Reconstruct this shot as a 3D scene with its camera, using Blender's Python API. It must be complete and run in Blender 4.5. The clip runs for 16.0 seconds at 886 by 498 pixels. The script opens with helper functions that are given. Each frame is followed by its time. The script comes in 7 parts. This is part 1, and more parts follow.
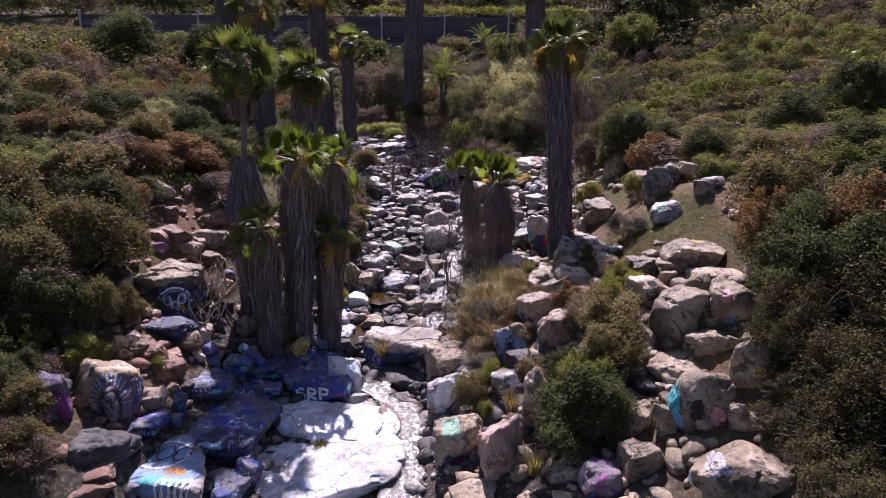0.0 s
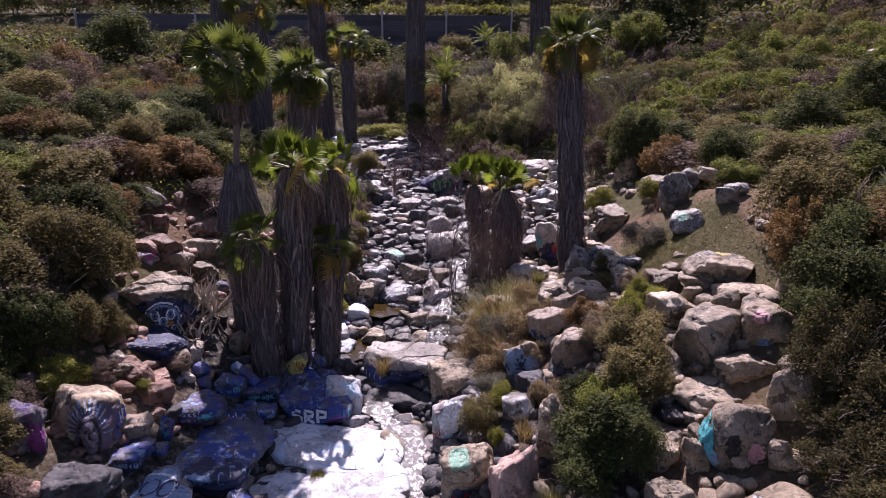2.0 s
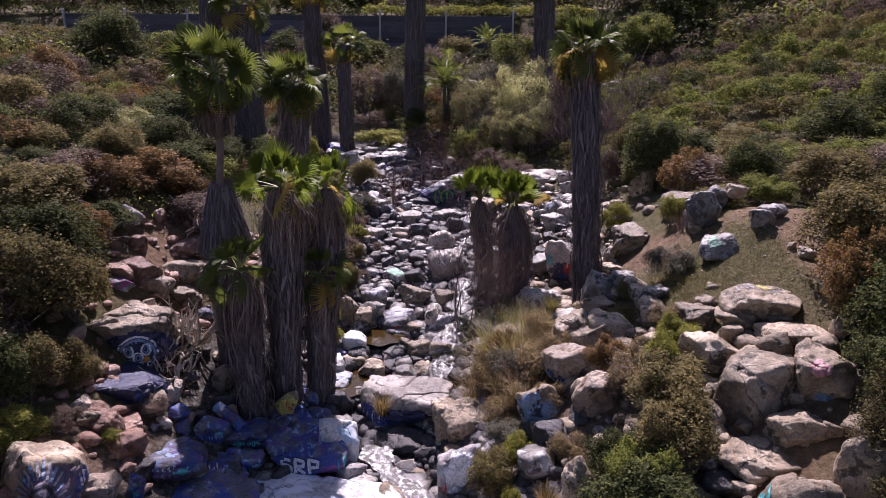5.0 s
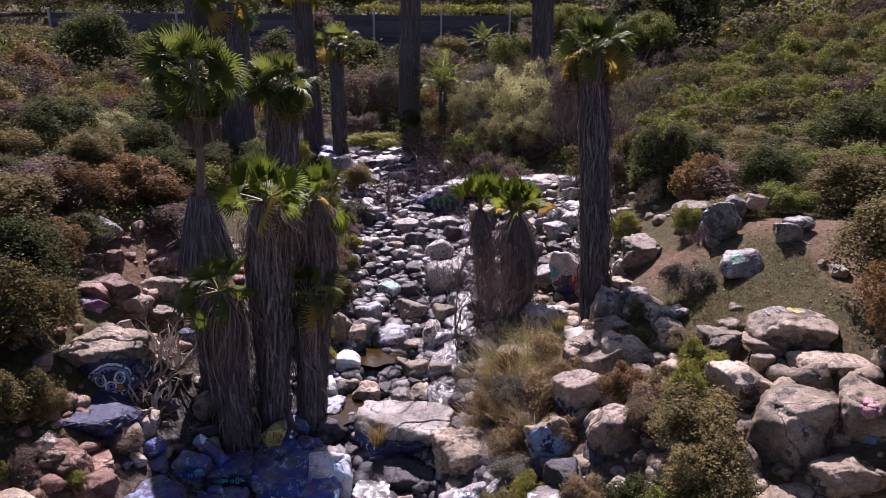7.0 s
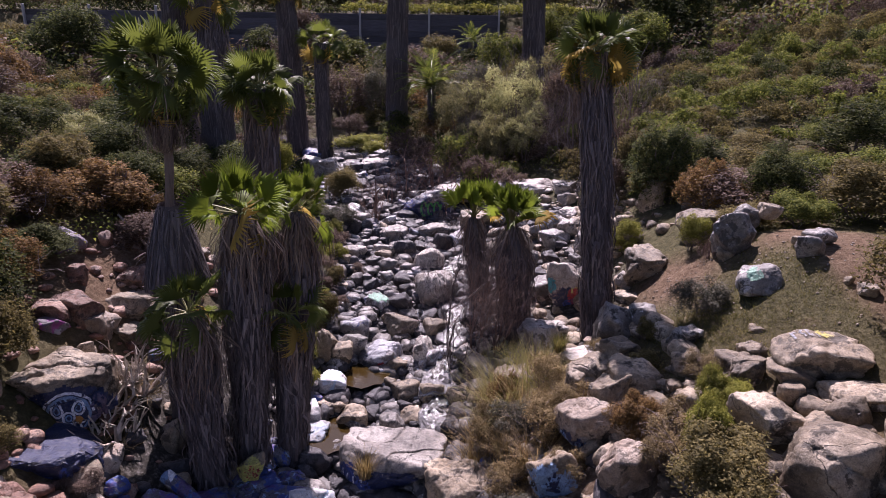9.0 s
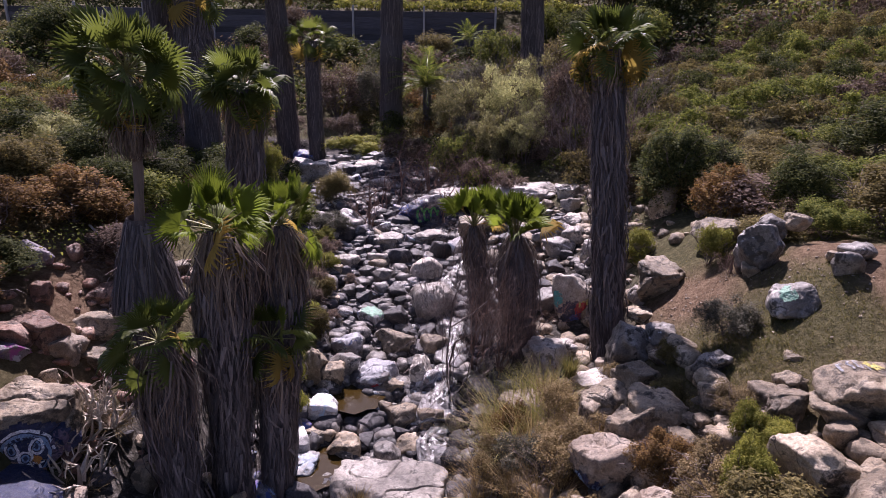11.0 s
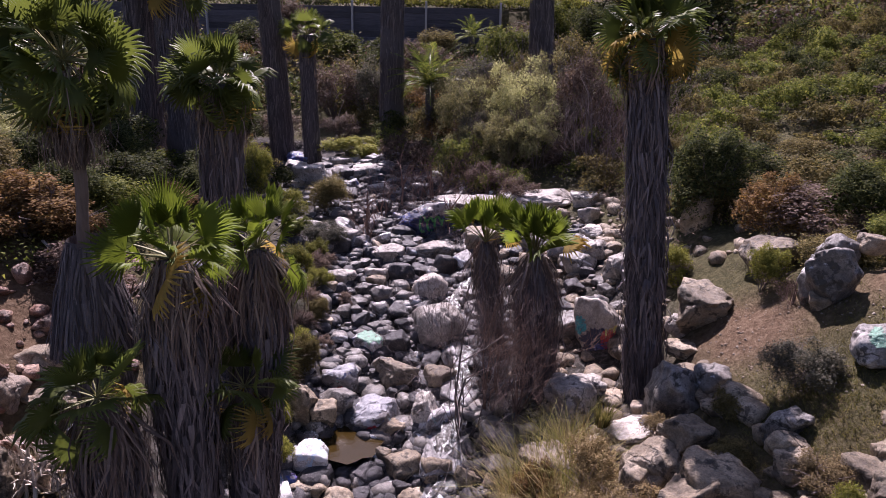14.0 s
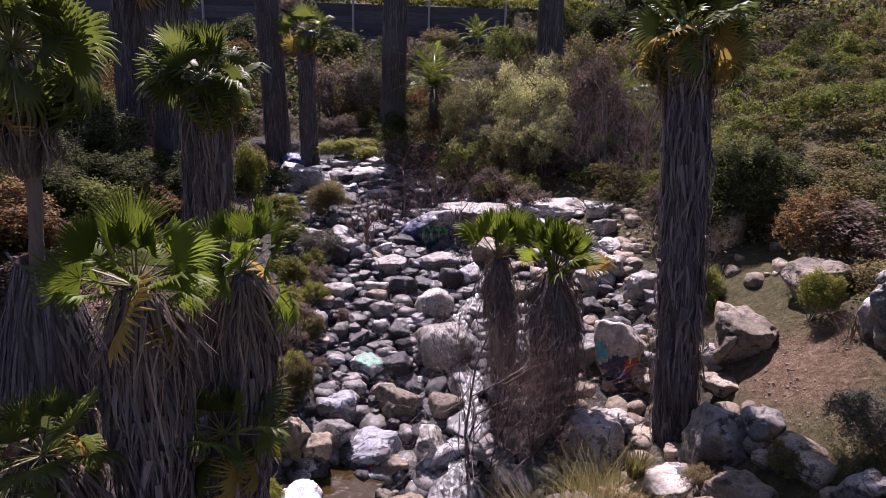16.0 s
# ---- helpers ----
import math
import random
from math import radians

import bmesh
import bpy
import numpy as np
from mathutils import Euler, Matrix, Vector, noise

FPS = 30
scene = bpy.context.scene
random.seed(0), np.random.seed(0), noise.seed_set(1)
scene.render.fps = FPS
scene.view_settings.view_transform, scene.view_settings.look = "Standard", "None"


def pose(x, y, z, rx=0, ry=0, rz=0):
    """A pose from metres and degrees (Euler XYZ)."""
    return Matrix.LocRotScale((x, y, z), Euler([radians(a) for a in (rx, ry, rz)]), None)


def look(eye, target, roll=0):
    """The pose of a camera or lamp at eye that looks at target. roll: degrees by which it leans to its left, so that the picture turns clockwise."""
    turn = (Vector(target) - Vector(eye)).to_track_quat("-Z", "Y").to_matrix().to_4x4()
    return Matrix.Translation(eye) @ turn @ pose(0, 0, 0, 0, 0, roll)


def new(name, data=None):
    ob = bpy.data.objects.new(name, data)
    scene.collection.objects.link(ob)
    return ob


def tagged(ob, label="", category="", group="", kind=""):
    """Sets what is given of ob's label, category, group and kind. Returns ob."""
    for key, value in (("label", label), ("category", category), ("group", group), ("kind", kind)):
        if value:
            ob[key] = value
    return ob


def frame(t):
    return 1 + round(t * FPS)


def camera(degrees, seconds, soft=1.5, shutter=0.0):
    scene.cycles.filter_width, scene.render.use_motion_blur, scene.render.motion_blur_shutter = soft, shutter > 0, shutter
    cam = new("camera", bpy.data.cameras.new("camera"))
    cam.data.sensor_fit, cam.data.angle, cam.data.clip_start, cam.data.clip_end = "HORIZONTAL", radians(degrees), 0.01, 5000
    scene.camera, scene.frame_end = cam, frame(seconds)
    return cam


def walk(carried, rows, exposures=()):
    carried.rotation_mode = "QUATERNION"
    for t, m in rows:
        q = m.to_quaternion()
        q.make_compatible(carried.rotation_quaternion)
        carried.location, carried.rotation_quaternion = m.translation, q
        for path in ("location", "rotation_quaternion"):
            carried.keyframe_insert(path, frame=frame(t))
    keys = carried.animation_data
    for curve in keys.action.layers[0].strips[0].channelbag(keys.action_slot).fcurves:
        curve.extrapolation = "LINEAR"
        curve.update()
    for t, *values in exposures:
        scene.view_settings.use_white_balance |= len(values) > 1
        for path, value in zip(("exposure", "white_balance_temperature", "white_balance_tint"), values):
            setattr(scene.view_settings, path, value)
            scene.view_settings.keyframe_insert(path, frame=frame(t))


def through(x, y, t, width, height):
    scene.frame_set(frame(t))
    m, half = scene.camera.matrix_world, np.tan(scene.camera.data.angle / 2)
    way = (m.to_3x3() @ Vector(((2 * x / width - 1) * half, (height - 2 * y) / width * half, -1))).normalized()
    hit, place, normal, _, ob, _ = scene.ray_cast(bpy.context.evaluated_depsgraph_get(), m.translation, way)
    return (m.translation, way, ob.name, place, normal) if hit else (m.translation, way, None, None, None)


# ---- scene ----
cam = camera(68.8, 16.0, soft=0.8)
PATH = [
    (0, (2.294, -0.784, 9.497), (2.142, 1.115, 8.89), 0.6),
    (0.5, (2.246, -0.425, 9.472), (2.091, 1.474, 8.864), 0.5),
    (1, (2.187, -0.089, 9.446), (2.03, 1.81, 8.837), 0.5),
    (1.5, (2.118, 0.248, 9.438), (1.963, 2.146, 8.828), 0.5),
    (2, (2.03, 0.552, 9.466), (1.876, 2.451, 8.857), 0.5),
    (2.5, (1.964, 0.889, 9.48), (1.812, 2.788, 8.872), 0.6),
    (3, (1.911, 1.214, 9.523), (1.759, 3.113, 8.914), 0.6),
    (3.5, (1.845, 1.553, 9.525), (1.694, 3.453, 8.92), 0.7),
    (4, (1.766, 1.891, 9.572), (1.617, 3.791, 8.966), 0.7),
    (6.5, (1.414, 3.721, 9.622), (1.28, 5.621, 9.012), 0.6),
    (7, (1.355, 4.075, 9.62), (1.227, 5.975, 9.011), 0.6),
    (7.5, (1.299, 4.433, 9.609), (1.179, 6.334, 8.999), 0.6),
    (8, (1.233, 4.792, 9.581), (1.124, 6.694, 8.973), 0.7),
    (8.5, (1.166, 5.149, 9.558), (1.069, 7.051, 8.95), 0.7),
    (9, (1.102, 5.514, 9.524), (1.015, 7.418, 8.917), 0.9),
    (11.5, (0.873, 7.464, 9.429), (0.804, 9.367, 8.818), 0.9),
    (12, (0.848, 7.876, 9.383), (0.776, 9.779, 8.773), 1.0),
    (12.5, (0.786, 8.309, 9.34), (0.714, 10.212, 8.729), 1.1),
    (13, (0.738, 8.77, 9.291), (0.664, 10.673, 8.68), 1.1),
    (13.5, (0.642, 9.217, 9.259), (0.572, 11.12, 8.647), 1.1),
    (14, (0.566, 9.662, 9.177), (0.498, 11.566, 8.567), 1.2),
    (14.5, (0.519, 10.125, 9.111), (0.448, 12.029, 8.502), 1.3),
    (15, (0.422, 10.546, 9.069), (0.354, 12.451, 8.462), 1.5),
    (15.5, (0.275, 10.965, 9.049), (0.214, 12.87, 8.444), 1.9),
    (16, (0.184, 11.375, 9.023), (0.126, 13.281, 8.418), 2.1),
]
walk(cam, [(t, look(eye, target, roll)) for t, eye, target, roll in PATH], [(0, 0.87, 6200, 37), (16, 0.87, 6200, 37)])

# ---- light ----
world = bpy.data.worlds.new("sky")
scene.world = world
world.use_nodes = True
sky = world.node_tree.nodes.new("ShaderNodeTexSky")
sky.sky_type, sky.sun_disc = "NISHITA", False
sky.sun_elevation, sky.sun_rotation = radians(50.3), radians(-8.0)
backdrop = world.node_tree.nodes["Background"]
backdrop.inputs["Strength"].default_value = 0.06
world.node_tree.links.new(sky.outputs[0], backdrop.inputs["Color"])
sun_lamp = bpy.data.lights.new("sun", "SUN")
sun_lamp.energy, sun_lamp.angle, sun_lamp.color = 5.0, radians(0.5), (1.0, 0.96, 0.90)
sun = new("sun", sun_lamp)
sun.matrix_world = look((-8, 56.6, 69), (0, 0, 0))


# ---- materials ----
def nodes_of(name):
    m = bpy.data.materials.new(name)
    m.use_nodes = True
    t = m.node_tree
    return m, t.nodes, t.links, t.nodes["Principled BSDF"]


def ramp(n, stops):
    r = n.new("ShaderNodeValToRGB")
    els = r.color_ramp.elements
    while len(els) < len(stops):
        els.new(0.5)
    for e, (p, c) in zip(els, stops):
        e.position, e.color = p, (*c, 1)
    return r


def noise_tex(n, links, coord, scale, detail=6, rough=0.6, stretch=None):
    tex = n.new("ShaderNodeTexNoise")
    tex.inputs["Scale"].default_value, tex.inputs["Detail"].default_value, tex.inputs["Roughness"].default_value = scale, detail, rough
    if stretch:
        mp = n.new("ShaderNodeMapping")
        mp.inputs["Scale"].default_value = stretch
        links.new(coord, mp.inputs["Vector"])
        coord = mp.outputs[0]
    links.new(coord, tex.inputs["Vector"])
    return tex


def mix_rgb(n, links, fac, a, b, mode="MIX"):
    m = n.new("ShaderNodeMix")
    m.data_type, m.blend_type = "RGBA", mode
    for value, socket in ((fac, m.inputs[0]), (a, m.inputs[6]), (b, m.inputs[7])):
        if isinstance(value, (int, float)):
            socket.default_value = value
        elif isinstance(value, tuple):
            socket.default_value = (*value, 1)
        else:
            links.new(value, socket)
    return m.outputs[2]


def bump(n, links, height, strength, distance, bsdf):
    b = n.new("ShaderNodeBump")
    b.inputs["Strength"].default_value, b.inputs["Distance"].default_value = strength, distance
    links.new(height, b.inputs["Height"])
    links.new(b.outputs[0], bsdf.inputs["Normal"])


def world_coord(n):
    return n.new("ShaderNodeNewGeometry").outputs["Position"]


def tint_by_object(n, links, colour, low=0.72, high=1.25):
    info = n.new("ShaderNodeObjectInfo")
    rng = n.new("ShaderNodeMapRange")
    rng.inputs["To Min"].default_value, rng.inputs["To Max"].default_value = low, high
    links.new(info.outputs["Random"], rng.inputs["Value"])
    return mix_rgb(n, links, 1.0, colour, rng.outputs[0], "MULTIPLY")


def rock_material(name, dark, mid, light, varnish=0.5, rough=0.5, paints=(), cover=0.5, scale=1.0, relief=0.055):
    """Granite: grain, broad stains, dark varnish, and old paint in blots where paints are given."""
    m, n, links, bsdf = nodes_of(name)
    co = world_coord(n)
    broad = noise_tex(n, links, co, 1.3 * scale, 8, 0.68)
    grain = noise_tex(n, links, co, 38, 4, 0.7)
    stain = noise_tex(n, links, co, 2.6 * scale, 10, 0.72)
    base = ramp(n, [(0.34, dark), (0.50, mid), (0.62, light)])
    links.new(broad.outputs["Fac"], base.inputs[0])
    col = mix_rgb(n, links, 0.8, base.outputs[0], ramp_of(n, links, grain.outputs["Fac"], [(0.34, (0.55, 0.54, 0.53)), (0.58, (1.12, 1.12, 1.12))]), "MULTIPLY")
    mott = noise_tex(n, links, co, 8 * scale, 8, 0.75)
    col = mix_rgb(n, links, 0.5, col, ramp_of(n, links, mott.outputs["Fac"], [(0.38, (0.34, 0.33, 0.32)), (0.47, (0.9, 0.9, 0.9)), (0.64, (1.45, 1.42, 1.38))]), "MULTIPLY")
    spots = ramp_of(n, links, stain.outputs["Fac"], [(0.60 - 0.10 * varnish, (0, 0, 0)), (0.63 - 0.06 * varnish, (0.9, 0.9, 0.9))])
    col = mix_rgb(n, links, spots, col, tuple(0.5 * c for c in dark))
    warp = noise_tex(n, links, co, 1.6, 4, 0.6)
    shift = n.new("ShaderNodeVectorMath")
    shift.operation = "MULTIPLY_ADD"
    shift.inputs[1].default_value = (0.7, 0.7, 0.7)
    links.new(warp.outputs["Color"], shift.inputs[0])
    links.new(co, shift.inputs[2])
    cell = n.new("ShaderNodeTexVoronoi")
    cell.feature = "DISTANCE_TO_EDGE"
    cell.inputs["Scale"].default_value = 0.55
    links.new(shift.outputs[0], cell.inputs["Vector"])
    crack = ramp_of(n, links, cell.outputs["Distance"], [(0.003, (0.8, 0.8, 0.8)), (0.011, (0, 0, 0))])
    crack = mix_rgb(n, links, ramp_of(n, links, broad.outputs["Fac"], [(0.46, (0, 0, 0)), (0.54, (1, 1, 1))]), (0.0, 0.0, 0.0), crack)
    for k, paint in enumerate(paints):
        mask_noise = noise_tex(n, links, co, (0.9 + 0.35 * k) * scale, 9, 0.66, (1 + 0.2 * k, 1, 1.3))
        mask_noise.inputs["Distortion"].default_value = 0.6
        move = n.new("ShaderNodeMapping")
        move.inputs["Location"].default_value = (7.3 * k + 1, 3.1 * k, 5.7 * k)
        links.new(co, move.inputs["Vector"])
        links.new(move.outputs[0], mask_noise.inputs["Vector"])
        edge = 0.62 - 0.24 * cover + 0.035 * k
        mask = ramp_of(n, links, mask_noise.outputs["Fac"], [(edge, (0, 0, 0)), (edge + 0.035, (0.92, 0.92, 0.92))])
        col = mix_rgb(n, links, mask, col, paint)
    col = mix_rgb(n, links, crack, col, (0.03, 0.026, 0.024))
    col = tint_by_object(n, links, col)
    links.new(col, bsdf.inputs["Base Color"])
    bsdf.inputs["Roughness"].default_value = rough
    bsdf.inputs["Specular IOR Level"].default_value = 0.42
    fine = noise_tex(n, links, co, 9, 10, 0.72)
    depth = n.new("ShaderNodeMath")
    depth.operation = "MULTIPLY_ADD"
    depth.inputs[1].default_value = -0.5
    links.new(crack, depth.inputs[0])
    links.new(fine.outputs["Fac"], depth.inputs[2])
    bump(n, links, depth.outputs[0], 1.0, relief, bsdf)
    return m


def ramp_of(n, links, value, stops):
    r = ramp(n, stops)
    links.new(value, r.inputs[0])
    return r.outputs[0]


def leaf_material(name, a, b, c, through=0.46, rough=0.65, gloss=0.07):
    """Leaves: each leaf its own shade of a, b or c; light comes through them."""
    m, n, links, bsdf = nodes_of(name)
    geo = n.new("ShaderNodeNewGeometry")
    col = ramp_of(n, links, geo.outputs["Random Per Island"], [(0.0, a), (0.55, b), (1.0, c)])
    patch = noise_tex(n, links, geo.outputs["Position"], 0.8, 4, 0.6)
    col = mix_rgb(n, links, 0.6, col, ramp_of(n, links, patch.outputs["Fac"], [(0.32, (0.66, 0.62, 0.74)), (0.68, (1.42, 1.3, 1.45))]), "MULTIPLY")
    col = tint_by_object(n, links, col, 0.85, 1.4)
    links.new(col, bsdf.inputs["Base Color"])
    bsdf.inputs["Roughness"].default_value = rough
    bsdf.inputs["Specular IOR Level"].default_value = gloss
    tr = n.new("ShaderNodeBsdfTranslucent")
    links.new(mix_rgb(n, links, 1.0, col, (1.25, 1.25, 0.95), "MULTIPLY"), tr.inputs["Color"])
    mx = n.new("ShaderNodeMixShader")
    mx.inputs[0].default_value = through
    links.new(bsdf.outputs[0], mx.inputs[1])
    links.new(tr.outputs[0], mx.inputs[2])
    links.new(mx.outputs[0], n["Material Output"].inputs["Surface"])
    return m


def fibre_material(name, a, b, c, rough=0.85):
    m, n, links, bsdf = nodes_of(name)
    geo = n.new("ShaderNodeNewGeometry")
    col = ramp_of(n, links, geo.outputs["Random Per Island"], [(0.0, a), (0.5, b), (1.0, c)])
    streak = noise_tex(n, links, geo.outputs["Position"], 6, 6, 0.7, (4, 4, 0.5))
    col = mix_rgb(n, links, 0.7, col, ramp_of(n, links, streak.outputs["Fac"], [(0.3, (0.5, 0.5, 0.5)), (0.7, (1.2, 1.2, 1.2))]), "MULTIPLY")
    links.new(col, bsdf.inputs["Base Color"])
    bsdf.inputs["Roughness"].default_value = rough
    bump(n, links, streak.outputs["Fac"], 0.8, 0.03, bsdf)
    return m


def paint_material(name, colour, rough=0.45):
    """Sprayed paint with worn-through rock grain."""
    m, n, links, bsdf = nodes_of(name)
    co = world_coord(n)
    wear = noise_tex(n, links, co, 7, 9, 0.75)
    col = mix_rgb(n, links, ramp_of(n, links, wear.outputs["Fac"], [(0.54, (0, 0, 0)), (0.68, (0.85, 0.85, 0.85))]), colour, (0.17, 0.155, 0.15))
    blot = noise_tex(n, links, co, 22, 6, 0.7)
    col = mix_rgb(n, links, 0.8, col, ramp_of(n, links, blot.outputs["Fac"], [(0.36, (0.35, 0.35, 0.37)), (0.50, (0.95, 0.95, 0.95)), (0.66, (1.3, 1.3, 1.3))]), "MULTIPLY")
    links.new(col, bsdf.inputs["Base Color"])
    bsdf.inputs["Roughness"].default_value = rough
    fine = noise_tex(n, links, co, 9, 10, 0.72)
    bump(n, links, fine.outputs["Fac"], 0.8, 0.05, bsdf)
    return m


GRANITE = rock_material("granite", (0.105, 0.080, 0.056), (0.325, 0.255, 0.178), (0.58, 0.48, 0.365), 0.8, 0.52)
GRANITE_PALE = rock_material("pale_granite", (0.17, 0.146, 0.13), (0.41, 0.365, 0.325), (0.65, 0.60, 0.545), 0.55, 0.45, relief=0.04)
TAN_ROCK = rock_material("tan_rock", (0.17, 0.125, 0.09), (0.36, 0.28, 0.215), (0.56, 0.47, 0.39))
RED_ROCK = rock_material("red_rock", (0.11, 0.058, 0.043), (0.23, 0.125, 0.09), (0.40, 0.28, 0.22))
PINK_ROCK = rock_material("pink_rock", (0.24, 0.155, 0.13), (0.42, 0.29, 0.245), (0.56, 0.43, 0.38), 0.3)
# Darkened colour that carries the shade on rocks and in gaps; also wet stones.
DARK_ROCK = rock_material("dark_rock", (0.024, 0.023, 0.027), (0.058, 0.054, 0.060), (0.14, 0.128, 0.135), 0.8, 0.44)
BLUE_ROCK = rock_material("blue_painted_rock", (0.08, 0.08, 0.10), (0.14, 0.14, 0.17), (0.26, 0.26, 0.30), 0.4, 0.5,
                          ((0.03, 0.065, 0.26), (0.10, 0.06, 0.20), (0.28, 0.40, 0.60), (0.04, 0.20, 0.34)), 0.46, 2.0)
PURPLE_ROCK = rock_material("purple_painted_rock", (0.12, 0.10, 0.12), (0.22, 0.19, 0.22), (0.38, 0.34, 0.36), 0.4, 0.5,
                            ((0.10, 0.05, 0.20), (0.30, 0.06, 0.26), (0.40, 0.40, 0.50)), 0.35)
WHITE_ROCK = rock_material("white_painted_rock", (0.30, 0.285, 0.285), (0.46, 0.45, 0.45), (0.60, 0.60, 0.61), 0.2, 0.5,
                           ((0.62, 0.62, 0.64), (0.44, 0.52, 0.62), (0.32, 0.45, 0.58)), 0.45, relief=0.035)
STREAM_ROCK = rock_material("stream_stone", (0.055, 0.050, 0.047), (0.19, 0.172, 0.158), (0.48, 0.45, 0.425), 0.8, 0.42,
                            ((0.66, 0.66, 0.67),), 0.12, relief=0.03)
WET_ROCK = rock_material("wet_rock", (0.10, 0.095, 0.095), (0.26, 0.25, 0.25), (0.50, 0.49, 0.49), 0.3, 0.18, relief=0.035)
MARKED_ROCK = rock_material("marked_stone", (0.12, 0.11, 0.115), (0.30, 0.275, 0.28), (0.55, 0.52, 0.52), 0.45, 0.4,
                            ((0.62, 0.62, 0.66), (0.06, 0.10, 0.30), (0.20, 0.45, 0.48)), 0.28)

LEAF_DARK = leaf_material("dark_leaf", (0.024, 0.034, 0.014), (0.056, 0.070, 0.024), (0.125, 0.135, 0.045), 0.4)
LEAF_GREEN = leaf_material("green_leaf", (0.048, 0.063, 0.018), (0.108, 0.130, 0.029), (0.215, 0.222, 0.057), 0.42)
LEAF_OLIVE = leaf_material("olive_leaf", (0.062, 0.056, 0.026), (0.122, 0.106, 0.042), (0.22, 0.185, 0.072), 0.4)
LEAF_BROWN = leaf_material("dry_leaf", (0.062, 0.045, 0.036), (0.112, 0.082, 0.062), (0.19, 0.145, 0.105), 0.25)
LEAF_RUST = leaf_material("rusty_leaf", (0.075, 0.048, 0.025), (0.15, 0.092, 0.035), (0.24, 0.155, 0.05), 0.3)
LEAF_PALE = leaf_material("pale_willow_leaf", (0.19, 0.20, 0.10), (0.30, 0.31, 0.145), (0.43, 0.43, 0.22), 0.45)
LEAF_WILLOW = leaf_material("dull_willow_leaf", (0.10, 0.10, 0.05), (0.18, 0.175, 0.085), (0.29, 0.275, 0.14), 0.4)
LEAF_LIME = leaf_material("lime_leaf", (0.10, 0.115, 0.025), (0.19, 0.20, 0.040), (0.31, 0.30, 0.075), 0.42)
LEAF_SAGE = leaf_material("sage_leaf", (0.05, 0.055, 0.038), (0.10, 0.100, 0.068), (0.17, 0.16, 0.115), 0.25)
LEAF_STRAW = leaf_material("dry_straw_leaf", (0.09, 0.068, 0.030), (0.17, 0.13, 0.062), (0.29, 0.23, 0.115), 0.3)
LEAF_SCRUB = leaf_material("brittle_scrub_leaf", (0.017, 0.016, 0.009), (0.042, 0.039, 0.016), (0.125, 0.11, 0.04), 0.24, 0.7, 0.03)
FROND = leaf_material("palm_frond", (0.040, 0.058, 0.014), (0.080, 0.105, 0.022), (0.16, 0.175, 0.040), 0.42, 0.45, 0.28)
FROND_YOUNG = leaf_material("young_palm_frond", (0.060, 0.095, 0.012), (0.115, 0.16, 0.020), (0.24, 0.27, 0.040), 0.52, 0.5, 0.2)
STALK = fibre_material("palm_leaf_stalk", (0.17, 0.165, 0.055), (0.22, 0.21, 0.075), (0.27, 0.25, 0.10), 0.5)
FROND_OLD = leaf_material("yellowed_palm_frond", (0.19, 0.145, 0.04), (0.32, 0.235, 0.06), (0.48, 0.37, 0.12), 0.5)
FIBRE = fibre_material("dry_palm_fibre", (0.055, 0.043, 0.045), (0.122, 0.098, 0.099), (0.235, 0.19, 0.182))
FIBRE_WARM = fibre_material("warm_palm_fibre", (0.085, 0.055, 0.045), (0.17, 0.115, 0.09), (0.33, 0.245, 0.185))
BARK = fibre_material("palm_bark", (0.085, 0.068, 0.07), (0.095, 0.078, 0.08), (0.115, 0.093, 0.095))
TWIG = fibre_material("twig", (0.10, 0.075, 0.070), (0.17, 0.13, 0.122), (0.26, 0.21, 0.20))
STRAW = leaf_material("straw", (0.18, 0.13, 0.055), (0.29, 0.22, 0.10), (0.42, 0.34, 0.17), 0.3, 0.7, 0.2)
GRASS = leaf_material("grass", (0.07, 0.08, 0.025), (0.13, 0.125, 0.04), (0.24, 0.20, 0.085), 0.35, 0.7, 0.1)


def ground_material():
    """Reddish soil, dry grass and bare grit, by the ground's own cover values."""
    m, n, links, bsdf = nodes_of("soil_and_dry_grass")
    co = world_coord(n)
    broad, fine = noise_tex(n, links, co, 0.35, 8, 0.65), noise_tex(n, links, co, 6, 9, 0.75)
    soil = ramp_of(n, links, fine.outputs["Fac"], [(0.3, (0.078, 0.050, 0.031)), (0.5, (0.165, 0.108, 0.068)), (0.72, (0.29, 0.205, 0.14))])
    dry = ramp_of(n, links, fine.outputs["Fac"], [(0.3, (0.040, 0.036, 0.017)), (0.5, (0.085, 0.078, 0.037)), (0.72, (0.165, 0.145, 0.078))])
    # Grit is set darker to carry the shade of gaps between stones.
    grit = ramp_of(n, links, fine.outputs["Fac"], [(0.34, (0.02, 0.018, 0.018)), (0.5, (0.055, 0.05, 0.048)), (0.66, (0.24, 0.22, 0.21))])
    col = mix_rgb(n, links, ramp_of(n, links, broad.outputs["Fac"], [(0.30, (0, 0, 0)), (0.46, (1, 1, 1))]), soil, dry)
    for name, other in (("bed", grit), ("bare", soil)):
        at = n.new("ShaderNodeAttribute")
        at.attribute_name = name
        col = mix_rgb(n, links, at.outputs["Fac"], col, other)
    links.new(col, bsdf.inputs["Base Color"])
    bsdf.inputs["Roughness"].default_value = 0.95
    bsdf.inputs["Specular IOR Level"].default_value = 0.15
    bump(n, links, fine.outputs["Fac"], 1.0, 0.12, bsdf)
    return m


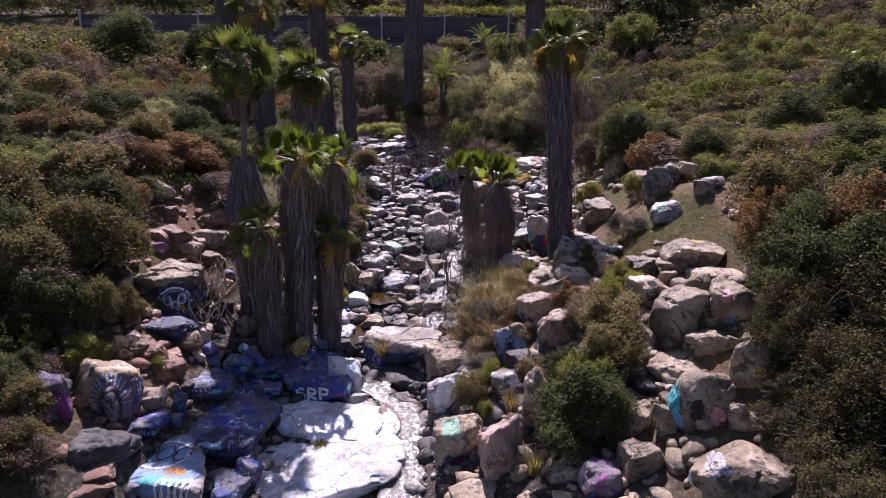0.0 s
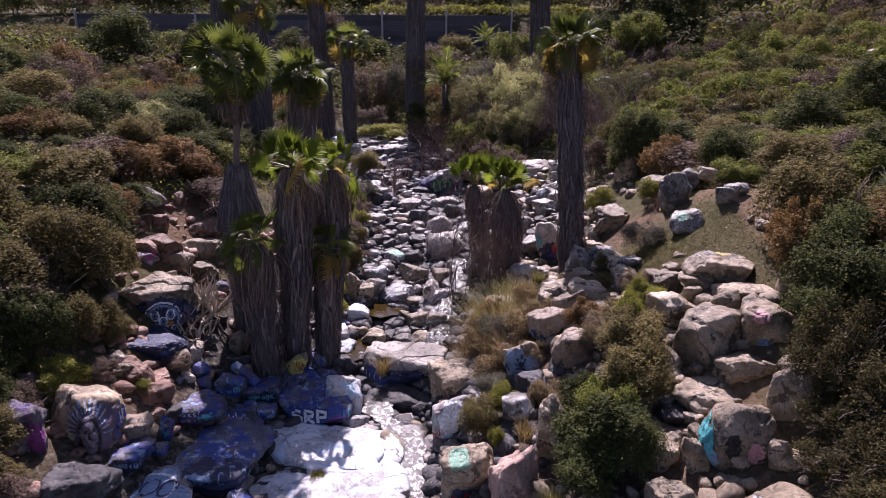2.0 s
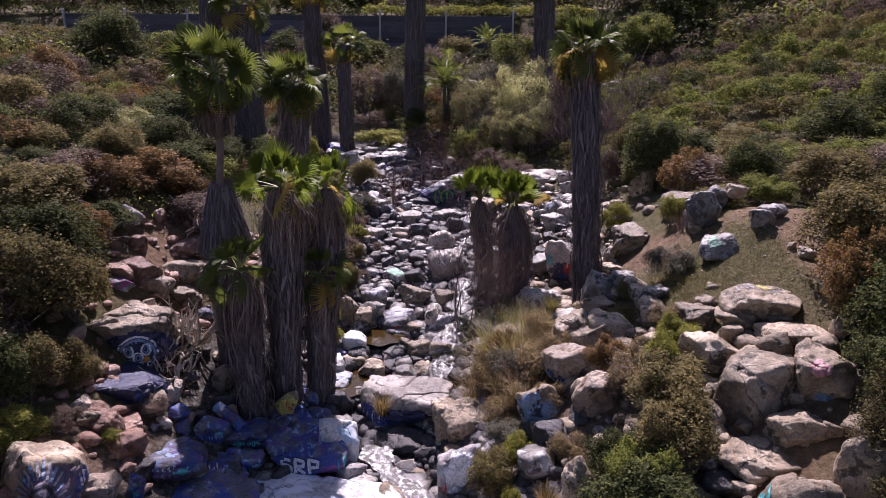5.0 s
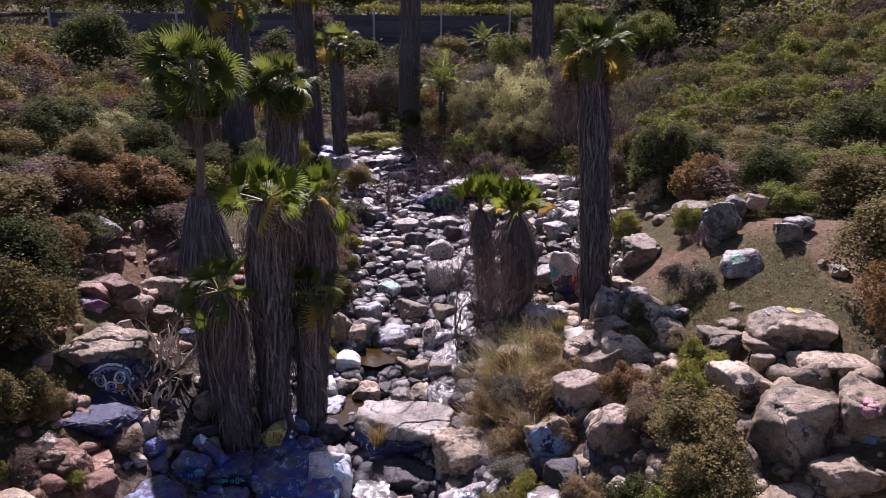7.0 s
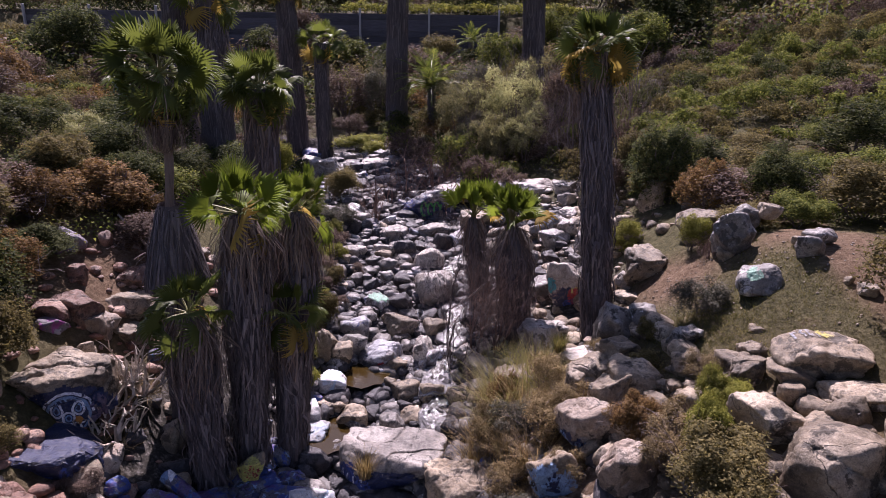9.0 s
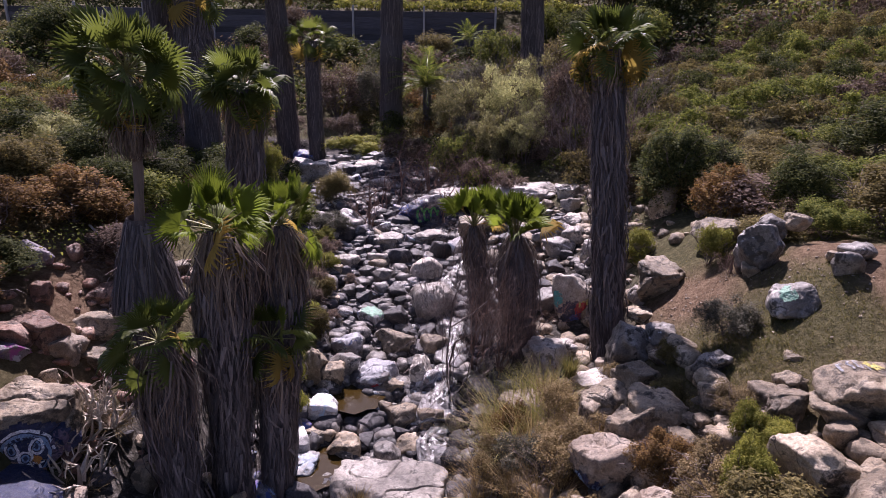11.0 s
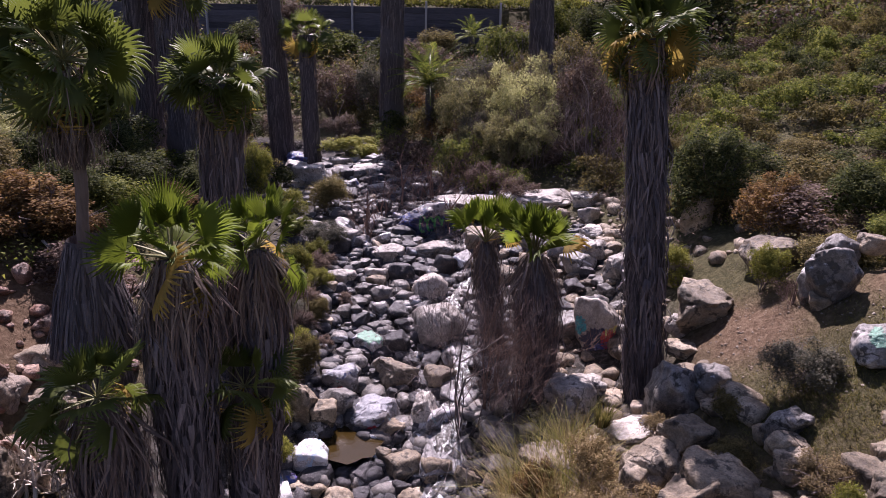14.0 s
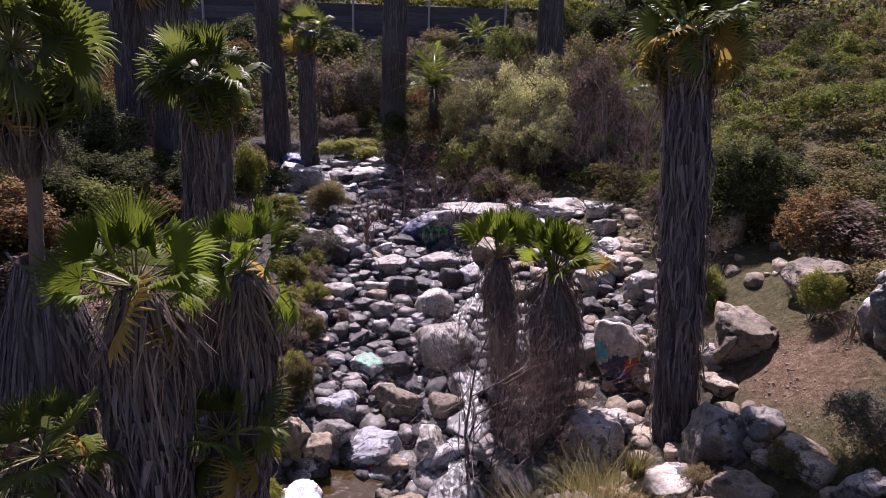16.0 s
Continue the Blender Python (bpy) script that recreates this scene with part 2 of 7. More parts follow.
def water_material():
    m, n, links, bsdf = nodes_of("amber_water")
    co = world_coord(n)
    bsdf.inputs["Base Color"].default_value = (0.034, 0.021, 0.005, 1)
    bsdf.inputs["Roughness"].default_value = 0.052
    rip = noise_tex(n, links, co, 5, 5, 0.6)
    bump(n, links, rip.outputs["Fac"], 0.25, 0.05, bsdf)
    return m


GROUND, WATER = ground_material(), water_material()

# ---- ground: cross-sections of the gully, (x, height) from bank to bank ----
SECTIONS = {}


def section(y, *pairs):
    SECTIONS[y] = ([p[0] for p in pairs], [p[1] for p in pairs])


section(-60, (-60, 8), (-20, 2), (-8, -3), (0, -5), (8, -2), (20, 3), (60, 12))
section(2, (-40, 9), (-20, 4), (-12, 1.6), (-8, 0.2), (-5, -1.6), (-2, -2.6), (1, -2.6), (3, -1.4), (6, 0.2), (9, 1.6), (14, 3), (30, 7), (60, 13))
section(12, (-40, 9), (-20, 4.5), (-12, 2.4), (-9, 1.4), (-7, 0.6), (-5, -0.8), (-2.5, -1.3), (0.6, -1.6), (1.8, -0.8), (3.5, 0.1), (5.5, 1.0), (7, 1.9), (9, 2.8), (14, 3.6), (25, 6), (60, 14))
section(16, (-40, 10), (-20, 5.5), (-12, 3.4), (-9.5, 2.1), (-8, 1.1), (-6, -0.3), (-4, -1.2), (-1, -1.8), (0.3, -1.8), (1.5, -0.8), (3, 0.7), (5, 2.0), (7, 3.0), (9, 3.8), (14, 4.3), (25, 6.5), (60, 15))
section(20, (-40, 10), (-20, 6), (-12, 4), (-9.5, 2.6), (-8, 1.2), (-6.5, 0.1), (-4.5, -0.8), (-2, -1.2), (0, -1.1), (1.5, -0.1), (3, 1.0), (5, 2.2), (6.5, 3.3), (9, 4.8), (13, 5.0), (25, 6.4), (60, 16))
section(25, (-40, 11), (-20, 6.5), (-12, 4.6), (-10, 3.8), (-8, 2.4), (-6, 1.2), (-4, 0.3), (-2, -0.4), (0, -0.3), (2, 0.1), (3.6, 0.3), (5.0, 0.5), (6.0, 2.3), (8, 4.0), (10, 4.5), (14, 4.7), (25, 6.2), (60, 17))
section(30, (-40, 11), (-20, 7), (-13, 4.7), (-10, 3.6), (-8, 2.4), (-5.5, 1.2), (-3.5, 0.7), (-1.5, 0.4), (0.5, 0.5), (3, 1.1), (5, 2.0), (8, 3.7), (11, 4.3), (16, 4.8), (30, 7), (60, 18))
section(36, (-40, 10), (-22, 6.0), (-15, 4.2), (-10, 2.5), (-7, 1.9), (-4.5, 1.7), (-2, 1.4), (0, 1.5), (3, 2), (5, 2.6), (9, 4.2), (14, 5.3), (20, 6), (32, 8.5), (60, 19))
section(46, (-45, 9), (-30, 5.8), (-20, 3.6), (-14, 2.2), (-9, 1.7), (-5, 2.6), (-1, 3.1), (3, 3.4), (8, 4.9), (13, 6.5), (20, 7.7), (32, 10), (60, 21))
section(58, (-50, 9), (-35, 6.4), (-22, 4.4), (-14, 4), (-6, 4.2), (0, 4.6), (6, 5.4), (13, 7.6), (20, 9.4), (32, 12.5), (60, 24))
section(72, (-60, 9), (-30, 8.2), (-12, 7.8), (0, 7.8), (10, 8.6), (16, 10.2), (32, 15), (60, 27))
section(75.6, (-60, 9.4), (-30, 8.6), (-12, 8.2), (0, 8.2), (10, 9.0), (16, 10.8), (32, 15.6), (60, 27.6))
section(78.4, (-60, 12.0), (-30, 12.0), (0, 12.0), (10, 12.2), (16, 12.8), (32, 16.4), (60, 28.4))
section(100, (-80, 14), (0, 14), (14, 15.5), (32, 20), (70, 33))
section(160, (-120, 24), (0, 24), (40, 32), (100, 50))
section(320, (-300, 60), (0, 58), (80, 72), (300, 110))
section(900, (-700, 120), (0, 120), (700, 160))


def raw_ground(x, y):
    """Height of the bare ground, smoothly run from section to section (arrays)."""
    x, y = np.asarray(x, float), np.asarray(y, float)
    ys = sorted(SECTIONS)
    rows = [np.interp(x, *SECTIONS[k]) for k in ys]
    out = np.zeros(np.broadcast(x, y).shape)
    out += rows[0] * (y <= ys[0]) + rows[-1] * (y > ys[-1])
    for a in range(len(ys) - 1):
        u = np.clip((y - ys[a]) / (ys[a + 1] - ys[a]), 0, 1)
        inside = (y > ys[a]) & (y <= ys[a + 1])
        out += inside * (rows[a] * (1 - u) + rows[a + 1] * u)
    # the earth mound of the right bank
    return out + 0.45 * np.exp(-(((x - 9.4) / 1.5) ** 2) - ((y - 21.6) / 1.7) ** 2)

def mesh_of(name, verts, faces, material, smooth=False):
    """A mesh from an array of points and an array of equal-sided faces."""
    verts, faces = np.asarray(verts, np.float32), np.asarray(faces, np.int32)
    me = bpy.data.meshes.new(name)
    k = faces.shape[1]
    me.vertices.add(len(verts))
    me.vertices.foreach_set("co", verts.ravel())
    me.loops.add(faces.size)
    me.loops.foreach_set("vertex_index", faces.ravel())
    me.polygons.add(len(faces))
    me.polygons.foreach_set("loop_start", np.arange(len(faces), dtype=np.int32) * k)
    me.update(calc_edges=True)
    me.validate()
    if smooth:
        me.polygons.foreach_set("use_smooth", np.ones(len(me.polygons), dtype=bool))
    me.materials.append(material)
    return me


def part(name, data, parent, label=""):
    ob = new(name, data)
    ob.parent = parent
    return tagged(ob, label)


def thing(name, x, y, z, label, category, group=""):
    """An empty at the foot of a thing made of parts."""
    ob = new(name)
    ob.empty_display_size = 0.2
    ob.matrix_basis = pose(x, y, z)
    return tagged(ob, label, category, group)


def fractal(points, scale, octaves=4, seed=0.0):
    return np.array([noise.fractal((p[0] * scale + seed, p[1] * scale - seed, p[2] * scale + 2 * seed), 0.9, 2.1, octaves) for p in points])


# ---- ground sheet ----
def smooth_ground():
    xs = np.concatenate([-np.geomspace(900, 30, 22), np.arange(-28, -13, 0.6), np.arange(-13, 13, 0.22), np.arange(13, 30, 0.6), np.geomspace(31, 900, 22)])
    ys = np.concatenate([-np.geomspace(400, 8, 14), np.arange(-6, 8, 0.8), np.arange(8, 40, 0.22), np.arange(40, 80, 0.6), np.geomspace(81, 1600, 30)])
    gx, gy = np.meshgrid(xs, ys)
    z = 0
    for dx, dy, wt in ((0, 0, 0.3), (0.7, 0, 0.1), (-0.7, 0, 0.1), (0, 0.9, 0.15), (0, -0.9, 0.15), (0, 1.8, 0.1), (0, -1.8, 0.1)):
        z = z + wt * raw_ground(gx + dx, gy + dy)
    flat = np.stack([gx.ravel(), gy.ravel(), np.zeros(gx.size)], 1)
    near = (np.abs(flat[:, 0]) < 60) & (flat[:, 1] < 120) & (flat[:, 1] > -10)
    rough = np.zeros(gx.size)
    rough[near] = 0.12 * fractal(flat[near], 0.55, 5) + 0.035 * fractal(flat[near], 3.0, 3, 4.0)
    rough[~near] = 1.2 * fractal(flat[~near], 0.02, 4)
    return xs, ys, z + rough.reshape(z.shape)


GX, GY, GZ = smooth_ground()


def ground_z(x, y):
    """The sheet's height at a point, or at many."""
    i = np.clip(np.searchsorted(GX, x) - 1, 0, len(GX) - 2)
    j = np.clip(np.searchsorted(GY, y) - 1, 0, len(GY) - 2)
    u, v = (x - GX[i]) / (GX[i + 1] - GX[i]), (y - GY[j]) / (GY[j + 1] - GY[j])
    return (GZ[j, i] * (1 - u) + GZ[j, i + 1] * u) * (1 - v) + (GZ[j + 1, i] * (1 - u) + GZ[j + 1, i + 1] * u) * v


def bed_x(y):
    """The stream's line."""
    return np.interp(y, [2, 12, 16, 20, 25, 30, 36, 41, 46, 60], [0, 0.4, -0.2, -1.2, -1.4, -1.6, -2.2, -4, -7.5, -14])


def bed_width(y):
    return np.interp(y, [2, 12, 17, 20, 25, 30, 36, 46, 60], [4, 3.5, 2.6, 2.6, 2.8, 3.0, 3.4, 3.0, 2])


def bare_soil(x, y):
    """How bare the earth is: the trail over the mound, its top, and the washed banks."""
    def spot(cx, cy, rx, ry):
        return np.exp(-(((x - cx) / rx) ** 2) - ((y - cy) / ry) ** 2)

    trail = np.exp(-(((x - np.interp(y, [15, 18, 20, 22, 24], [10.6, 10.0, 9.7, 9.9, 10.6])) / 0.55) ** 2)) * ((y > 15) & (y < 23.5))
    bare = 1.3 * trail + 1.3 * spot(9.9, 22.0, 1.4, 0.9) + 0.9 * spot(11.2, 21.2, 1.2, 1.0) + 1.2 * spot(-9.3, 23, 1.7, 2.6) + 1.4 * spot(6.9, 22.9, 0.9, 1.2)
    bare = bare + 0.9 * spot(6.6, 14.0, 2.2, 3.6) + 0.7 * spot(3.6, 19.0, 1.8, 3.0) + 0.6 * spot(2.2, 15.0, 1.4, 3.0)
    bare = bare + 0.5 * spot(-8.3, 11.5, 1.2, 1.4) + 0.5 * spot(-13, 22, 1.0, 1.6) + 0.8 * spot(-7.2, 15.2, 0.9, 1.6)
    return np.clip(bare, 0, 1)


def build_ground():
    gx, gy = np.meshgrid(GX, GY)
    nx = len(GX)
    j, i = np.meshgrid(np.arange(len(GY) - 1), np.arange(nx - 1), indexing="ij")
    a = (j * nx + i).ravel()
    me = mesh_of("ground", np.stack([gx.ravel(), gy.ravel(), GZ.ravel()], 1), np.stack([a, a + 1, a + nx + 1, a + nx], 1), GROUND, True)
    off = np.abs(gx - bed_x(gy)) / bed_width(gy)
    bed = np.clip(1.9 - off * 0.85, 0, 1) * (gy < 52)
    # Spots where the dark grit also stands in for shade among rocks and trunks.
    for cx, cy, rx, ry in ((-5.6, 13.5, 2.4, 5.5), (-5.2, 20, 2.4, 5.5), (3.4, 28, 3.0, 9), (-4.4, 30, 3.2, 12)):
        bed = np.maximum(bed, np.clip(1.5 - 1.3 * (((gx - cx) / rx) ** 2 + ((gy - cy) / ry) ** 2), 0, 0.85))
    for name, values in (("bed", bed), ("bare", bare_soil(gx, gy))):
        at = me.attributes.new(name, "FLOAT", "POINT")
        at.data.foreach_set("value", values.ravel().astype(np.float32))
    tagged(new("ground", me), "reddish soil hillside gully with dry grass and grit", "ground", kind="structure")


build_ground()

# ---- boulders ----
BALLS = {}


def ball(level):
    if level not in BALLS:
        bm = bmesh.new()
        bmesh.ops.create_icosphere(bm, subdivisions=level + 1, radius=1)
        BALLS[level] = (np.array([v.co for v in bm.verts]), np.array([[v.index for v in f.verts] for f in bm.faces]))
        bm.free()
    return BALLS[level]


def rock_shape(seed, level, cuts=18, rough=0.07, box=3.0, planes=(), soft=16.0):
    """A unit boulder: a rounded block with broken planes, hollows and fine relief."""
    rng = np.random.default_rng(seed)
    v, f = ball(level)
    r = 1 / (np.abs(v) ** box).sum(1) ** (1 / box)
    for k in range(cuts + len(planes)):
        nrm = rng.normal(size=3) if k >= len(planes) else np.array(planes[k][:3]) + rng.normal(size=3) * 0.16
        nrm /= np.linalg.norm(nrm)
        d, along = rng.uniform(0.56, 0.92) if k >= len(planes) else planes[k][3], v @ nrm
        reach = np.where(along > 0.1, d / np.maximum(along, 0.1), 9.0)
        r = -np.log(np.exp(-soft * r) + np.exp(-soft * reach)) / soft
    p = v * r[:, None]
    s = rng.uniform(0, 60)
    r2 = 1 + rough * fractal(p, 1.5, 5, s) - 0.12 * np.clip(0.07 - np.abs(fractal(p, 1.0, 2, s + 9)), 0, 1) / 0.07
    p = p * r2[:, None]
    low, high = p.min(0), p.max(0)
    return (p - (low + high) / 2) / (high - low) * 2, f


# a tilted top, a steep front, and two broken sides
BLOCK = ((0, 0.08, 1, 0.66), (0, -1, -0.22, 0.64), (1, -0.3, -0.1, 0.78), (-1, -0.3, -0.1, 0.78))
ROCK_KINDS = {
    "wet": (WET_ROCK, "pale wet rock with water running over it"),
    "granite": (GRANITE, "weathered grey granite boulder"),
    "granitel": (GRANITE_PALE, "pale grey granite boulder"),
    "granitew": (GRANITE, "broad cracked granite boulder with a white paint splash"),
    "granitep": (GRANITE, "cracked granite boulder with faded pink paint"),
    "whiteg": (MARKED_ROCK, "granite boulder streaked with white and red paint"),
    "grpaint": (GRANITE, "angular granite boulder with a red-painted face"),
    "pink": (PINK_ROCK, "smooth pinkish wedge-shaped boulder"),
    "tan": (TAN_ROCK, "tan weathered rock on the bank"),
    "red": (RED_ROCK, "reddish weathered rock on the bank"),
    "redface": (RED_ROCK, "reddish rock with a rust-red face"),
    "lav": (PURPLE_ROCK, "rock sprayed with lavender paint"),
    "purple": (PURPLE_ROCK, "dark rock sprayed with magenta paint"),
    "mag": (PURPLE_ROCK, "rock sprayed with purple paint below a bare top"),
    "face": (GRANITE, "large granite boulder painted with purple rays"),
    "skull": (MARKED_ROCK, "slab with worn white and blue graffiti"),
    "skullrock": (GRANITE, "overhanging boulder with a blue and white painted ornament"),
    # The dark material stands in for the shade that falls on these rocks.
    "shade": (DARK_ROCK, "dark rock with shade put into its colour"),
    "shade2": (DARK_ROCK, "large dark rock with navy paint and painted-in shade below an overhanging boulder"),
    # The darker stream-stone colour replaces the tall palm's shade on these blocks.
    "shaded": (STREAM_ROCK, "grey granite block with palm shade put into its colour"),
    "blue": (BLUE_ROCK, "rock covered with blue graffiti"),
    "blueblk": (BLUE_ROCK, "dark stone with turquoise spray marks"),
    "bluered": (PURPLE_ROCK, "rounded rock with blue and red spray paint"),
    "bluetop": (BLUE_ROCK, "stone with bright blue paint"),
    "srt": (BLUE_ROCK, "broad rock with sprayed letters on blue paint"),
    "white": (WHITE_ROCK, "smooth slab painted white"),
    "bigw": (GRANITE_PALE, "large rounded pale boulder in the stream"),
    "slab": (GRANITE_PALE, "flat-topped slab with a blue-painted front"),
    "leaf": (GRANITE, "rock with a painted green leaf on blue"),
    "word": (TAN_ROCK, "tan boulder with white sprayed strokes on blue"),
    "turq": (GRANITE, "round boulder with turquoise and pink paint"),
    "yelgr": (GRANITE, "broad boulder with yellow paint on top"),
    # Mound boulders in the darker stream-stone material.
    "moundrock": (STREAM_ROCK, "dark weathered granite boulder on the mound"),
    "green": (STREAM_ROCK, "dark rock with a green paint patch"),
    "green2": (MARKED_ROCK, "large boulder with green sprayed lines"),
    "paint": (GRANITE_PALE, "boulder with turquoise, red and yellow paint"),
    "red1": (MARKED_ROCK, "square stone with a red-painted side"),
    "red2": (MARKED_ROCK, "white-topped stone with a red mark"),
    "turqtop": (MARKED_ROCK, "stone with pale turquoise paint on top"),
    "yellow": (GRANITE, "stone painted yellow with a red star"),
}
PAINTED = {}
SEEDS = iter(range(100, 5000))
HELD = []


def boulder(kind, x, y, z, w, d, h, level):
    mat, label = ROCK_KINDS[kind]
    seed = next(SEEDS)
    rng = np.random.default_rng(seed)
    if kind in ("white", "slab", "srt", "skull"):
        p, f = rock_shape(seed, level, 7, 0.05, 4.6, ((0, 0, 1, 0.6), (0, -1, 0.0, 0.76)), 26.0)
    elif kind == "green":
        p, f = rock_shape(seed, level, 4, 0.10, 2.5, ((0.15, -0.8, 0.6, 0.55), (0, 0.4, 1, 0.8)), 26.0)
    elif kind in ("turq", "bigw"):
        p, f = rock_shape(seed, level, 4, 0.09, 2.2, ((0, 0.3, 1, 0.84), (0, -1, -0.1, 0.82)), 16.0)
    else:
        p, f = rock_shape(seed, level, 8, 0.12, 2.7, BLOCK, 26.0)
    turn = rng.uniform(-0.5, 0.5) * (0.3 if kind in ("white", "slab", "srt") else 1)
    c, s = math.cos(turn), math.sin(turn)
    p = np.stack([c * p[:, 0] - s * p[:, 1], s * p[:, 0] + c * p[:, 1], p[:, 2]], 1)
    p = p / np.abs(p).max(0)
    tilt = rng.uniform(-0.15, 0.15) * (0.5 if kind == "white" else 1)
    p[:, 2] += tilt * p[:, 0]
    grow = 1.12 if kind in ("white", "slab", "srt", "skull", "wet", "blue") else 1.02
    p = p * (w / 2 * grow, d / 2 * grow, h / 2 * 1.04)
    p += 0.05 * np.stack([fractal(p, 2.0, 5, seed * 0.37 + k) for k in range(3)], 1)
    ob = new("boulder", mesh_of("boulder", p, f, mat, True))
    ob.matrix_basis = pose(x, y, z)
    tagged(ob, label, "boulder", GROUP)
    HELD.append((x, y, max(w, d) / 2))
    PAINTED.setdefault(kind, []).append(ob)
    return ob



GROUP = "left bank by the fall"
boulder("tan", -9.17, 12.78, 1.56, 0.87, 0.80, 0.53, 4)
boulder("mag", -8.09, 12.04, 1.26, 1.04, 0.98, 1.44, 4)
boulder("face", -7.26, 13.20, 0.92, 1.81, 1.73, 1.77, 4)
# Its dark colour holds the shade below the rayed boulder.
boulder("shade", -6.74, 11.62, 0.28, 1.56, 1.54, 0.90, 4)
boulder("tan", -6.56, 13.69, 0.31, 0.92, 0.87, 0.93, 4)
boulder("blue", -6.39, 12.93, 0.12, 1.07, 1.05, 0.55, 4)
boulder("blue", -5.96, 15.50, -0.24, 1.70, 1.37, 0.79, 4)
boulder("blue", -6.11, 14.24, 0.00, 0.43, 0.39, 0.75, 3)
boulder("blue", -5.02, 14.33, -0.80, 2.87, 2.83, 0.84, 4)
boulder("skull", -5.42, 12.06, -0.66, 2.40, 2.24, 0.98, 4)
boulder("red", -6.63, 11.06, 0.11, 1.21, 1.04, 0.30, 4)
boulder("red", -6.53, 10.51, -0.00, 1.29, 1.06, 0.34, 4)
boulder("red", -6.88, 15.23, 0.42, 1.00, 0.89, 0.78, 4)
boulder("red", -7.44, 15.36, 0.82, 0.97, 0.82, 0.80, 4)
boulder("blue", -3.67, 12.65, -0.95, 0.65, 0.59, 0.88, 3)
boulder("blue", -3.95, 12.06, -0.99, 1.16, 1.06, 0.65, 4)
GROUP = "rocks of the fall"
boulder("srt", -3.26, 17.45, -1.12, 2.38, 1.91, 1.00, 4)
boulder("white", -2.31, 17.61, -0.99, 0.98, 0.83, 1.85, 4)
boulder("blue", -4.90, 17.43, -0.69, 1.30, 1.11, 0.74, 4)
boulder("blue", -5.18, 16.13, -0.71, 1.25, 1.23, 0.33, 4)
boulder("blue", -4.47, 16.66, -0.94, 0.77, 0.74, 0.49, 3)
boulder("blue", -3.94, 18.59, -0.89, 0.99, 0.82, 0.79, 3)
boulder("blue", -3.26, 18.83, -1.02, 0.81, 0.78, 0.67, 3)
boulder("blue", -5.60, 17.08, -0.36, 0.89, 0.74, 0.75, 3)
boulder("yellow", -4.02, 18.5, -0.30, 0.75, 0.6, 0.72, 3)
boulder("blue", -4.0, 18.4, -0.9, 1.2, 1.0, 0.75, 3)
boulder("white", -2.4, 15.35, -1.44, 3.9, 2.1, 0.8, 5)
boulder("white", -2.1, 13.5, -1.46, 4.1, 3.2, 0.95, 5)
boulder("white", -2.4, 11.3, -1.62, 3.9, 2.8, 0.95, 5)
boulder("wet", 0.25, 12.6, -1.62, 1.6, 2.0, 0.5, 4)
boulder("wet", 0.2, 14.8, -1.62, 1.2, 2.4, 0.4, 4)
boulder("wet", -0.2, 16.7, -1.55, 0.9, 1.4, 0.4, 3)
boulder("slab", -0.84, 19.7, -1.02, 2.65, 1.7, 1.5, 5)
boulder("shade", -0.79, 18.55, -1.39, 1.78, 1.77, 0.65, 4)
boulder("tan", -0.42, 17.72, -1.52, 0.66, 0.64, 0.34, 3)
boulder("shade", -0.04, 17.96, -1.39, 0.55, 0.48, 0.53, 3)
boulder("tan", 0.16, 17.03, -1.65, 0.95, 0.87, 0.24, 3)
boulder("granite", 1.05, 18.18, -0.54, 1.42, 1.29, 1.36, 4)
boulder("whiteg", 1.02, 16.42, -0.75, 1.11, 1.04, 1.86, 4)
boulder("grpaint", 1.63, 13.79, -0.48, 1.33, 1.12, 1.66, 4)
boulder("granite", 2.05, 12.03, -0.64, 1.20, 1.19, 0.57, 4)
boulder("pink", 2.68, 12.69, 0.09, 1.18, 1.11, 1.91, 4)
boulder("granite", 3.56, 13.64, 0.89, 0.87, 0.86, 2.05, 4)
boulder("leaf", 2.95, 17.10, 0.97, 1.14, 1.12, 1.23, 4)
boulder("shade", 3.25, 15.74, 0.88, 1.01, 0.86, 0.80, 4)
boulder("word", 3.81, 17.95, 1.61, 1.45, 1.26, 1.32, 4)
boulder("tan", 4.23, 16.19, 1.72, 1.14, 0.95, 1.25, 4)
boulder("granite", 4.10, 19.78, 1.83, 1.16, 0.96, 0.98, 4)
boulder("granite", 4.86, 20.24, 2.27, 1.18, 0.96, 0.73, 4)
boulder("granite", 5.97, 19.07, 2.91, 0.75, 0.64, 0.64, 3)
GROUP = "boulder pile of the right bank"
boulder("bluered", 4.74, 10.96, 0.64, 1.03, 0.95, 1.04, 4)
boulder("granite", 5.59, 11.16, 1.11, 0.92, 0.73, 1.05, 4)
boulder("granite", 5.80, 10.22, 0.99, 0.51, 0.48, 0.31, 3)
boulder("granitew", 7.02, 9.99, 1.65, 1.92, 1.67, 1.17, 4)
boulder("turq", 6.91, 11.98, 2.08, 1.37, 1.18, 1.71, 4)
boulder("granite", 5.66, 12.33, 1.27, 0.78, 0.76, 1.00, 4)
boulder("granite", 6.19, 11.94, 1.55, 0.69, 0.62, 0.99, 4)
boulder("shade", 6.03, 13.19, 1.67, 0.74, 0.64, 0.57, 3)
boulder("granite", 7.46, 11.31, 2.18, 0.42, 0.37, 0.82, 4)
boulder("granite", 6.82, 13.52, 2.09, 1.56, 1.46, 0.65, 4)
boulder("granite", 7.49, 13.71, 2.64, 1.01, 0.82, 0.83, 4)
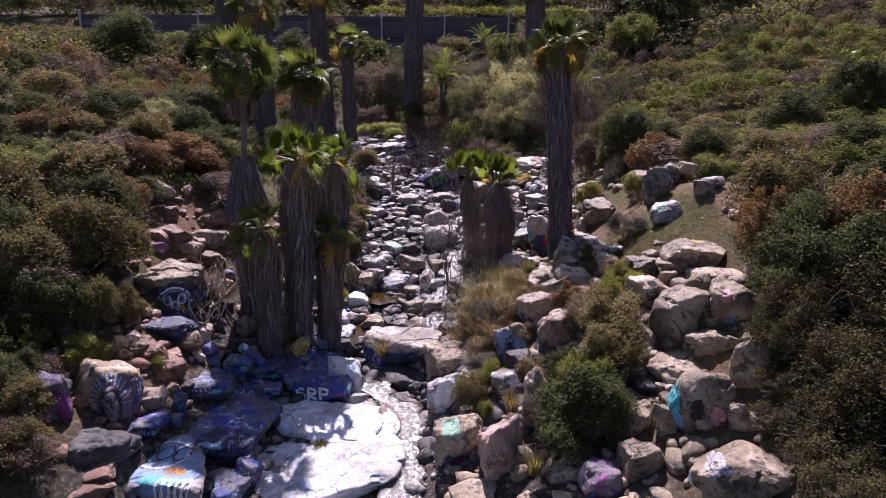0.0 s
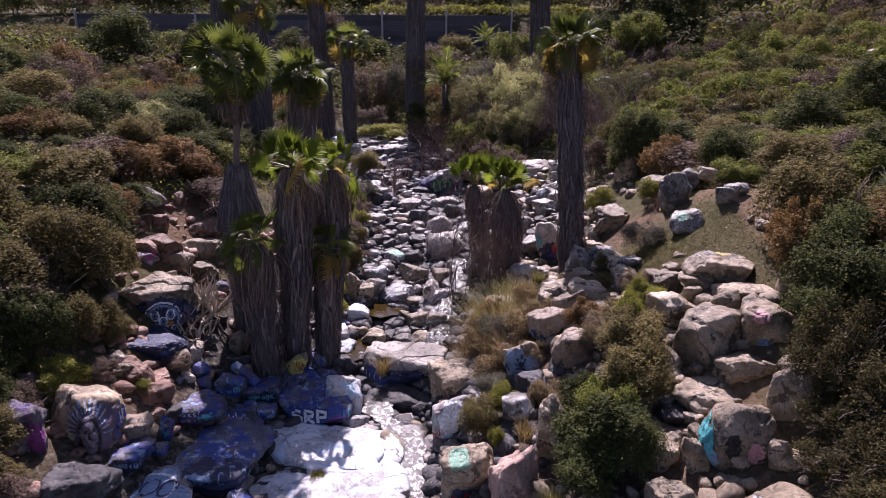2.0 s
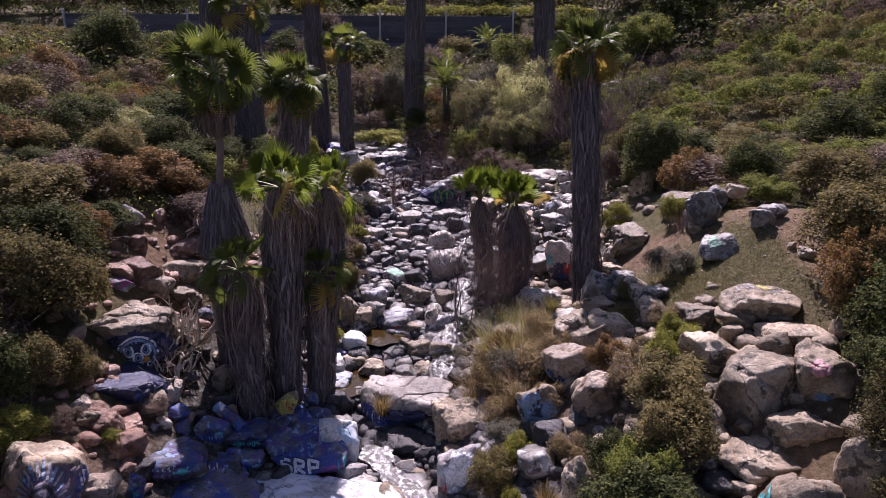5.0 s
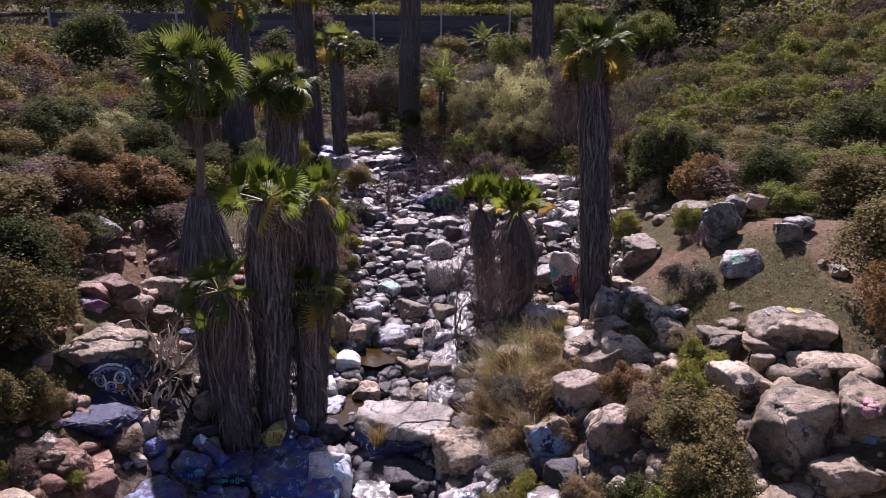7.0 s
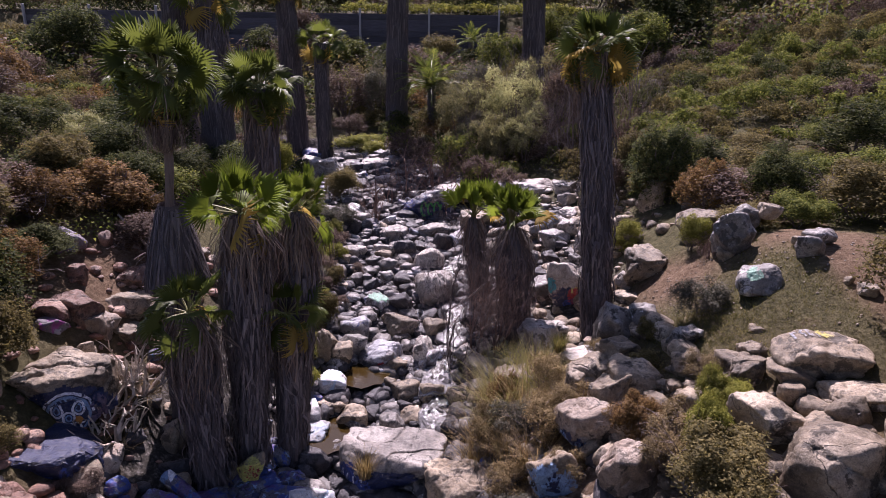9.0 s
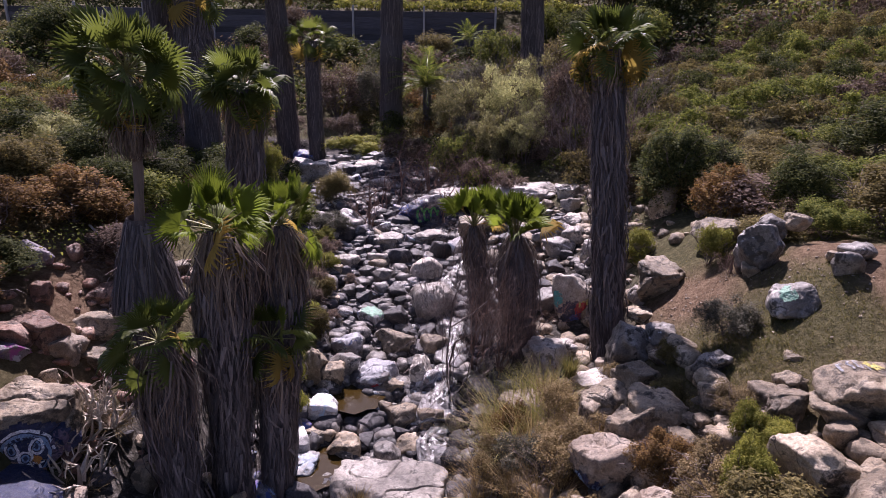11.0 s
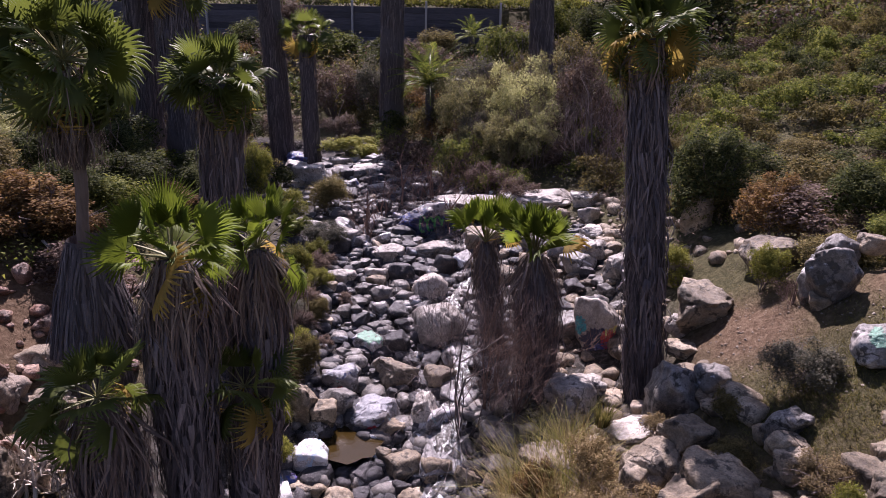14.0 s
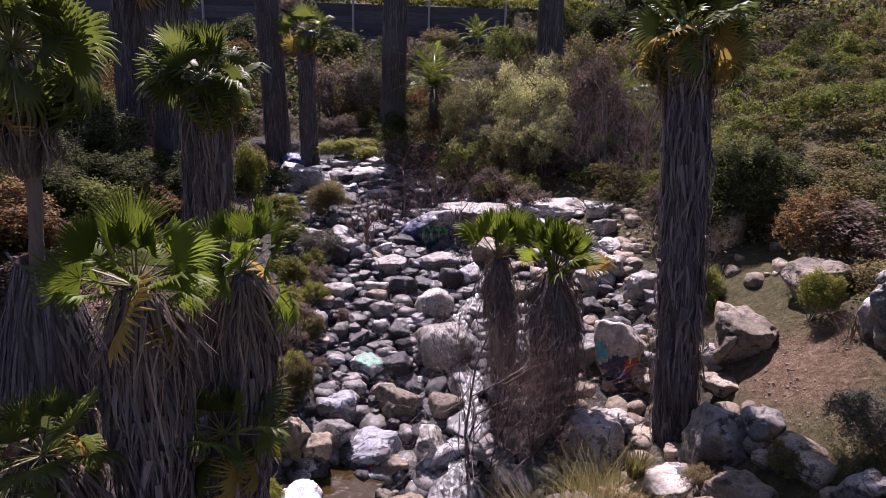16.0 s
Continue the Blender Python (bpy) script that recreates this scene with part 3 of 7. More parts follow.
boulder("granite", 7.98, 13.51, 2.79, 0.37, 0.37, 0.58, 3)
boulder("granite", 8.03, 12.45, 2.69, 0.98, 0.79, 1.47, 4)
boulder("granite", 7.16, 14.85, 2.92, 1.63, 1.55, 1.64, 4)
boulder("granitep", 8.40, 14.56, 3.29, 1.53, 1.48, 1.41, 4)
boulder("granite", 8.35, 16.20, 3.55, 1.44, 1.16, 0.54, 4)
boulder("granite", 6.69, 16.24, 2.97, 1.34, 1.29, 1.11, 4)
boulder("yelgr", 8.10, 17.52, 3.72, 2.13, 1.86, 0.86, 4)
boulder("granite", 7.48, 17.19, 3.40, 1.02, 0.94, 0.52, 4)
boulder("granite", 6.71, 18.08, 3.18, 0.78, 0.62, 0.41, 3)
boulder("granite", 6.40, 17.68, 2.91, 0.77, 0.62, 0.32, 3)
boulder("granite", 7.08, 18.36, 3.43, 0.58, 0.49, 0.32, 3)
GROUP = "rocks of the earth mound"
boulder("green", 7.90, 20.18, 4.27, 1.04, 1.03, 0.83, 4)
boulder("moundrock", 9.01, 20.37, 5.09, 0.71, 0.60, 0.60, 3)
boulder("moundrock", 9.52, 21.00, 5.18, 0.79, 0.75, 0.39, 3)
boulder("granite", 9.04, 21.06, 5.05, 0.31, 0.31, 0.27, 3)
boulder("moundrock", 8.10, 22.35, 4.66, 1.15, 0.95, 1.50, 4)
boulder("moundrock", 8.75, 23.5, 5.0, 0.9, 0.8, 0.7, 4)
boulder("granite", 9.3, 23.2, 5.25, 0.7, 0.6, 0.4, 3)
boulder("granite", 10.11, 26.46, 4.51, 0.56, 0.49, 0.41, 3)
boulder("moundrock", 7.97, 22.81, 4.42, 0.64, 0.55, 0.91, 3)
boulder("granite", 7.89, 22.32, 4.24, 0.53, 0.48, 0.40, 3)
boulder("granite", 9.62, 18.87, 4.61, 0.45, 0.43, 0.34, 3)
boulder("granite", 9.40, 19.25, 4.68, 0.23, 0.19, 0.25, 3)
boulder("granite", 7.48, 18.87, 3.65, 0.57, 0.54, 0.14, 3)
GROUP = "rocks below the tall palm"
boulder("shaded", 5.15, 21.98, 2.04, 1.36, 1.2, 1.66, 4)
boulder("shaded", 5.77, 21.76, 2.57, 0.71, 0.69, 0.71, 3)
boulder("paint", 4.5, 27.02, 1.4, 1.65, 1.2, 1.9, 4)
boulder("granite", 6.50, 24.65, 3.01, 1.42, 1.40, 1.25, 4)
boulder("granitel", 5.98, 24.67, 2.46, 0.70, 0.57, 0.78, 3)
boulder("granite", 5.92, 23.87, 2.32, 0.95, 0.83, 0.36, 4)
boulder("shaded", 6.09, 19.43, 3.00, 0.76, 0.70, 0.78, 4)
boulder("granite", 5.99, 18.68, 2.81, 0.78, 0.77, 0.73, 4)
boulder("granite", 4.89, 18.93, 2.18, 1.16, 1.01, 0.99, 4)
boulder("granite", 4.32, 18.69, 1.88, 1.03, 1.01, 1.27, 4)
boulder("granite", 3.79, 19.66, 1.60, 0.79, 0.72, 1.03, 4)
boulder("tan", 2.43, 21.15, 0.68, 1.32, 1.14, 1.10, 4)
boulder("granitel", 3.69, 24.31, 0.74, 1.04, 0.90, 1.04, 4)
boulder("granite", 6.75, 17.63, 3.15, 0.80, 0.67, 0.72, 4)
boulder("granite", 6.54, 17.51, 2.90, 0.60, 0.49, 0.14, 4)
boulder("granite", 7.12, 18.12, 3.40, 0.57, 0.47, 0.47, 4)
boulder("granite", 5.44, 18.42, 2.38, 0.38, 0.36, 0.28, 3)
boulder("granite", 5.61, 17.88, 2.47, 0.38, 0.38, 0.33, 3)
boulder("granitel", 3.29, 23.57, 0.83, 1.43, 1.19, 1.36, 4)
boulder("granitel", 4.29, 21.68, 1.40, 1.43, 1.16, 0.39, 4)
boulder("granitel", 5.35, 34.47, 2.76, 0.90, 0.90, 0.82, 3)
boulder("granitel", 5.30, 32.84, 2.50, 1.15, 1.05, 0.65, 4)
boulder("granitel", 5.09, 31.29, 2.31, 1.12, 0.98, 0.89, 4)
boulder("granitel", 5.54, 29.48, 2.35, 0.99, 0.84, 0.93, 4)
boulder("granite", 7.86, 29.80, 4.02, 0.98, 0.90, 1.49, 4)
boulder("granite", 8.15, 25.39, 4.19, 1.37, 1.32, 0.96, 4)
GROUP = "marked stones of the stream"
boulder("red1", -2.77, 25.62, 0.08, 1.07, 0.95, 1.00, 3)
boulder("red2", -1.70, 24.53, -0.35, 1.32, 1.17, 0.98, 4)
boulder("granite", -2.96, 24.02, -0.11, 0.78, 0.63, 0.95, 3)
boulder("turqtop", -2.29, 27.56, 0.22, 0.98, 0.96, 0.83, 3)
boulder("granite", -1.31, 26.22, -0.04, 1.33, 1.08, 1.00, 4)
boulder("bigw", -0.18, 28.39, 0.48, 1.74, 1.56, 1.61, 4)
boulder("bigw", -0.65, 31.03, 0.80, 1.34, 1.29, 1.18, 3)
boulder("granite", -1.30, 24.16, -0.44, 0.97, 0.80, 0.58, 3)
boulder("granite", -0.76, 22.84, -0.61, 0.98, 0.93, 0.77, 3)
boulder("white", -2.95, 22.75, -0.42, 0.77, 0.77, 0.82, 3)
boulder("granite", -2.90, 22.14, -0.67, 0.92, 0.86, 0.40, 3)
boulder("white", -3.29, 20.87, -0.84, 1.06, 1.02, 0.54, 4)
boulder("granite", -2.18, 21.61, -0.86, 1.04, 0.85, 0.74, 4)
boulder("white", -3.38, 21.42, -0.61, 0.73, 0.65, 0.67, 3)
boulder("granite", -0.33, 21.89, -0.82, 1.11, 0.92, 0.44, 4)
boulder("granite", 0.06, 22.60, -0.52, 0.76, 0.74, 0.90, 3)
boulder("granite", 0.77, 22.12, -0.29, 0.58, 0.49, 0.64, 3)
boulder("granite", 0.74, 18.58, -0.71, 1.26, 1.12, 1.53, 4)
boulder("blueblk", -4.26, 24.19, 0.25, 0.86, 0.86, 0.81, 3)
boulder("granite", -1.29, 23.15, -0.59, 0.43, 0.42, 0.57, 3)
boulder("whiteg", 0.08, 24.39, -0.25, 1.05, 1.04, 0.91, 3)
boulder("granite", -0.03, 26.07, -0.01, 1.00, 0.89, 0.88, 3)
boulder("granitel", -0.29, 24.49, -0.19, 0.79, 0.71, 1.36, 4)
boulder("granitel", 0.85, 24.53, -0.14, 1.18, 1.11, 0.56, 4)
boulder("granite", -3.45, 23.99, 0.11, 0.77, 0.69, 1.47, 4)
boulder("wet", 0.15, 20.3, -0.95, 0.8, 1.6, 0.5, 3)
boulder("wet", 0.3, 21.6, -0.72, 1.0, 1.7, 0.5, 3)
boulder("wet", 0.25, 23.2, -0.45, 1.1, 1.8, 0.6, 4)
boulder("wet", 0.6, 25.5, -0.05, 1.1, 1.8, 0.5, 3)
boulder("wet", 0.5, 27.3, 0.2, 1.0, 1.6, 0.5, 3)
boulder("wet", 0.35, 29.2, 0.4, 1.0, 1.6, 0.5, 3)
GROUP = "rocks of the upper stream"
boulder("granitel", 0.9, 37.6, 2.35, 3.6, 2.6, 0.8, 4)
boulder("granitel", 3.7, 37.2, 2.75, 3.4, 2.2, 0.7, 4)
boulder("granitel", 5.6, 36.4, 3.0, 1.8, 1.5, 0.7, 4)
boulder("granitel", 2.6, 35.6, 2.3, 2.0, 1.6, 0.8, 4)
boulder("granite", 1.2, 34.2, 1.7, 1.6, 1.4, 1.0, 4)
boulder("granitel", -2.4, 33.4, 1.2, 1.5, 1.2, 0.8, 4)
boulder("green2", -1.14, 36.72, 1.86, 2.70, 2.32, 1.76, 4)
boulder("granitel", -0.67, 34.08, 1.20, 1.94, 1.71, 0.79, 4)
boulder("granitel", -3.78, 40.40, 2.22, 1.32, 1.10, 0.60, 3)
boulder("granitel", -4.38, 34.46, 1.60, 1.60, 1.40, 0.80, 4)
boulder("granitel", -4.79, 43.69, 2.50, 2.04, 2.03, 0.67, 4)
boulder("granitel", -7.51, 42.36, 2.38, 1.91, 1.89, 1.34, 4)
boulder("bluetop", -9.22, 47.45, 2.19, 2.10, 1.94, 1.25, 3)
boulder("granitel", -8.9, 44.6, 2.3, 1.5, 1.3, 1.0, 3)
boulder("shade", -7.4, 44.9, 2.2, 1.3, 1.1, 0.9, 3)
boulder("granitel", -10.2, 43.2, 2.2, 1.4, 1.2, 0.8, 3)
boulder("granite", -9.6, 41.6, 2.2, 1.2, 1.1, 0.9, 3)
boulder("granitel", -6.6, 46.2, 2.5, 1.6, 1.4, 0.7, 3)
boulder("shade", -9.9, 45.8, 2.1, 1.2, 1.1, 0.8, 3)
boulder("granitel", -11.2, 45.0, 2.1, 1.4, 1.3, 0.9, 3)
boulder("granitel", -12.15, 40.24, 3.01, 1.89, 1.70, 1.04, 4)
boulder("granitel", -2.67, 31.92, 0.97, 0.89, 0.78, 0.63, 3)
boulder("granitel", -3.82, 31.27, 1.04, 1.12, 0.91, 0.65, 3)
boulder("granitel", -5.53, 34.77, 1.82, 1.08, 0.93, 0.80, 3)
GROUP = "rock pile of the left bank"
boulder("skullrock", -8.45, 18.65, 1.5, 2.5, 1.8, 1.85, 5)
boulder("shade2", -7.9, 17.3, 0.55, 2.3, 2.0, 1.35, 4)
boulder("red", -9.71, 20.42, 2.77, 1.06, 0.92, 0.62, 4)
boulder("redface", -9.31, 21.03, 2.54, 1.31, 1.25, 1.03, 4)
boulder("lav", -9.50, 20.03, 2.55, 0.83, 0.79, 0.56, 3)
boulder("tan", -8.78, 20.98, 2.13, 0.97, 0.91, 0.91, 4)
boulder("granite", -8.69, 22.27, 2.17, 1.60, 1.49, 0.83, 4)
boulder("granite", -8.30, 21.53, 1.70, 1.20, 1.14, 0.61, 4)
boulder("red", -9.83, 21.92, 3.20, 0.65, 0.57, 0.73, 3)
boulder("red", -9.08, 23.43, 2.70, 1.57, 1.48, 0.65, 4)
boulder("red", -7.29, 15.80, 0.53, 1.29, 1.10, 0.35, 4)
boulder("red", -7.70, 15.44, 0.95, 0.69, 0.62, 0.71, 4)
boulder("tan", -8.00, 15.57, 1.11, 0.69, 0.66, 0.70, 4)
boulder("purple", -10.67, 22.84, 3.78, 1.18, 1.11, 0.93, 4)
boulder("granite", -7.75, 15.33, 0.95, 0.68, 0.59, 0.56, 4)

# ---- palms ----
def blade_mesh(name, material, size, droop, spread, seed, petiole=0.75, hinge=0, count=23, split=0.5):
    """One fan leaf, as blade and stalk: a stalk along +x, then one pleated blade, joined to its middle, whose tips part and hang."""
    rng = np.random.default_rng(seed)
    verts, faces = [], []
    stem, stem_faces = [], []
    up = np.array([0, 0, 1.0])
    bend = [np.array([petiole * u, 0, -0.25 * droop * petiole * u * u]) for u in np.linspace(0, 1, 5)]
    for p, wd in zip(bend, (0.026, 0.021, 0.017, 0.014, 0.012)):
        stem.extend([p - (0, wd, 0) + up * wd * 0.6, p - up * wd * 0.5, p + (0, wd, 0) + up * wd * 0.6])
    for k in range(4):
        a = 3 * k
        stem_faces.extend([(a, a + 1, a + 4, a + 3), (a + 1, a + 2, a + 5, a + 4), (a + 2, a, a + 3, a + 5)])
    hub = bend[-1]
    ch, sh = math.cos(radians(hinge)), math.sin(radians(hinge))
    lobe = [size * rng.uniform(0.82, 1.10) for _ in range(count)]
    limp = [rng.uniform(0.2, 2.4) for _ in range(count)]
    wave = rng.uniform(0, 6.3)

    def at(a, u, ln, lift, hang):
        """A point of the blade: angle, share of the length, pleat and tip hang."""
        reach = ln * (0.76 + 0.24 * math.cos(a * 0.75)) * u
        z = lift * reach + 0.10 * math.cos(a) * reach + (0.20 - 0.34 * droop) * abs(math.sin(a)) * reach - 0.16 * droop * reach * u - hang + 0.05 * ln * u * math.sin(2.3 * a + wave)
        q = np.array([math.cos(a) * reach, math.sin(a) * reach, z])
        return hub + (ch * q[0] + sh * q[2], q[1], -sh * q[0] + ch * q[2])

    step = radians(spread) / count
    rings = (0.03, 0.32, split)
    base = len(verts)
    edges = 2 * count + 1
    for u in rings:
        for e in range(edges):
            k = min(e // 2, count - 1)
            verts.append(at(-radians(spread) + step * e, u, (lobe[k] + lobe[max(0, (e - 1) // 2)]) / 2, 0.10 if e % 2 else -0.05, 0))
    for r in range(len(rings) - 1):
        for e in range(edges - 1):
            a = base + r * edges + e
            faces.append((a, a + 1, a + edges + 1, a + edges))
    rim = base + (len(rings) - 1) * edges
    for k in range(count):
        mid = -radians(spread) + step * (2 * k + 1)
        ln, h = lobe[k], droop * limp[k]
        n = len(verts)
        verts.extend([at(mid - step * 0.55, 0.78, ln, -0.03, 0.05 * h * ln), at(mid, 0.78, ln, 0.08, 0.05 * h * ln), at(mid + step * 0.55, 0.78, ln, -0.03, 0.05 * h * ln)])
        verts.extend([at(mid - step * 0.08, 1.0, ln, 0.0, 0.26 * h * ln), at(mid, 1.0, ln, 0.02, 0.26 * h * ln), at(mid + step * 0.08, 1.0, ln, 0.0, 0.26 * h * ln)])
        a = rim + 2 * k
        for x in (0, 1):
            faces.append((a + x, a + x + 1, n + x + 1, n + x))
            faces.append((n + x, n + x + 1, n + x + 4, n + x + 3))
    return mesh_of(name, verts, faces, material), mesh_of("stalk", stem, stem_faces, STALK if material is not FROND_OLD else FROND_OLD)


FANS = {}
for tag, mat in (("green", FROND), ("young", FROND_YOUNG), ("old", FROND_OLD)):
    if tag == "young":
        forms = ((0.15, 62, 1, -14), (0.4, 82, 2, -4), (0.9, 96, 3, 30), (0.6, 90, 4, -14))
    else:
        forms = ((0.2, 88, 1, -6), (0.5, 108, 2, 12), (0.9, 108, 3, 50), (0.7, 112, 4, 4))
    FANS[tag] = [blade_mesh("fan_leaf", mat, 0.60, dr, sp, sd, 0.66, hg) for dr, sp, sd, hg in forms]


def column_mesh(name, foot, top, r0, r1, material, flare=0.0, bulge=0.0, seed=1, rings=36, sides=20, neck=0.0):
    """A leaning, slightly uneven trunk from foot to top, in the thing's own space."""
    rng = np.random.default_rng(seed)
    verts, faces = [], []
    for k in range(rings):
        u = k / (rings - 1)
        mid = np.array(foot) * (1 - u) + np.array(top) * u + 0.05 * np.array([math.sin(5 * u + seed), math.cos(4 * u + seed), 0])
        r = r0 * (1 - u) + r1 * u + flare * max(0, 1 - u * 5) ** 2 + bulge * math.sin(math.pi * u)
        if neck:
            r *= min(1, max(0.12, (1 - u) * (top[2] - foot[2]) / neck) ** 0.7)
        r *= 1 + 0.05 * rng.uniform(-1, 1) + 0.16 * noise.noise((0.0, seed * 1.7, u * 6))
        for s in range(sides):
            a = 2 * math.pi * s / sides
            rr = r * (1 + 0.10 * noise.noise((math.cos(a) * 2, math.sin(a) * 2, u * 9 + seed)))
            verts.append(mid + rr * np.array([math.cos(a), math.sin(a), 0]))
    for k in range(rings - 1):
        for s in range(sides):
            a, b = k * sides + s, k * sides + (s + 1) % sides
            faces.append((a, b, b + sides, a + sides))
    return mesh_of(name, verts, faces, material, True)


def skirt_mesh(name, foot, top, r0, r1, material, count, seed, long=(0.5, 1.3), out=0.05, wide=(0.004, 0.014), start=0.0, flare=0.0, peak=0.55, neck=0.0):
    """Dead leaves and fibres that hang down a trunk: bent strips, each with a fold."""
    rng = np.random.default_rng(seed)
    n, steps = count, 3
    u0 = start + (1 - start) * rng.random(n) ** 0.9
    a = rng.random(n) * 2 * np.pi
    ln = rng.uniform(*long, n)
    wd = rng.uniform(*wide, n)
    foot, top = np.array(foot, float), np.array(top, float)
    height = top[2] - foot[2]
    sway, verts = rng.normal(0, 0.19, n), []
    lift = np.abs(rng.normal(0, out, n))
    for s in range(steps + 1):
        q = s / steps
        u = np.maximum(u0 - q * ln / height, -0.01)
        r = r0 * (1 - u) + r1 * u + flare * np.maximum(0, 1 - np.abs(u - peak) * 2.2)
        if neck:
            r = r * np.clip((1 - u) * height / neck, 0.12, 1) ** 0.7
        mid = foot + (top - foot) * u[:, None]
        ang = a + sway * q / np.maximum(r, 0.2) * 0.5
        rad = r + 0.02 + lift * (0.25 + 0.75 * np.sin(np.pi * (0.15 + 0.75 * q)))
        out_way = np.stack([np.cos(ang), np.sin(ang), 0 * ang], 1)
        side = np.stack([-np.sin(ang), np.cos(ang), 0 * ang], 1)
        w = wd * (1 - 0.75 * q ** 2)
        c = mid + out_way * rad[:, None]
        verts.append(np.stack([c - side * w[:, None], c + out_way * (w * 0.3)[:, None], c + side * w[:, None]], 1))
    v = np.stack(verts, 1).reshape(-1, 3)
    base = np.arange(n)[:, None] * 3 * (steps + 1) + np.arange(steps)[None] * 3
    base = base.ravel()
    f = np.concatenate([np.stack([base, base + 1, base + 4, base + 3], 1), np.stack([base + 1, base + 2, base + 5, base + 4], 1)])
    return mesh_of(name, v, f, material)


def crown(palm, at, tag, count, reach, seed, low=-50, high=78, old=0, power=1.15):
    """Fan leaves round the growing point, the youngest upright."""
    rng = np.random.default_rng(seed)
    for k in range(count):
        u = (k + 0.5) / count
        pitch = low + (high - low) * u ** power + rng.uniform(-14, 14)
        yaw = k * 137.5 + rng.uniform(-14, 14)
        tone = "old" if k < old * 1.7 and rng.random() < 0.6 else tag
        blade, stem = FANS[tone][2 if pitch < -5 else (3 if rng.random() < 0.3 else 1) if pitch < 42 else 0]
        leaf = part("fan_leaf", blade, palm, "yellowed hanging fan leaf" if tone == "old" else "")
        s = reach * rng.uniform(0.78, 1.15) * (0.85 if pitch > 60 else 1)
        m = pose(*at) @ pose(0, 0, 0, 0, 0, yaw) @ pose(0, 0, 0, 0, -pitch, 0) @ pose(0, 0, 0, rng.uniform(-80, 80), 0, 0)
        leaf.matrix_basis = m @ Matrix.Scale(s, 4)
        part("stalk", stem, leaf, "pale leaf stalk")


def palm(label, x, y, tip, tag="green", r=(0.5, 0.42), leaves=34, reach=1.0, skirt=900, seed=1, old=4, group="fan palms of the gully",
         warm=0.3, flare=0.0, bell=0.14, foot=None, low=-50, name="fan_palm", long=(0.3, 0.9), out=0.05, ruff=(0.8, 1.8), neck=0.0, high=78):
    """A fan palm: trunk, hanging skirt and crown. tip: the place of the growing point."""
    z = float(ground_z(x, y)) - 0.15 if foot is None else foot
    ob = thing(name, x, y, z, label, "palm tree", group)
    top, r = (tip[0] - x, tip[1] - y, tip[2] - z), (r[0] * 0.74, r[1] * 0.74)
    part("trunk", column_mesh("trunk", (0, 0, -0.3), top, r[0], r[1], BARK, 0.12, 0, seed, neck=neck), ob)
    if skirt:
        part("dead_leaf_skirt", skirt_mesh("dead_leaf_skirt", (0, 0, 0), top, r[0], r[1], FIBRE, int(skirt * 1.3), seed + 7, long, out, (0.006, 0.022), flare=flare, peak=0.74, neck=neck), ob, "grey hanging dead leaves")
        rags = part("ragged_leaf_rag", skirt_mesh("ragged_leaf_rag", (0, 0, 0), top, r[0], r[1], FIBRE, skirt // 3, seed + 8, (0.35, 1.0), out * 1.6, (0.016, 0.05), flare=flare, peak=0.74, neck=neck), ob, "loose hanging dead leaf blades")
        tagged(rags, "loose hanging dead leaf blades", kind="stuff")
        under = (top[0], top[1], top[2] - 2.2)
        part("brown_leaf_ruff", skirt_mesh("brown_leaf_ruff", under, top, r[1] * 0.9, r[1] * 0.4, FIBRE_WARM, int(skirt * warm * 0.5), seed + 9, ruff, bell, (0.006, 0.024), 0.72, neck=neck * 0.6), ob, "brown dead leaves under the crown")
    if leaves:
        crown(ob, top, tag, leaves, reach, seed + 3, low=low, high=high, old=old, power=0.8 if tag == "young" else 1.15)
    return ob


# the tall palm on the right bank, its shaded neighbours, and the young pair in the stream
palm("tall fan palm with a thick shaggy trunk on the bank", 5.1, 23.8, (4.5, 25.0, 9.35), r=(0.52, 0.47), leaves=74, reach=1.0, skirt=2300, seed=11, out=0.07, old=26, foot=0.1, low=-82, bell=0.26, warm=0.5, ruff=(0.5, 1.2))
palm("young fan palm with bright leaves and a brown skirt", 2.65, 25.2, (2.45, 26.2, 3.85), "young", (0.60, 0.46), 34, 1.2, 1000, 21, 1, low=28, bell=0.30, warm=1.3, flare=0.22, ruff=(0.8, 1.8), out=0.09, neck=1.3, high=84)
palm("young bright fan palm growing beside another", 1.5, 27.0, (1.15, 27.4, 3.75), "young", (0.34, 0.28), 26, 1.12, 600, 22, 1, low=30, bell=0.26, warm=1.1, flare=0.12, ruff=(0.7, 1.6), out=0.08, neck=1.1, high=84)
palm("shaggy fan palm with fresh leaves by the fall", -4.25, 19.3, (-3.98, 19.0, 5.9), "young", (0.45, 0.48), 22, 0.98, 1500, 31, 2, low=-24, flare=0.16, bell=0.26, warm=1.0, ruff=(0.7, 1.7), out=0.05, neck=1.3)
palm("fan palm with a broad brown skirt by the fall", -3.6, 20.6, (-3.2, 20.7, 5.55), "young", (0.48, 0.50), 18, 0.92, 1500, 32, 2, warm=1.0, low=-18, flare=0.14, bell=0.26, ruff=(0.7, 1.8), out=0.05, neck=1.2)
palm("small fan palm with a hanging brown skirt", -4.95, 18.4, (-5.0, 18.2, 3.85), "green", (0.46, 0.40), 20, 0.92, 1100, 33, 2, warm=1.2, low=-34, bell=0.30, flare=0.14, ruff=(0.9, 1.9), out=0.07, neck=1.1)
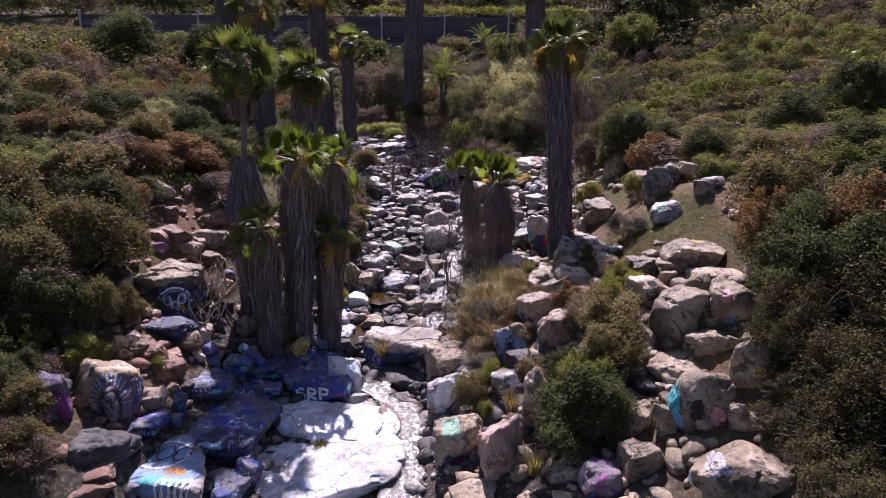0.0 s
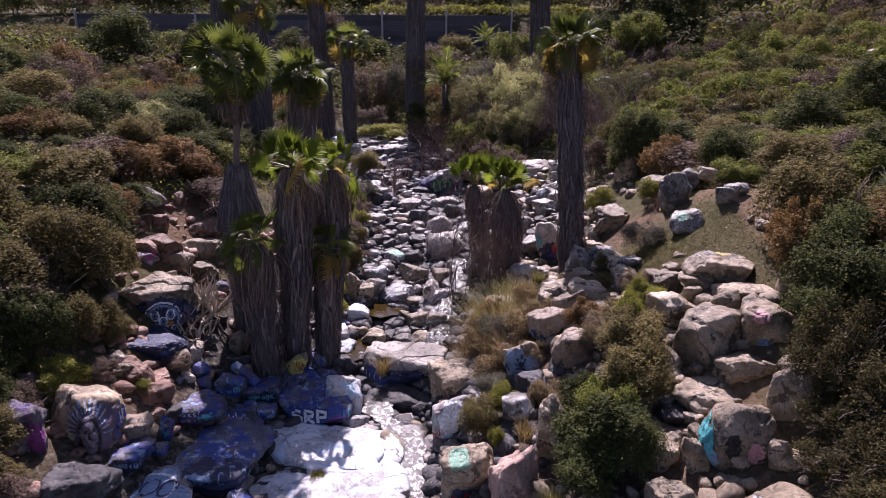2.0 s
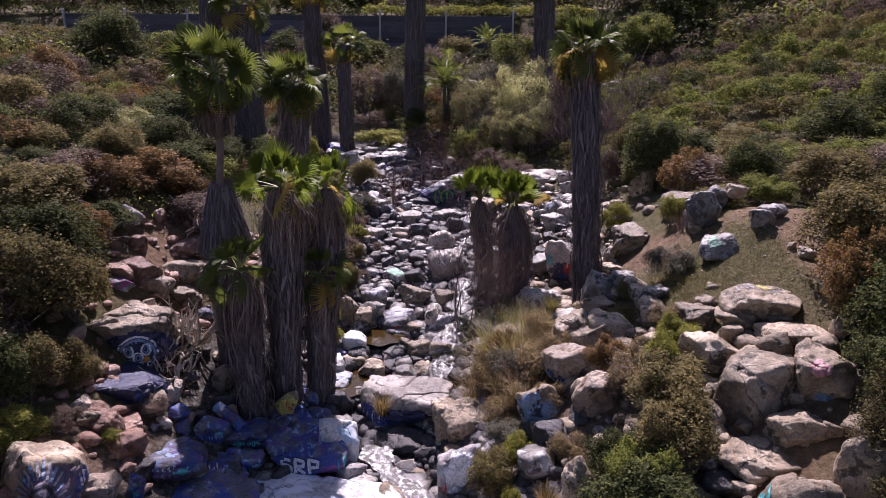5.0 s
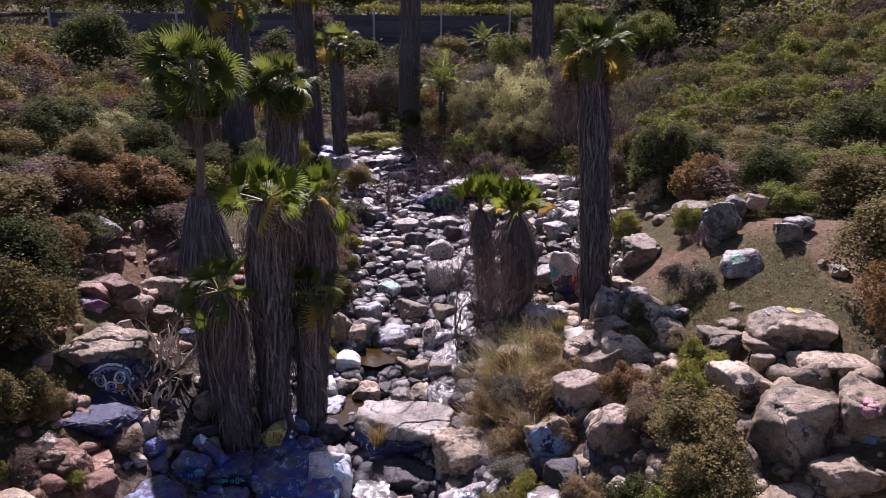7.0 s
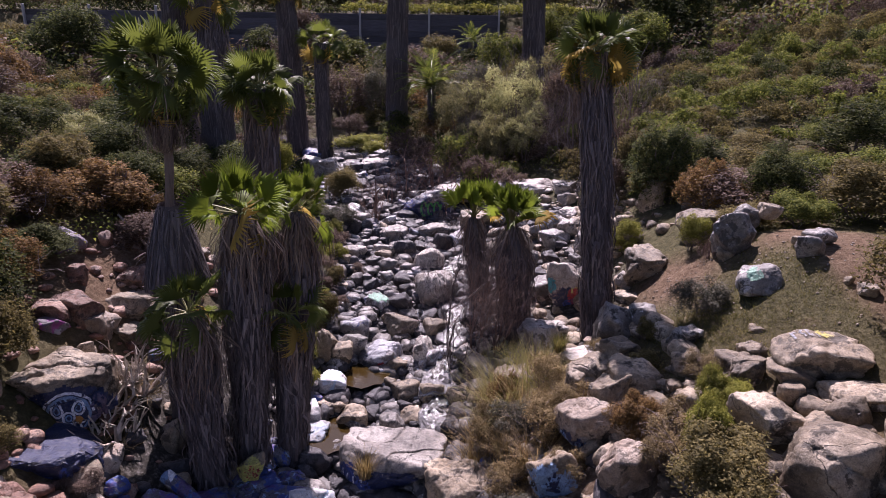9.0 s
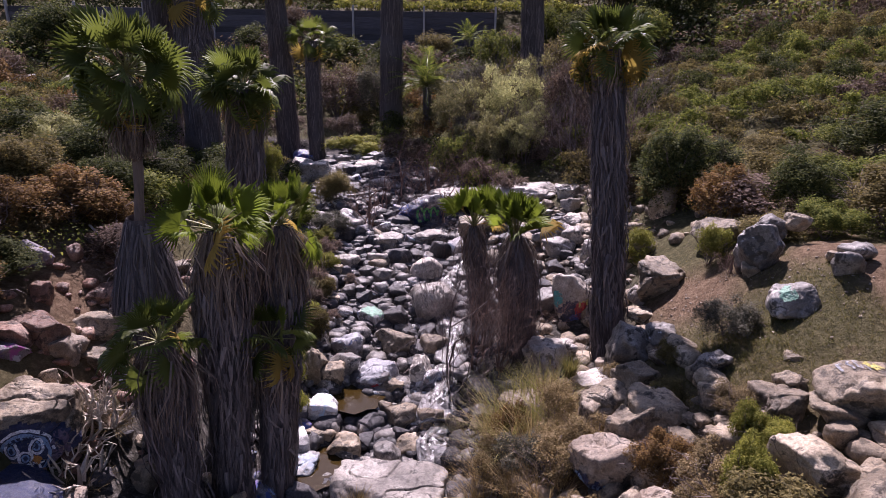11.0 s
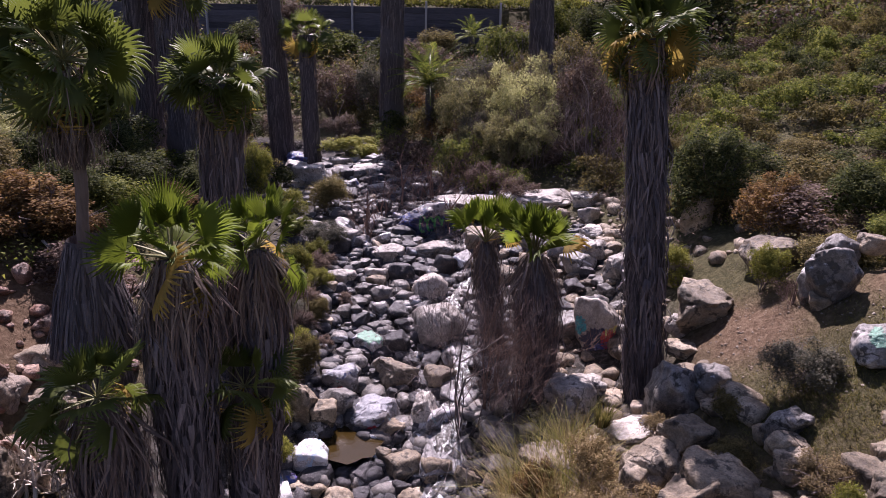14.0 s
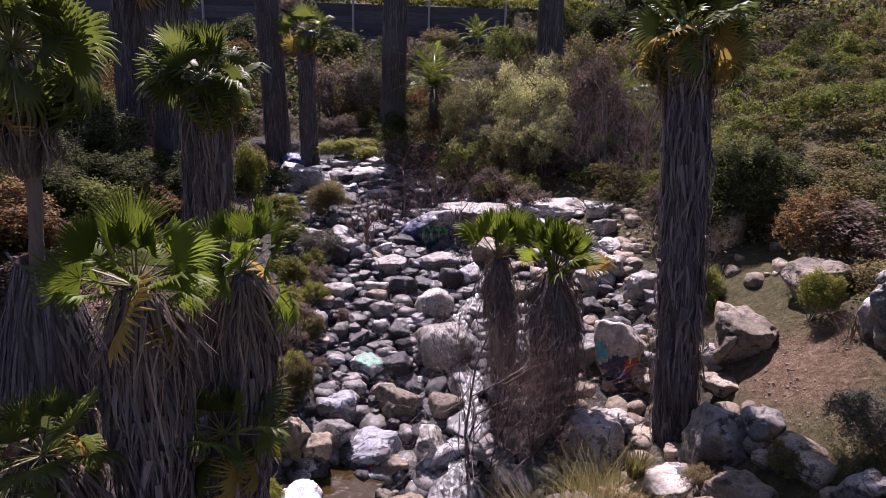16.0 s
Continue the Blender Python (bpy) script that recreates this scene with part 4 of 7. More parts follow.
palm("small dark fan palm among taller trunks", -3.45, 20.0, (-3.35, 19.9, 3.15), "green", (0.42, 0.36), 22, 0.88, 700, 34, 3, low=-40, bell=0.2, warm=0.9, ruff=(0.6, 1.5), neck=0.9)
palm("tall fan palm with a dense shaggy trunk", -5.75, 25.2, (-5.35, 25.1, 8.15), "green", (0.62, 0.56), 64, 1.02, 1700, 35, 9, low=-78, bell=0.2, warm=0.6, ruff=(0.7, 1.6))

# the palm whose skirt was cut: a thick sheath, then a bare stalk with a brown ruff
cut = thing("fan_palm", -6.15, 20.2, float(ground_z(-6.15, 20.2)) - 0.15, "fan palm with a cut skirt and a bare upper stalk", "palm tree", "fan palms of the gully")
z0 = cut.location.z
part("trunk", column_mesh("trunk", (0, 0, -0.3), (0, 0.1, 5.75 - z0), 0.40, 0.34, BARK, 0.1, 0.1, 41), cut)
part("dead_leaf_skirt", skirt_mesh("dead_leaf_skirt", (0, 0.06, 3.7 - z0), (0, 0.1, 5.75 - z0), 0.72, 0.24, FIBRE, 1500, 42, (0.6, 1.7), 0.05, (0.008, 0.035)), cut, "grey bell of cut dead leaves")
part("lower_leaf_sheath", skirt_mesh("lower_leaf_sheath", (0, 0, 0), (0, 0.08, 4.4 - z0), 0.40, 0.36, FIBRE, 1300, 46, (0.5, 1.4), 0.05, (0.008, 0.035)), cut, "grey dead leaves on the lower trunk")
part("stalk", column_mesh("stalk", (0, 0.1, 5.6 - z0), (-0.05, 0.35, 8.6 - z0), 0.105, 0.10, FIBRE_WARM, 0, 0, 43), cut, "bare slender stalk")
part("brown_leaf_ruff", skirt_mesh("brown_leaf_ruff", (-0.03, 0.25, 7.0 - z0), (-0.05, 0.35, 8.7 - z0), 0.13, 0.24, FIBRE_WARM, 620, 44, (0.5, 1.3), 0.24, start=0.3), cut, "brown dead leaves under the crown")
crown(cut, (-0.05, 0.35, 8.75 - z0), "green", 64, 1.06, 45, low=-80, old=8)

# palms upstream
palm("slim fan palm beside the upper stream", -8.55, 47.0, (-8.6, 47.2, 9.4), "green", (0.62, 0.5), 26, 1.25, 900, 51, 3, low=-50, group="palms upstream")
palm("thick-trunked tall palm upstream", -4.5, 52, (-4.3, 52.3, 16), "green", (0.95, 0.85), 26, 1.8, 1300, 52, 3, group="palms upstream", long=(0.8, 2.0))
palm("tall palm with a grey shaggy trunk upstream", -14.6, 40, (-14.4, 40.3, 14.5), "green", (1.0, 0.75), 26, 1.6, 1300, 53, 3, group="palms upstream", long=(0.8, 2.0))
palm("tall palm with a broad grey trunk upstream", -12.1, 38.5, (-12.2, 38.8, 11.4), "green", (1.1, 0.8), 28, 1.5, 1300, 54, 6, group="palms upstream", long=(0.8, 2.0), flare=0.2)
palm("tall palm with a brown shaggy trunk upstream", -10.5, 48, (-11.0, 48.2, 13.0), "green", (0.9, 0.7), 28, 1.5, 1200, 55, 8, group="palms upstream", long=(0.8, 1.8))
palm("tall palm with a dark trunk below the wall", 5.4, 55, (5.0, 55.3, 14.5), "green", (1.0, 0.95), 28, 1.9, 1300, 56, 12, group="palms upstream", long=(0.8, 2.0))


def feather_mesh(name, material, seed, length=2.0):
    """One arching feather leaf: a midrib and two rows of leaflets."""
    rng = np.random.default_rng(seed)
    verts, faces = [], []
    for k in range(44):
        u = (k // 2 + 1) / 23
        side = 1 if k % 2 else -1
        p = np.array([length * u, 0, 0.35 * length * u - 0.6 * length * u * u])
        ln = 0.42 * math.sin(math.pi * min(1, 0.15 + 0.85 * u) ** 0.8) + 0.08
        way = np.array([0.55, side * 0.8, -0.15 + rng.uniform(-0.2, 0.2)])
        a = len(verts)
        verts.extend([p, p + way * ln * 0.5 + (0.03, 0, 0.02), p + way * ln, p + way * ln * 0.5 - (0.03, 0, -0.02)])
        faces.append((a, a + 1, a + 2, a + 3))
    for k in range(8):
        u, w = k / 8, (k + 1) / 8
        p, q = (np.array([length * t, 0, 0.35 * length * t - 0.6 * length * t * t]) for t in (u, w))
        a = len(verts)
        verts.extend([p - (0, 0.025, 0), p + (0, 0.025, 0), q + (0, 0.02, 0), q - (0, 0.02, 0)])
        faces.append((a, a + 1, a + 2, a + 3))
    return mesh_of(name, verts, faces, material)


def feather_palm(label, x, y, height, reach, count, seed):
    z = float(ground_z(x, y)) - 0.1
    ob = thing("feather_palm", x, y, z, label, "palm tree", "palms upstream")
    part("trunk", column_mesh("trunk", (0, 0, -0.2), (0, 0, height), 0.3, 0.26, BARK, 0.1, 0, seed, 14, 14), ob)
    rng = np.random.default_rng(seed)
    mesh = feather_mesh("feather_leaf", FROND, seed)
    for k in range(count):
        leaf = part("feather_leaf", mesh, ob)
        pitch = -15 + 90 * (k + 0.5) / count
        leaf.matrix_basis = pose(0, 0, height) @ pose(0, 0, 0, 0, 0, 137.5 * k) @ pose(0, 0, 0, 0, -pitch, 0) @ Matrix.Scale(reach * rng.uniform(0.85, 1.1), 4)
    return ob


feather_palm("young feather palm beside the willows", -1.9, 50.0, 3.2, 1.4, 24, 61)
feather_palm("small feather palm behind the tall trunk", 7.6, 44.0, 2.4, 0.9, 18, 62)
feather_palm("small feather palm at the wall foot", 0.6, 70.0, 2.4, 1.1, 16, 63)

# ---- shrubs ----
def leaf_cloud(rng, blobs, count, size, flat=0.5, long=1.3):
    """Leaves on uneven clumps: (points, faces). Blobs: centre and three radii each."""
    blobs = np.array(blobs, float)
    vol = (blobs[:, 3] * blobs[:, 4] * blobs[:, 5]) ** 0.67
    pick = rng.choice(len(blobs), count, p=vol / vol.sum())
    d = rng.normal(size=(count, 3))
    d /= np.linalg.norm(d, axis=1)[:, None]
    d[:, 2] = np.where(d[:, 2] < -0.35, -d[:, 2], d[:, 2])
    lump = 1 + 0.22 * np.sin(5 * d[:, 0] + pick) * np.sin(4 * d[:, 1] + 2 * pick) + 0.15 * np.sin(9 * d[:, 2] + 7 * d[:, 0] + pick)
    r = lump * (0.55 + 0.45 * rng.random(count) ** 0.45) * (1 + 0.10 * rng.normal(size=count))
    c = blobs[pick, :3] + d * r[:, None] * blobs[pick, 3:]
    up = d * 0.6 + rng.normal(size=(count, 3)) * flat + (0, 0, 0.4)
    up /= np.linalg.norm(up, axis=1)[:, None]
    ax = np.cross(up, rng.normal(size=(count, 3)))
    ax /= np.linalg.norm(ax, axis=1)[:, None]
    bx = np.cross(up, ax)
    s = size * rng.uniform(0.6, 1.35, count)[:, None]
    v = np.stack([c - ax * s * long - bx * s * 0.75, c + ax * s * long * 0.2 + bx * s * 1.1 + up * s * 0.3, c + ax * s * long], 1).reshape(-1, 3)
    return v, np.arange(3 * count).reshape(-1, 3)


def twigs(rng, count, reach, height, depth=2, thick=0.012, lean=0.8, forks=3, start=(0, 0, 0)):
    """Branching stems as thin three-sided rods: (points, faces)."""
    rods = []

    def grow(p, way, ln, th, left):
        q = p + way * ln
        mid = (p + q) / 2 + rng.normal(size=3) * ln * 0.06
        rods.append((p, mid, q, th))
        if left:
            for _ in range(forks):
                w = way + rng.normal(size=3) * 0.55
                w /= np.linalg.norm(w)
                grow(mid if rng.random() < 0.4 else q, w, ln * rng.uniform(0.5, 0.85), th * 0.6, left - 1)

    for _ in range(count):
        a = rng.uniform(0, 2 * np.pi)
        way = np.array([math.cos(a) * lean * rng.random() * reach / height, math.sin(a) * lean * rng.random() * reach / height, 1.0])
        way /= np.linalg.norm(way)
        grow(np.array(start) + np.array([math.cos(a), math.sin(a), 0]) * 0.1 * reach * rng.random(), way, height * rng.uniform(0.4, 0.62), thick * rng.uniform(0.7, 1.3), depth)
    verts, faces = [], []
    for p, m, q, th in rods:
        base = len(verts)
        for c, t in ((p, th), (m, th * 0.8), (q, th * 0.5)):
            for k in range(3):
                verts.append(c + t * np.array([math.cos(2.1 * k), math.sin(2.1 * k), 0.3 * (k - 1)]))
        for ring in (0, 3):
            for k in range(3):
                a, b = base + ring + k, base + ring + (k + 1) % 3
                faces.append((a, b, b + 3, a + 3))
    return np.array(verts), np.array(faces)


def clumps(rng, w, h, count):
    out = []
    for _ in range(count):
        a, r = rng.uniform(0, 2 * np.pi), math.sqrt(rng.random()) * 0.74
        s = rng.uniform(0.13, 0.36)
        top = h * (1 - 0.45 * r * r) * rng.uniform(0.6, 1.12)
        out.append((w / 2 * r * math.cos(a), w / 2 * r * math.sin(a), max(top - s * h * 0.8, s * h * 0.4), w / 2 * s * 1.15, w / 2 * s * 1.15, h * s * 0.95))
    return out


SHRUBS = {}


def shrub_meshes(kind, variant, far=False):
    """The shared meshes of one shrub of unit width and height."""
    key = (kind, variant, far)
    if key not in SHRUBS:
        mat, count, size, n, _, stems = SHRUB_KINDS[kind]
        count, size = int(count * 0.95), size * 1.08
        if far:
            count, size, stems = int(count * 0.36), size * 1.3, stems // 3 + 1
        rng = np.random.default_rng(sum(map(ord, kind)) * 7 + variant)
        SHRUBS[key] = [mesh_of("woody_stem", *twigs(rng, stems // 2 + 1, 0.5, 0.8, 1 if far else 2, 0.012, 1.2), TWIG)]
        if count:
            SHRUBS[key].append(mesh_of("foliage", *leaf_cloud(rng, clumps(rng, 1, 1, n), count, size), mat))
    return SHRUBS[key]


SHRUB_KINDS = {
    "dark": (LEAF_DARK, 20900, 0.0109, 28, "dense dark green evergreen shrub", 9),
    "green": (LEAF_GREEN, 18050, 0.0114, 26, "dense mid-green chaparral shrub", 9),
    "olive": (LEAF_OLIVE, 18050, 0.0109, 26, "dull olive-green chaparral shrub on the slope", 12),
    "brown": (LEAF_BROWN, 8550, 0.0109, 18, "dry brown open shrub with bare twigs", 26),
    "rust": (LEAF_RUST, 15200, 0.0109, 18, "rust-tinged leafy shrub on the bank", 12),
    "pale": (LEAF_PALE, 17100, 0.0100, 26, "pale yellow-green willow bush", 24),
    "lime": (LEAF_LIME, 13300, 0.0123, 18, "bright yellow-green leafy shrub on the bank", 12),
    "scrub": (LEAF_SCRUB, 11000, 0.0105, 46, "dark brittle brush with bare twigs and small leaves", 44),
    "straw": (LEAF_STRAW, 9000, 0.0105, 20, "straw-coloured dry brush on the bank", 30),
    "sage": (LEAF_SAGE, 13300, 0.0104, 18, "low grey-green sage shrub on the slope", 16),
}


def shrub(kind, x, y, w, h, variant=0, turn=0, z=None, group="chaparral shrubs", label="", far=False):
    z = float(ground_z(x, y)) - 0.06 if z is None else z
    ob = thing("shrub", x, y, z, label or SHRUB_KINDS[kind][4], "shrub", group)
    ob.matrix_basis = pose(x, y, z, 0, 0, turn) @ Matrix.Diagonal((w, w, h, 1))
    for me in shrub_meshes(kind, variant, far):
        part(me.name.split(".")[0], me, ob)
    return ob


def bare_bush(x, y, w, h, seed, label, material=TWIG, count=26, z=None, thick=0.014, fine=False):
    z = float(ground_z(x, y)) - 0.05 if z is None else z
    ob = thing("bare_bush", x, y, z, label, "bush", "leafless bushes")
    rng = np.random.default_rng(seed)
    part("main_stem", mesh_of("main_stem", *twigs(rng, 2, w * 0.3, h * 1.2, 1, thick * 2.6, 0.4, 2), material), ob)
    part("twig_crown", mesh_of("twig_crown", *(twigs(rng, 6, w * 1.1, h * 1.15, 4, thick, 0.7, 4) if fine else twigs(rng, count // 4 + 1, w * 1.3, h * 0.9, 4, thick * 1.2, 1.2, 3)), material), ob)
    return ob


def willow(x, y, w, h, seed, material, label):
    """A loose bush of upright plumes on slender stems."""
    ob = thing("willow_bush", x, y, float(ground_z(x, y)) - 0.08, label, "willow", "willow bushes upstream")
    rng = np.random.default_rng(seed)
    part("slender_stem", mesh_of("slender_stem", *twigs(rng, 16, w * 0.6, h, 2, 0.02, 0.9), TWIG), ob)
    blobs = []
    for _ in range(26):
        a, r, top = rng.uniform(0, 2 * np.pi), w / 2 * rng.random() ** 0.6 * 0.95, h * rng.uniform(0.40, 1.02)
        tall = h * rng.uniform(0.08, 0.17)
        blobs.append((r * math.cos(a), r * math.sin(a), max(top * (1 - 0.3 * (2 * r / w) ** 2) - tall, tall * 0.7), w * rng.uniform(0.09, 0.17), w * rng.uniform(0.09, 0.17), tall))
    part("plume_foliage", mesh_of("plume_foliage", *leaf_cloud(rng, blobs, 9000, 0.030, 0.9, 1.9), material), ob)

# shrubs near the stream
G = "shrubs of the near banks"
for kind, x, y, w, h, v in (
    ("olive", -9.9, 16.6, 3.0, 2.6, 0), ("olive", -10.6, 14.9, 2.8, 2.1, 0), ("olive", -8.9, 15.0, 2.0, 1.7, 1), ("dark", -10.6, 18.6, 3.0, 2.3, 1),
    ("olive", -12.6, 17.0, 3.2, 2.4, 1), ("dark", -9.6, 14.2, 1.9, 1.9, 0), ("olive", -9.4, 17.9, 1.8, 1.8, 0), ("dark", -11.8, 15.6, 2.4, 2.2, 1), ("rust", -10.8, 20.2, 2.2, 1.6, 0), ("olive", -11.2, 12.8, 2.4, 1.6, 0), ("brown", -8.9, 10.9, 2.0, 1.2, 1), ("olive", -9.9, 10.6, 2.4, 1.5, 1), ("brown", -8.0, 10.5, 1.4, 0.9, 0), ("dark", -8.6, 9.8, 1.8, 1.2, 0), ("lime", -8.6, 13.9, 1.5, 0.8, 0), ("olive", -12.2, 21.0, 3.4, 1.8, 0), ("rust", -12.0, 23.6, 2.6, 1.6, 0), ("olive", -7.9, 10.2, 1.7, 1.1, 1), ("brown", -8.6, 12.6, 1.3, 0.9, 1), ("brown", -7.9, 14.7, 1.1, 0.6, 0), ("olive", -8.4, 16.2, 1.2, 0.8, 1), ("lime", -7.1, 15.0, 0.7, 0.45, 1), ("brown", -6.9, 16.6, 1.0, 0.6, 1), ("olive", -8.3, 11.2, 1.8, 1.2, 0), ("brown", -7.5, 10.4, 1.5, 0.9, 1), ("dark", -9.1, 10.6, 2.2, 1.5, 0), ("dark", -9.2, 11.6, 1.7, 1.1, 1), ("brown", -8.4, 11.2, 1.2, 0.8, 0), ("olive", -7.6, 10.9, 0.9, 0.5, 0), ("dark", -10.4, 11.8, 2.0, 1.4, 0), ("dark", -9.6, 13.2, 1.6, 1.2, 1), ("dark", -9.1, 14.6, 1.9, 1.7, 0), ("olive", -8.7, 15.9, 1.5, 1.3, 1), ("dark", -9.0, 12.4, 1.3, 0.9, 1),
):
    shrub(kind, x, y, w, h, v, 40 * x, group=G)
for kind, x, y, w, h, v in (
    ("olive", 10.2, 17.4, 3.0, 2.4, 0), ("dark", 9.6, 14.2, 2.4, 2.3, 1), ("rust", 11.6, 15.6, 3.2, 2.6, 0), ("dark", 10.6, 12.2, 2.8, 2.4, 0),
    ("olive", 9.2, 11.3, 2.0, 1.5, 1), ("olive", 9.0, 12.9, 1.8, 1.9, 0), ("rust", 9.4, 16.0, 1.8, 2.2, 0), ("dark", 9.9, 15.4, 2.2, 2.4, 0), ("dark", 11.0, 13.8, 2.6, 2.4, 1), ("olive", 11.4, 17.0, 2.2, 1.9, 1), ("olive", 8.6, 10.4, 1.8, 1.0, 1), ("dark", 9.6, 10.4, 2.2, 1.8, 0), ("olive", 8.7, 9.4, 1.6, 0.8, 0), ("dark", 9.7, 9.2, 1.9, 1.4, 1), ("olive", 10.6, 9.0, 2.0, 1.2, 1), ("dark", 10.8, 10.6, 2.4, 2.0, 1), ("dark", 9.0, 13.8, 1.7, 1.6, 1), ("olive", 8.4, 11.6, 1.3, 0.9, 0), ("dark", 13.6, 18.4, 2.8, 2.2, 1), ("dark", 14.8, 22.5, 3.0, 2.2, 0), ("dark", 8.3, 8.6, 1.6, 0.9, 0), ("dark", 9.0, 10.0, 1.8, 1.4, 1), ("dark", 8.5, 12.4, 1.5, 1.5, 0), ("dark", 8.2, 9.7, 1.2, 0.8, 1), ("brown", 8.1, 10.8, 1.3, 0.7, 0),
):
    shrub("scrub" if y < 13.4 else "dark" if y < 15 else kind, x, y, w, h, v, 40 * x, group=G)
for kind, x, y, w, h, v in (
    ("dark", 4.6, 12.9, 2.2, 1.6, 1), ("dark", 4.1, 12.1, 1.6, 1.3, 0), ("dark", 5.1, 12.3, 1.3, 1.4, 1), ("olive", 5.3, 14.0, 1.9, 1.6, 1), ("straw", 5.3, 16.6, 1.5, 1.0, 0), ("straw", 4.9, 15.9, 1.2, 0.9, 1), ("straw", 6.1, 18.2, 1.1, 0.6, 0), ("olive", 5.2, 19.4, 1.0, 0.6, 1), ("straw", 3.6, 18.9, 1.3, 0.9, 0), ("lime", 6.3, 16.9, 0.9, 0.7, 0), ("olive", 5.6, 20.6, 0.9, 0.6, 0), ("straw", 4.6, 21.0, 0.9, 0.6, 1), ("straw", 2.0, 17.6, 1.3, 0.9, 1), ("sage", 2.2, 16.4, 1.2, 0.9, 0), ("lime", 2.4, 15.6, 0.9, 1.0, 0), ("straw", 3.5, 15.0, 1.0, 0.8, 0), ("dark", 4.3, 13.8, 1.5, 1.4, 0), ("rust", 4.6, 17.4, 1.4, 1.0, 0), ("lime", 6.0, 17.3, 0.8, 0.9, 1), ("green", 4.6, 13.2, 1.5, 1.75, 0), ("olive", 5.4, 15.2, 2.2, 1.4, 0), ("lime", 5.5, 16.0, 1.0, 1.4, 1),
    ("olive", 1.9, 15.1, 1.3, 1.3, 0), ("lime", 2.3, 14.4, 0.6, 0.7, 1), ("sage", 6.7, 20.4, 1.5, 0.9, 0), ("lime", 7.6, 24.3, 1.2, 1.1, 1),
    ("rust", 8.9, 26.8, 2.4, 1.9, 0), ("dark", 10.9, 26.4, 2.4, 2.0, 1), ("dark", 8.4, 30.5, 3.0, 2.8, 0), ("lime", 6.5, 27.5, 1.4, 1.1, 0),
    ("sage", 2.4, 19.0, 1.6, 1.1, 1), ("straw", 1.8, 19.4, 1.6, 1.3, 0), ("straw", 2.9, 18.6, 1.6, 1.1, 1), ("straw", 3.1, 20.2, 1.4, 1.2, 1), ("rust", 2.2, 20.4, 1.3, 1.2, 0), ("straw", 3.2, 17.0, 1.0, 0.8, 0), ("lime", -4.9, 26.5, 1.2, 1.6, 1), ("brown", -4.3, 24.6, 1.2, 0.9, 0), ("lime", -4.6, 25.4, 1.1, 0.8, 0), ("sage", -4.5, 27.6, 1.3, 0.9, 1), ("lime", -4.8, 29.2, 1.3, 1.0, 1), ("brown", -4.2, 22.9, 0.9, 0.7, 1), ("lime", -4.0, 24.0, 1.0, 0.8, 0), ("olive", -4.1, 25.0, 1.1, 0.9, 1), ("lime", -4.0, 26.2, 1.1, 0.9, 1), ("brown", -4.3, 27.2, 1.2, 0.8, 0), ("olive", -4.1, 28.2, 1.2, 0.9, 0), ("lime", -4.4, 30.2, 1.2, 0.8, 0), ("brown", -4.6, 31.4, 1.3, 0.9, 1), ("lime", -4.8, 32.2, 1.2, 0.9, 1), ("brown", -3.4, 29.6, 0.8, 0.5, 0), ("lime", -3.5, 22.4, 0.7, 0.8, 1), ("brown", -3.6, 27.0, 0.8, 0.5, 1),
):
    shrub(kind, x, y, w, h, v, 40 * x, group=G)

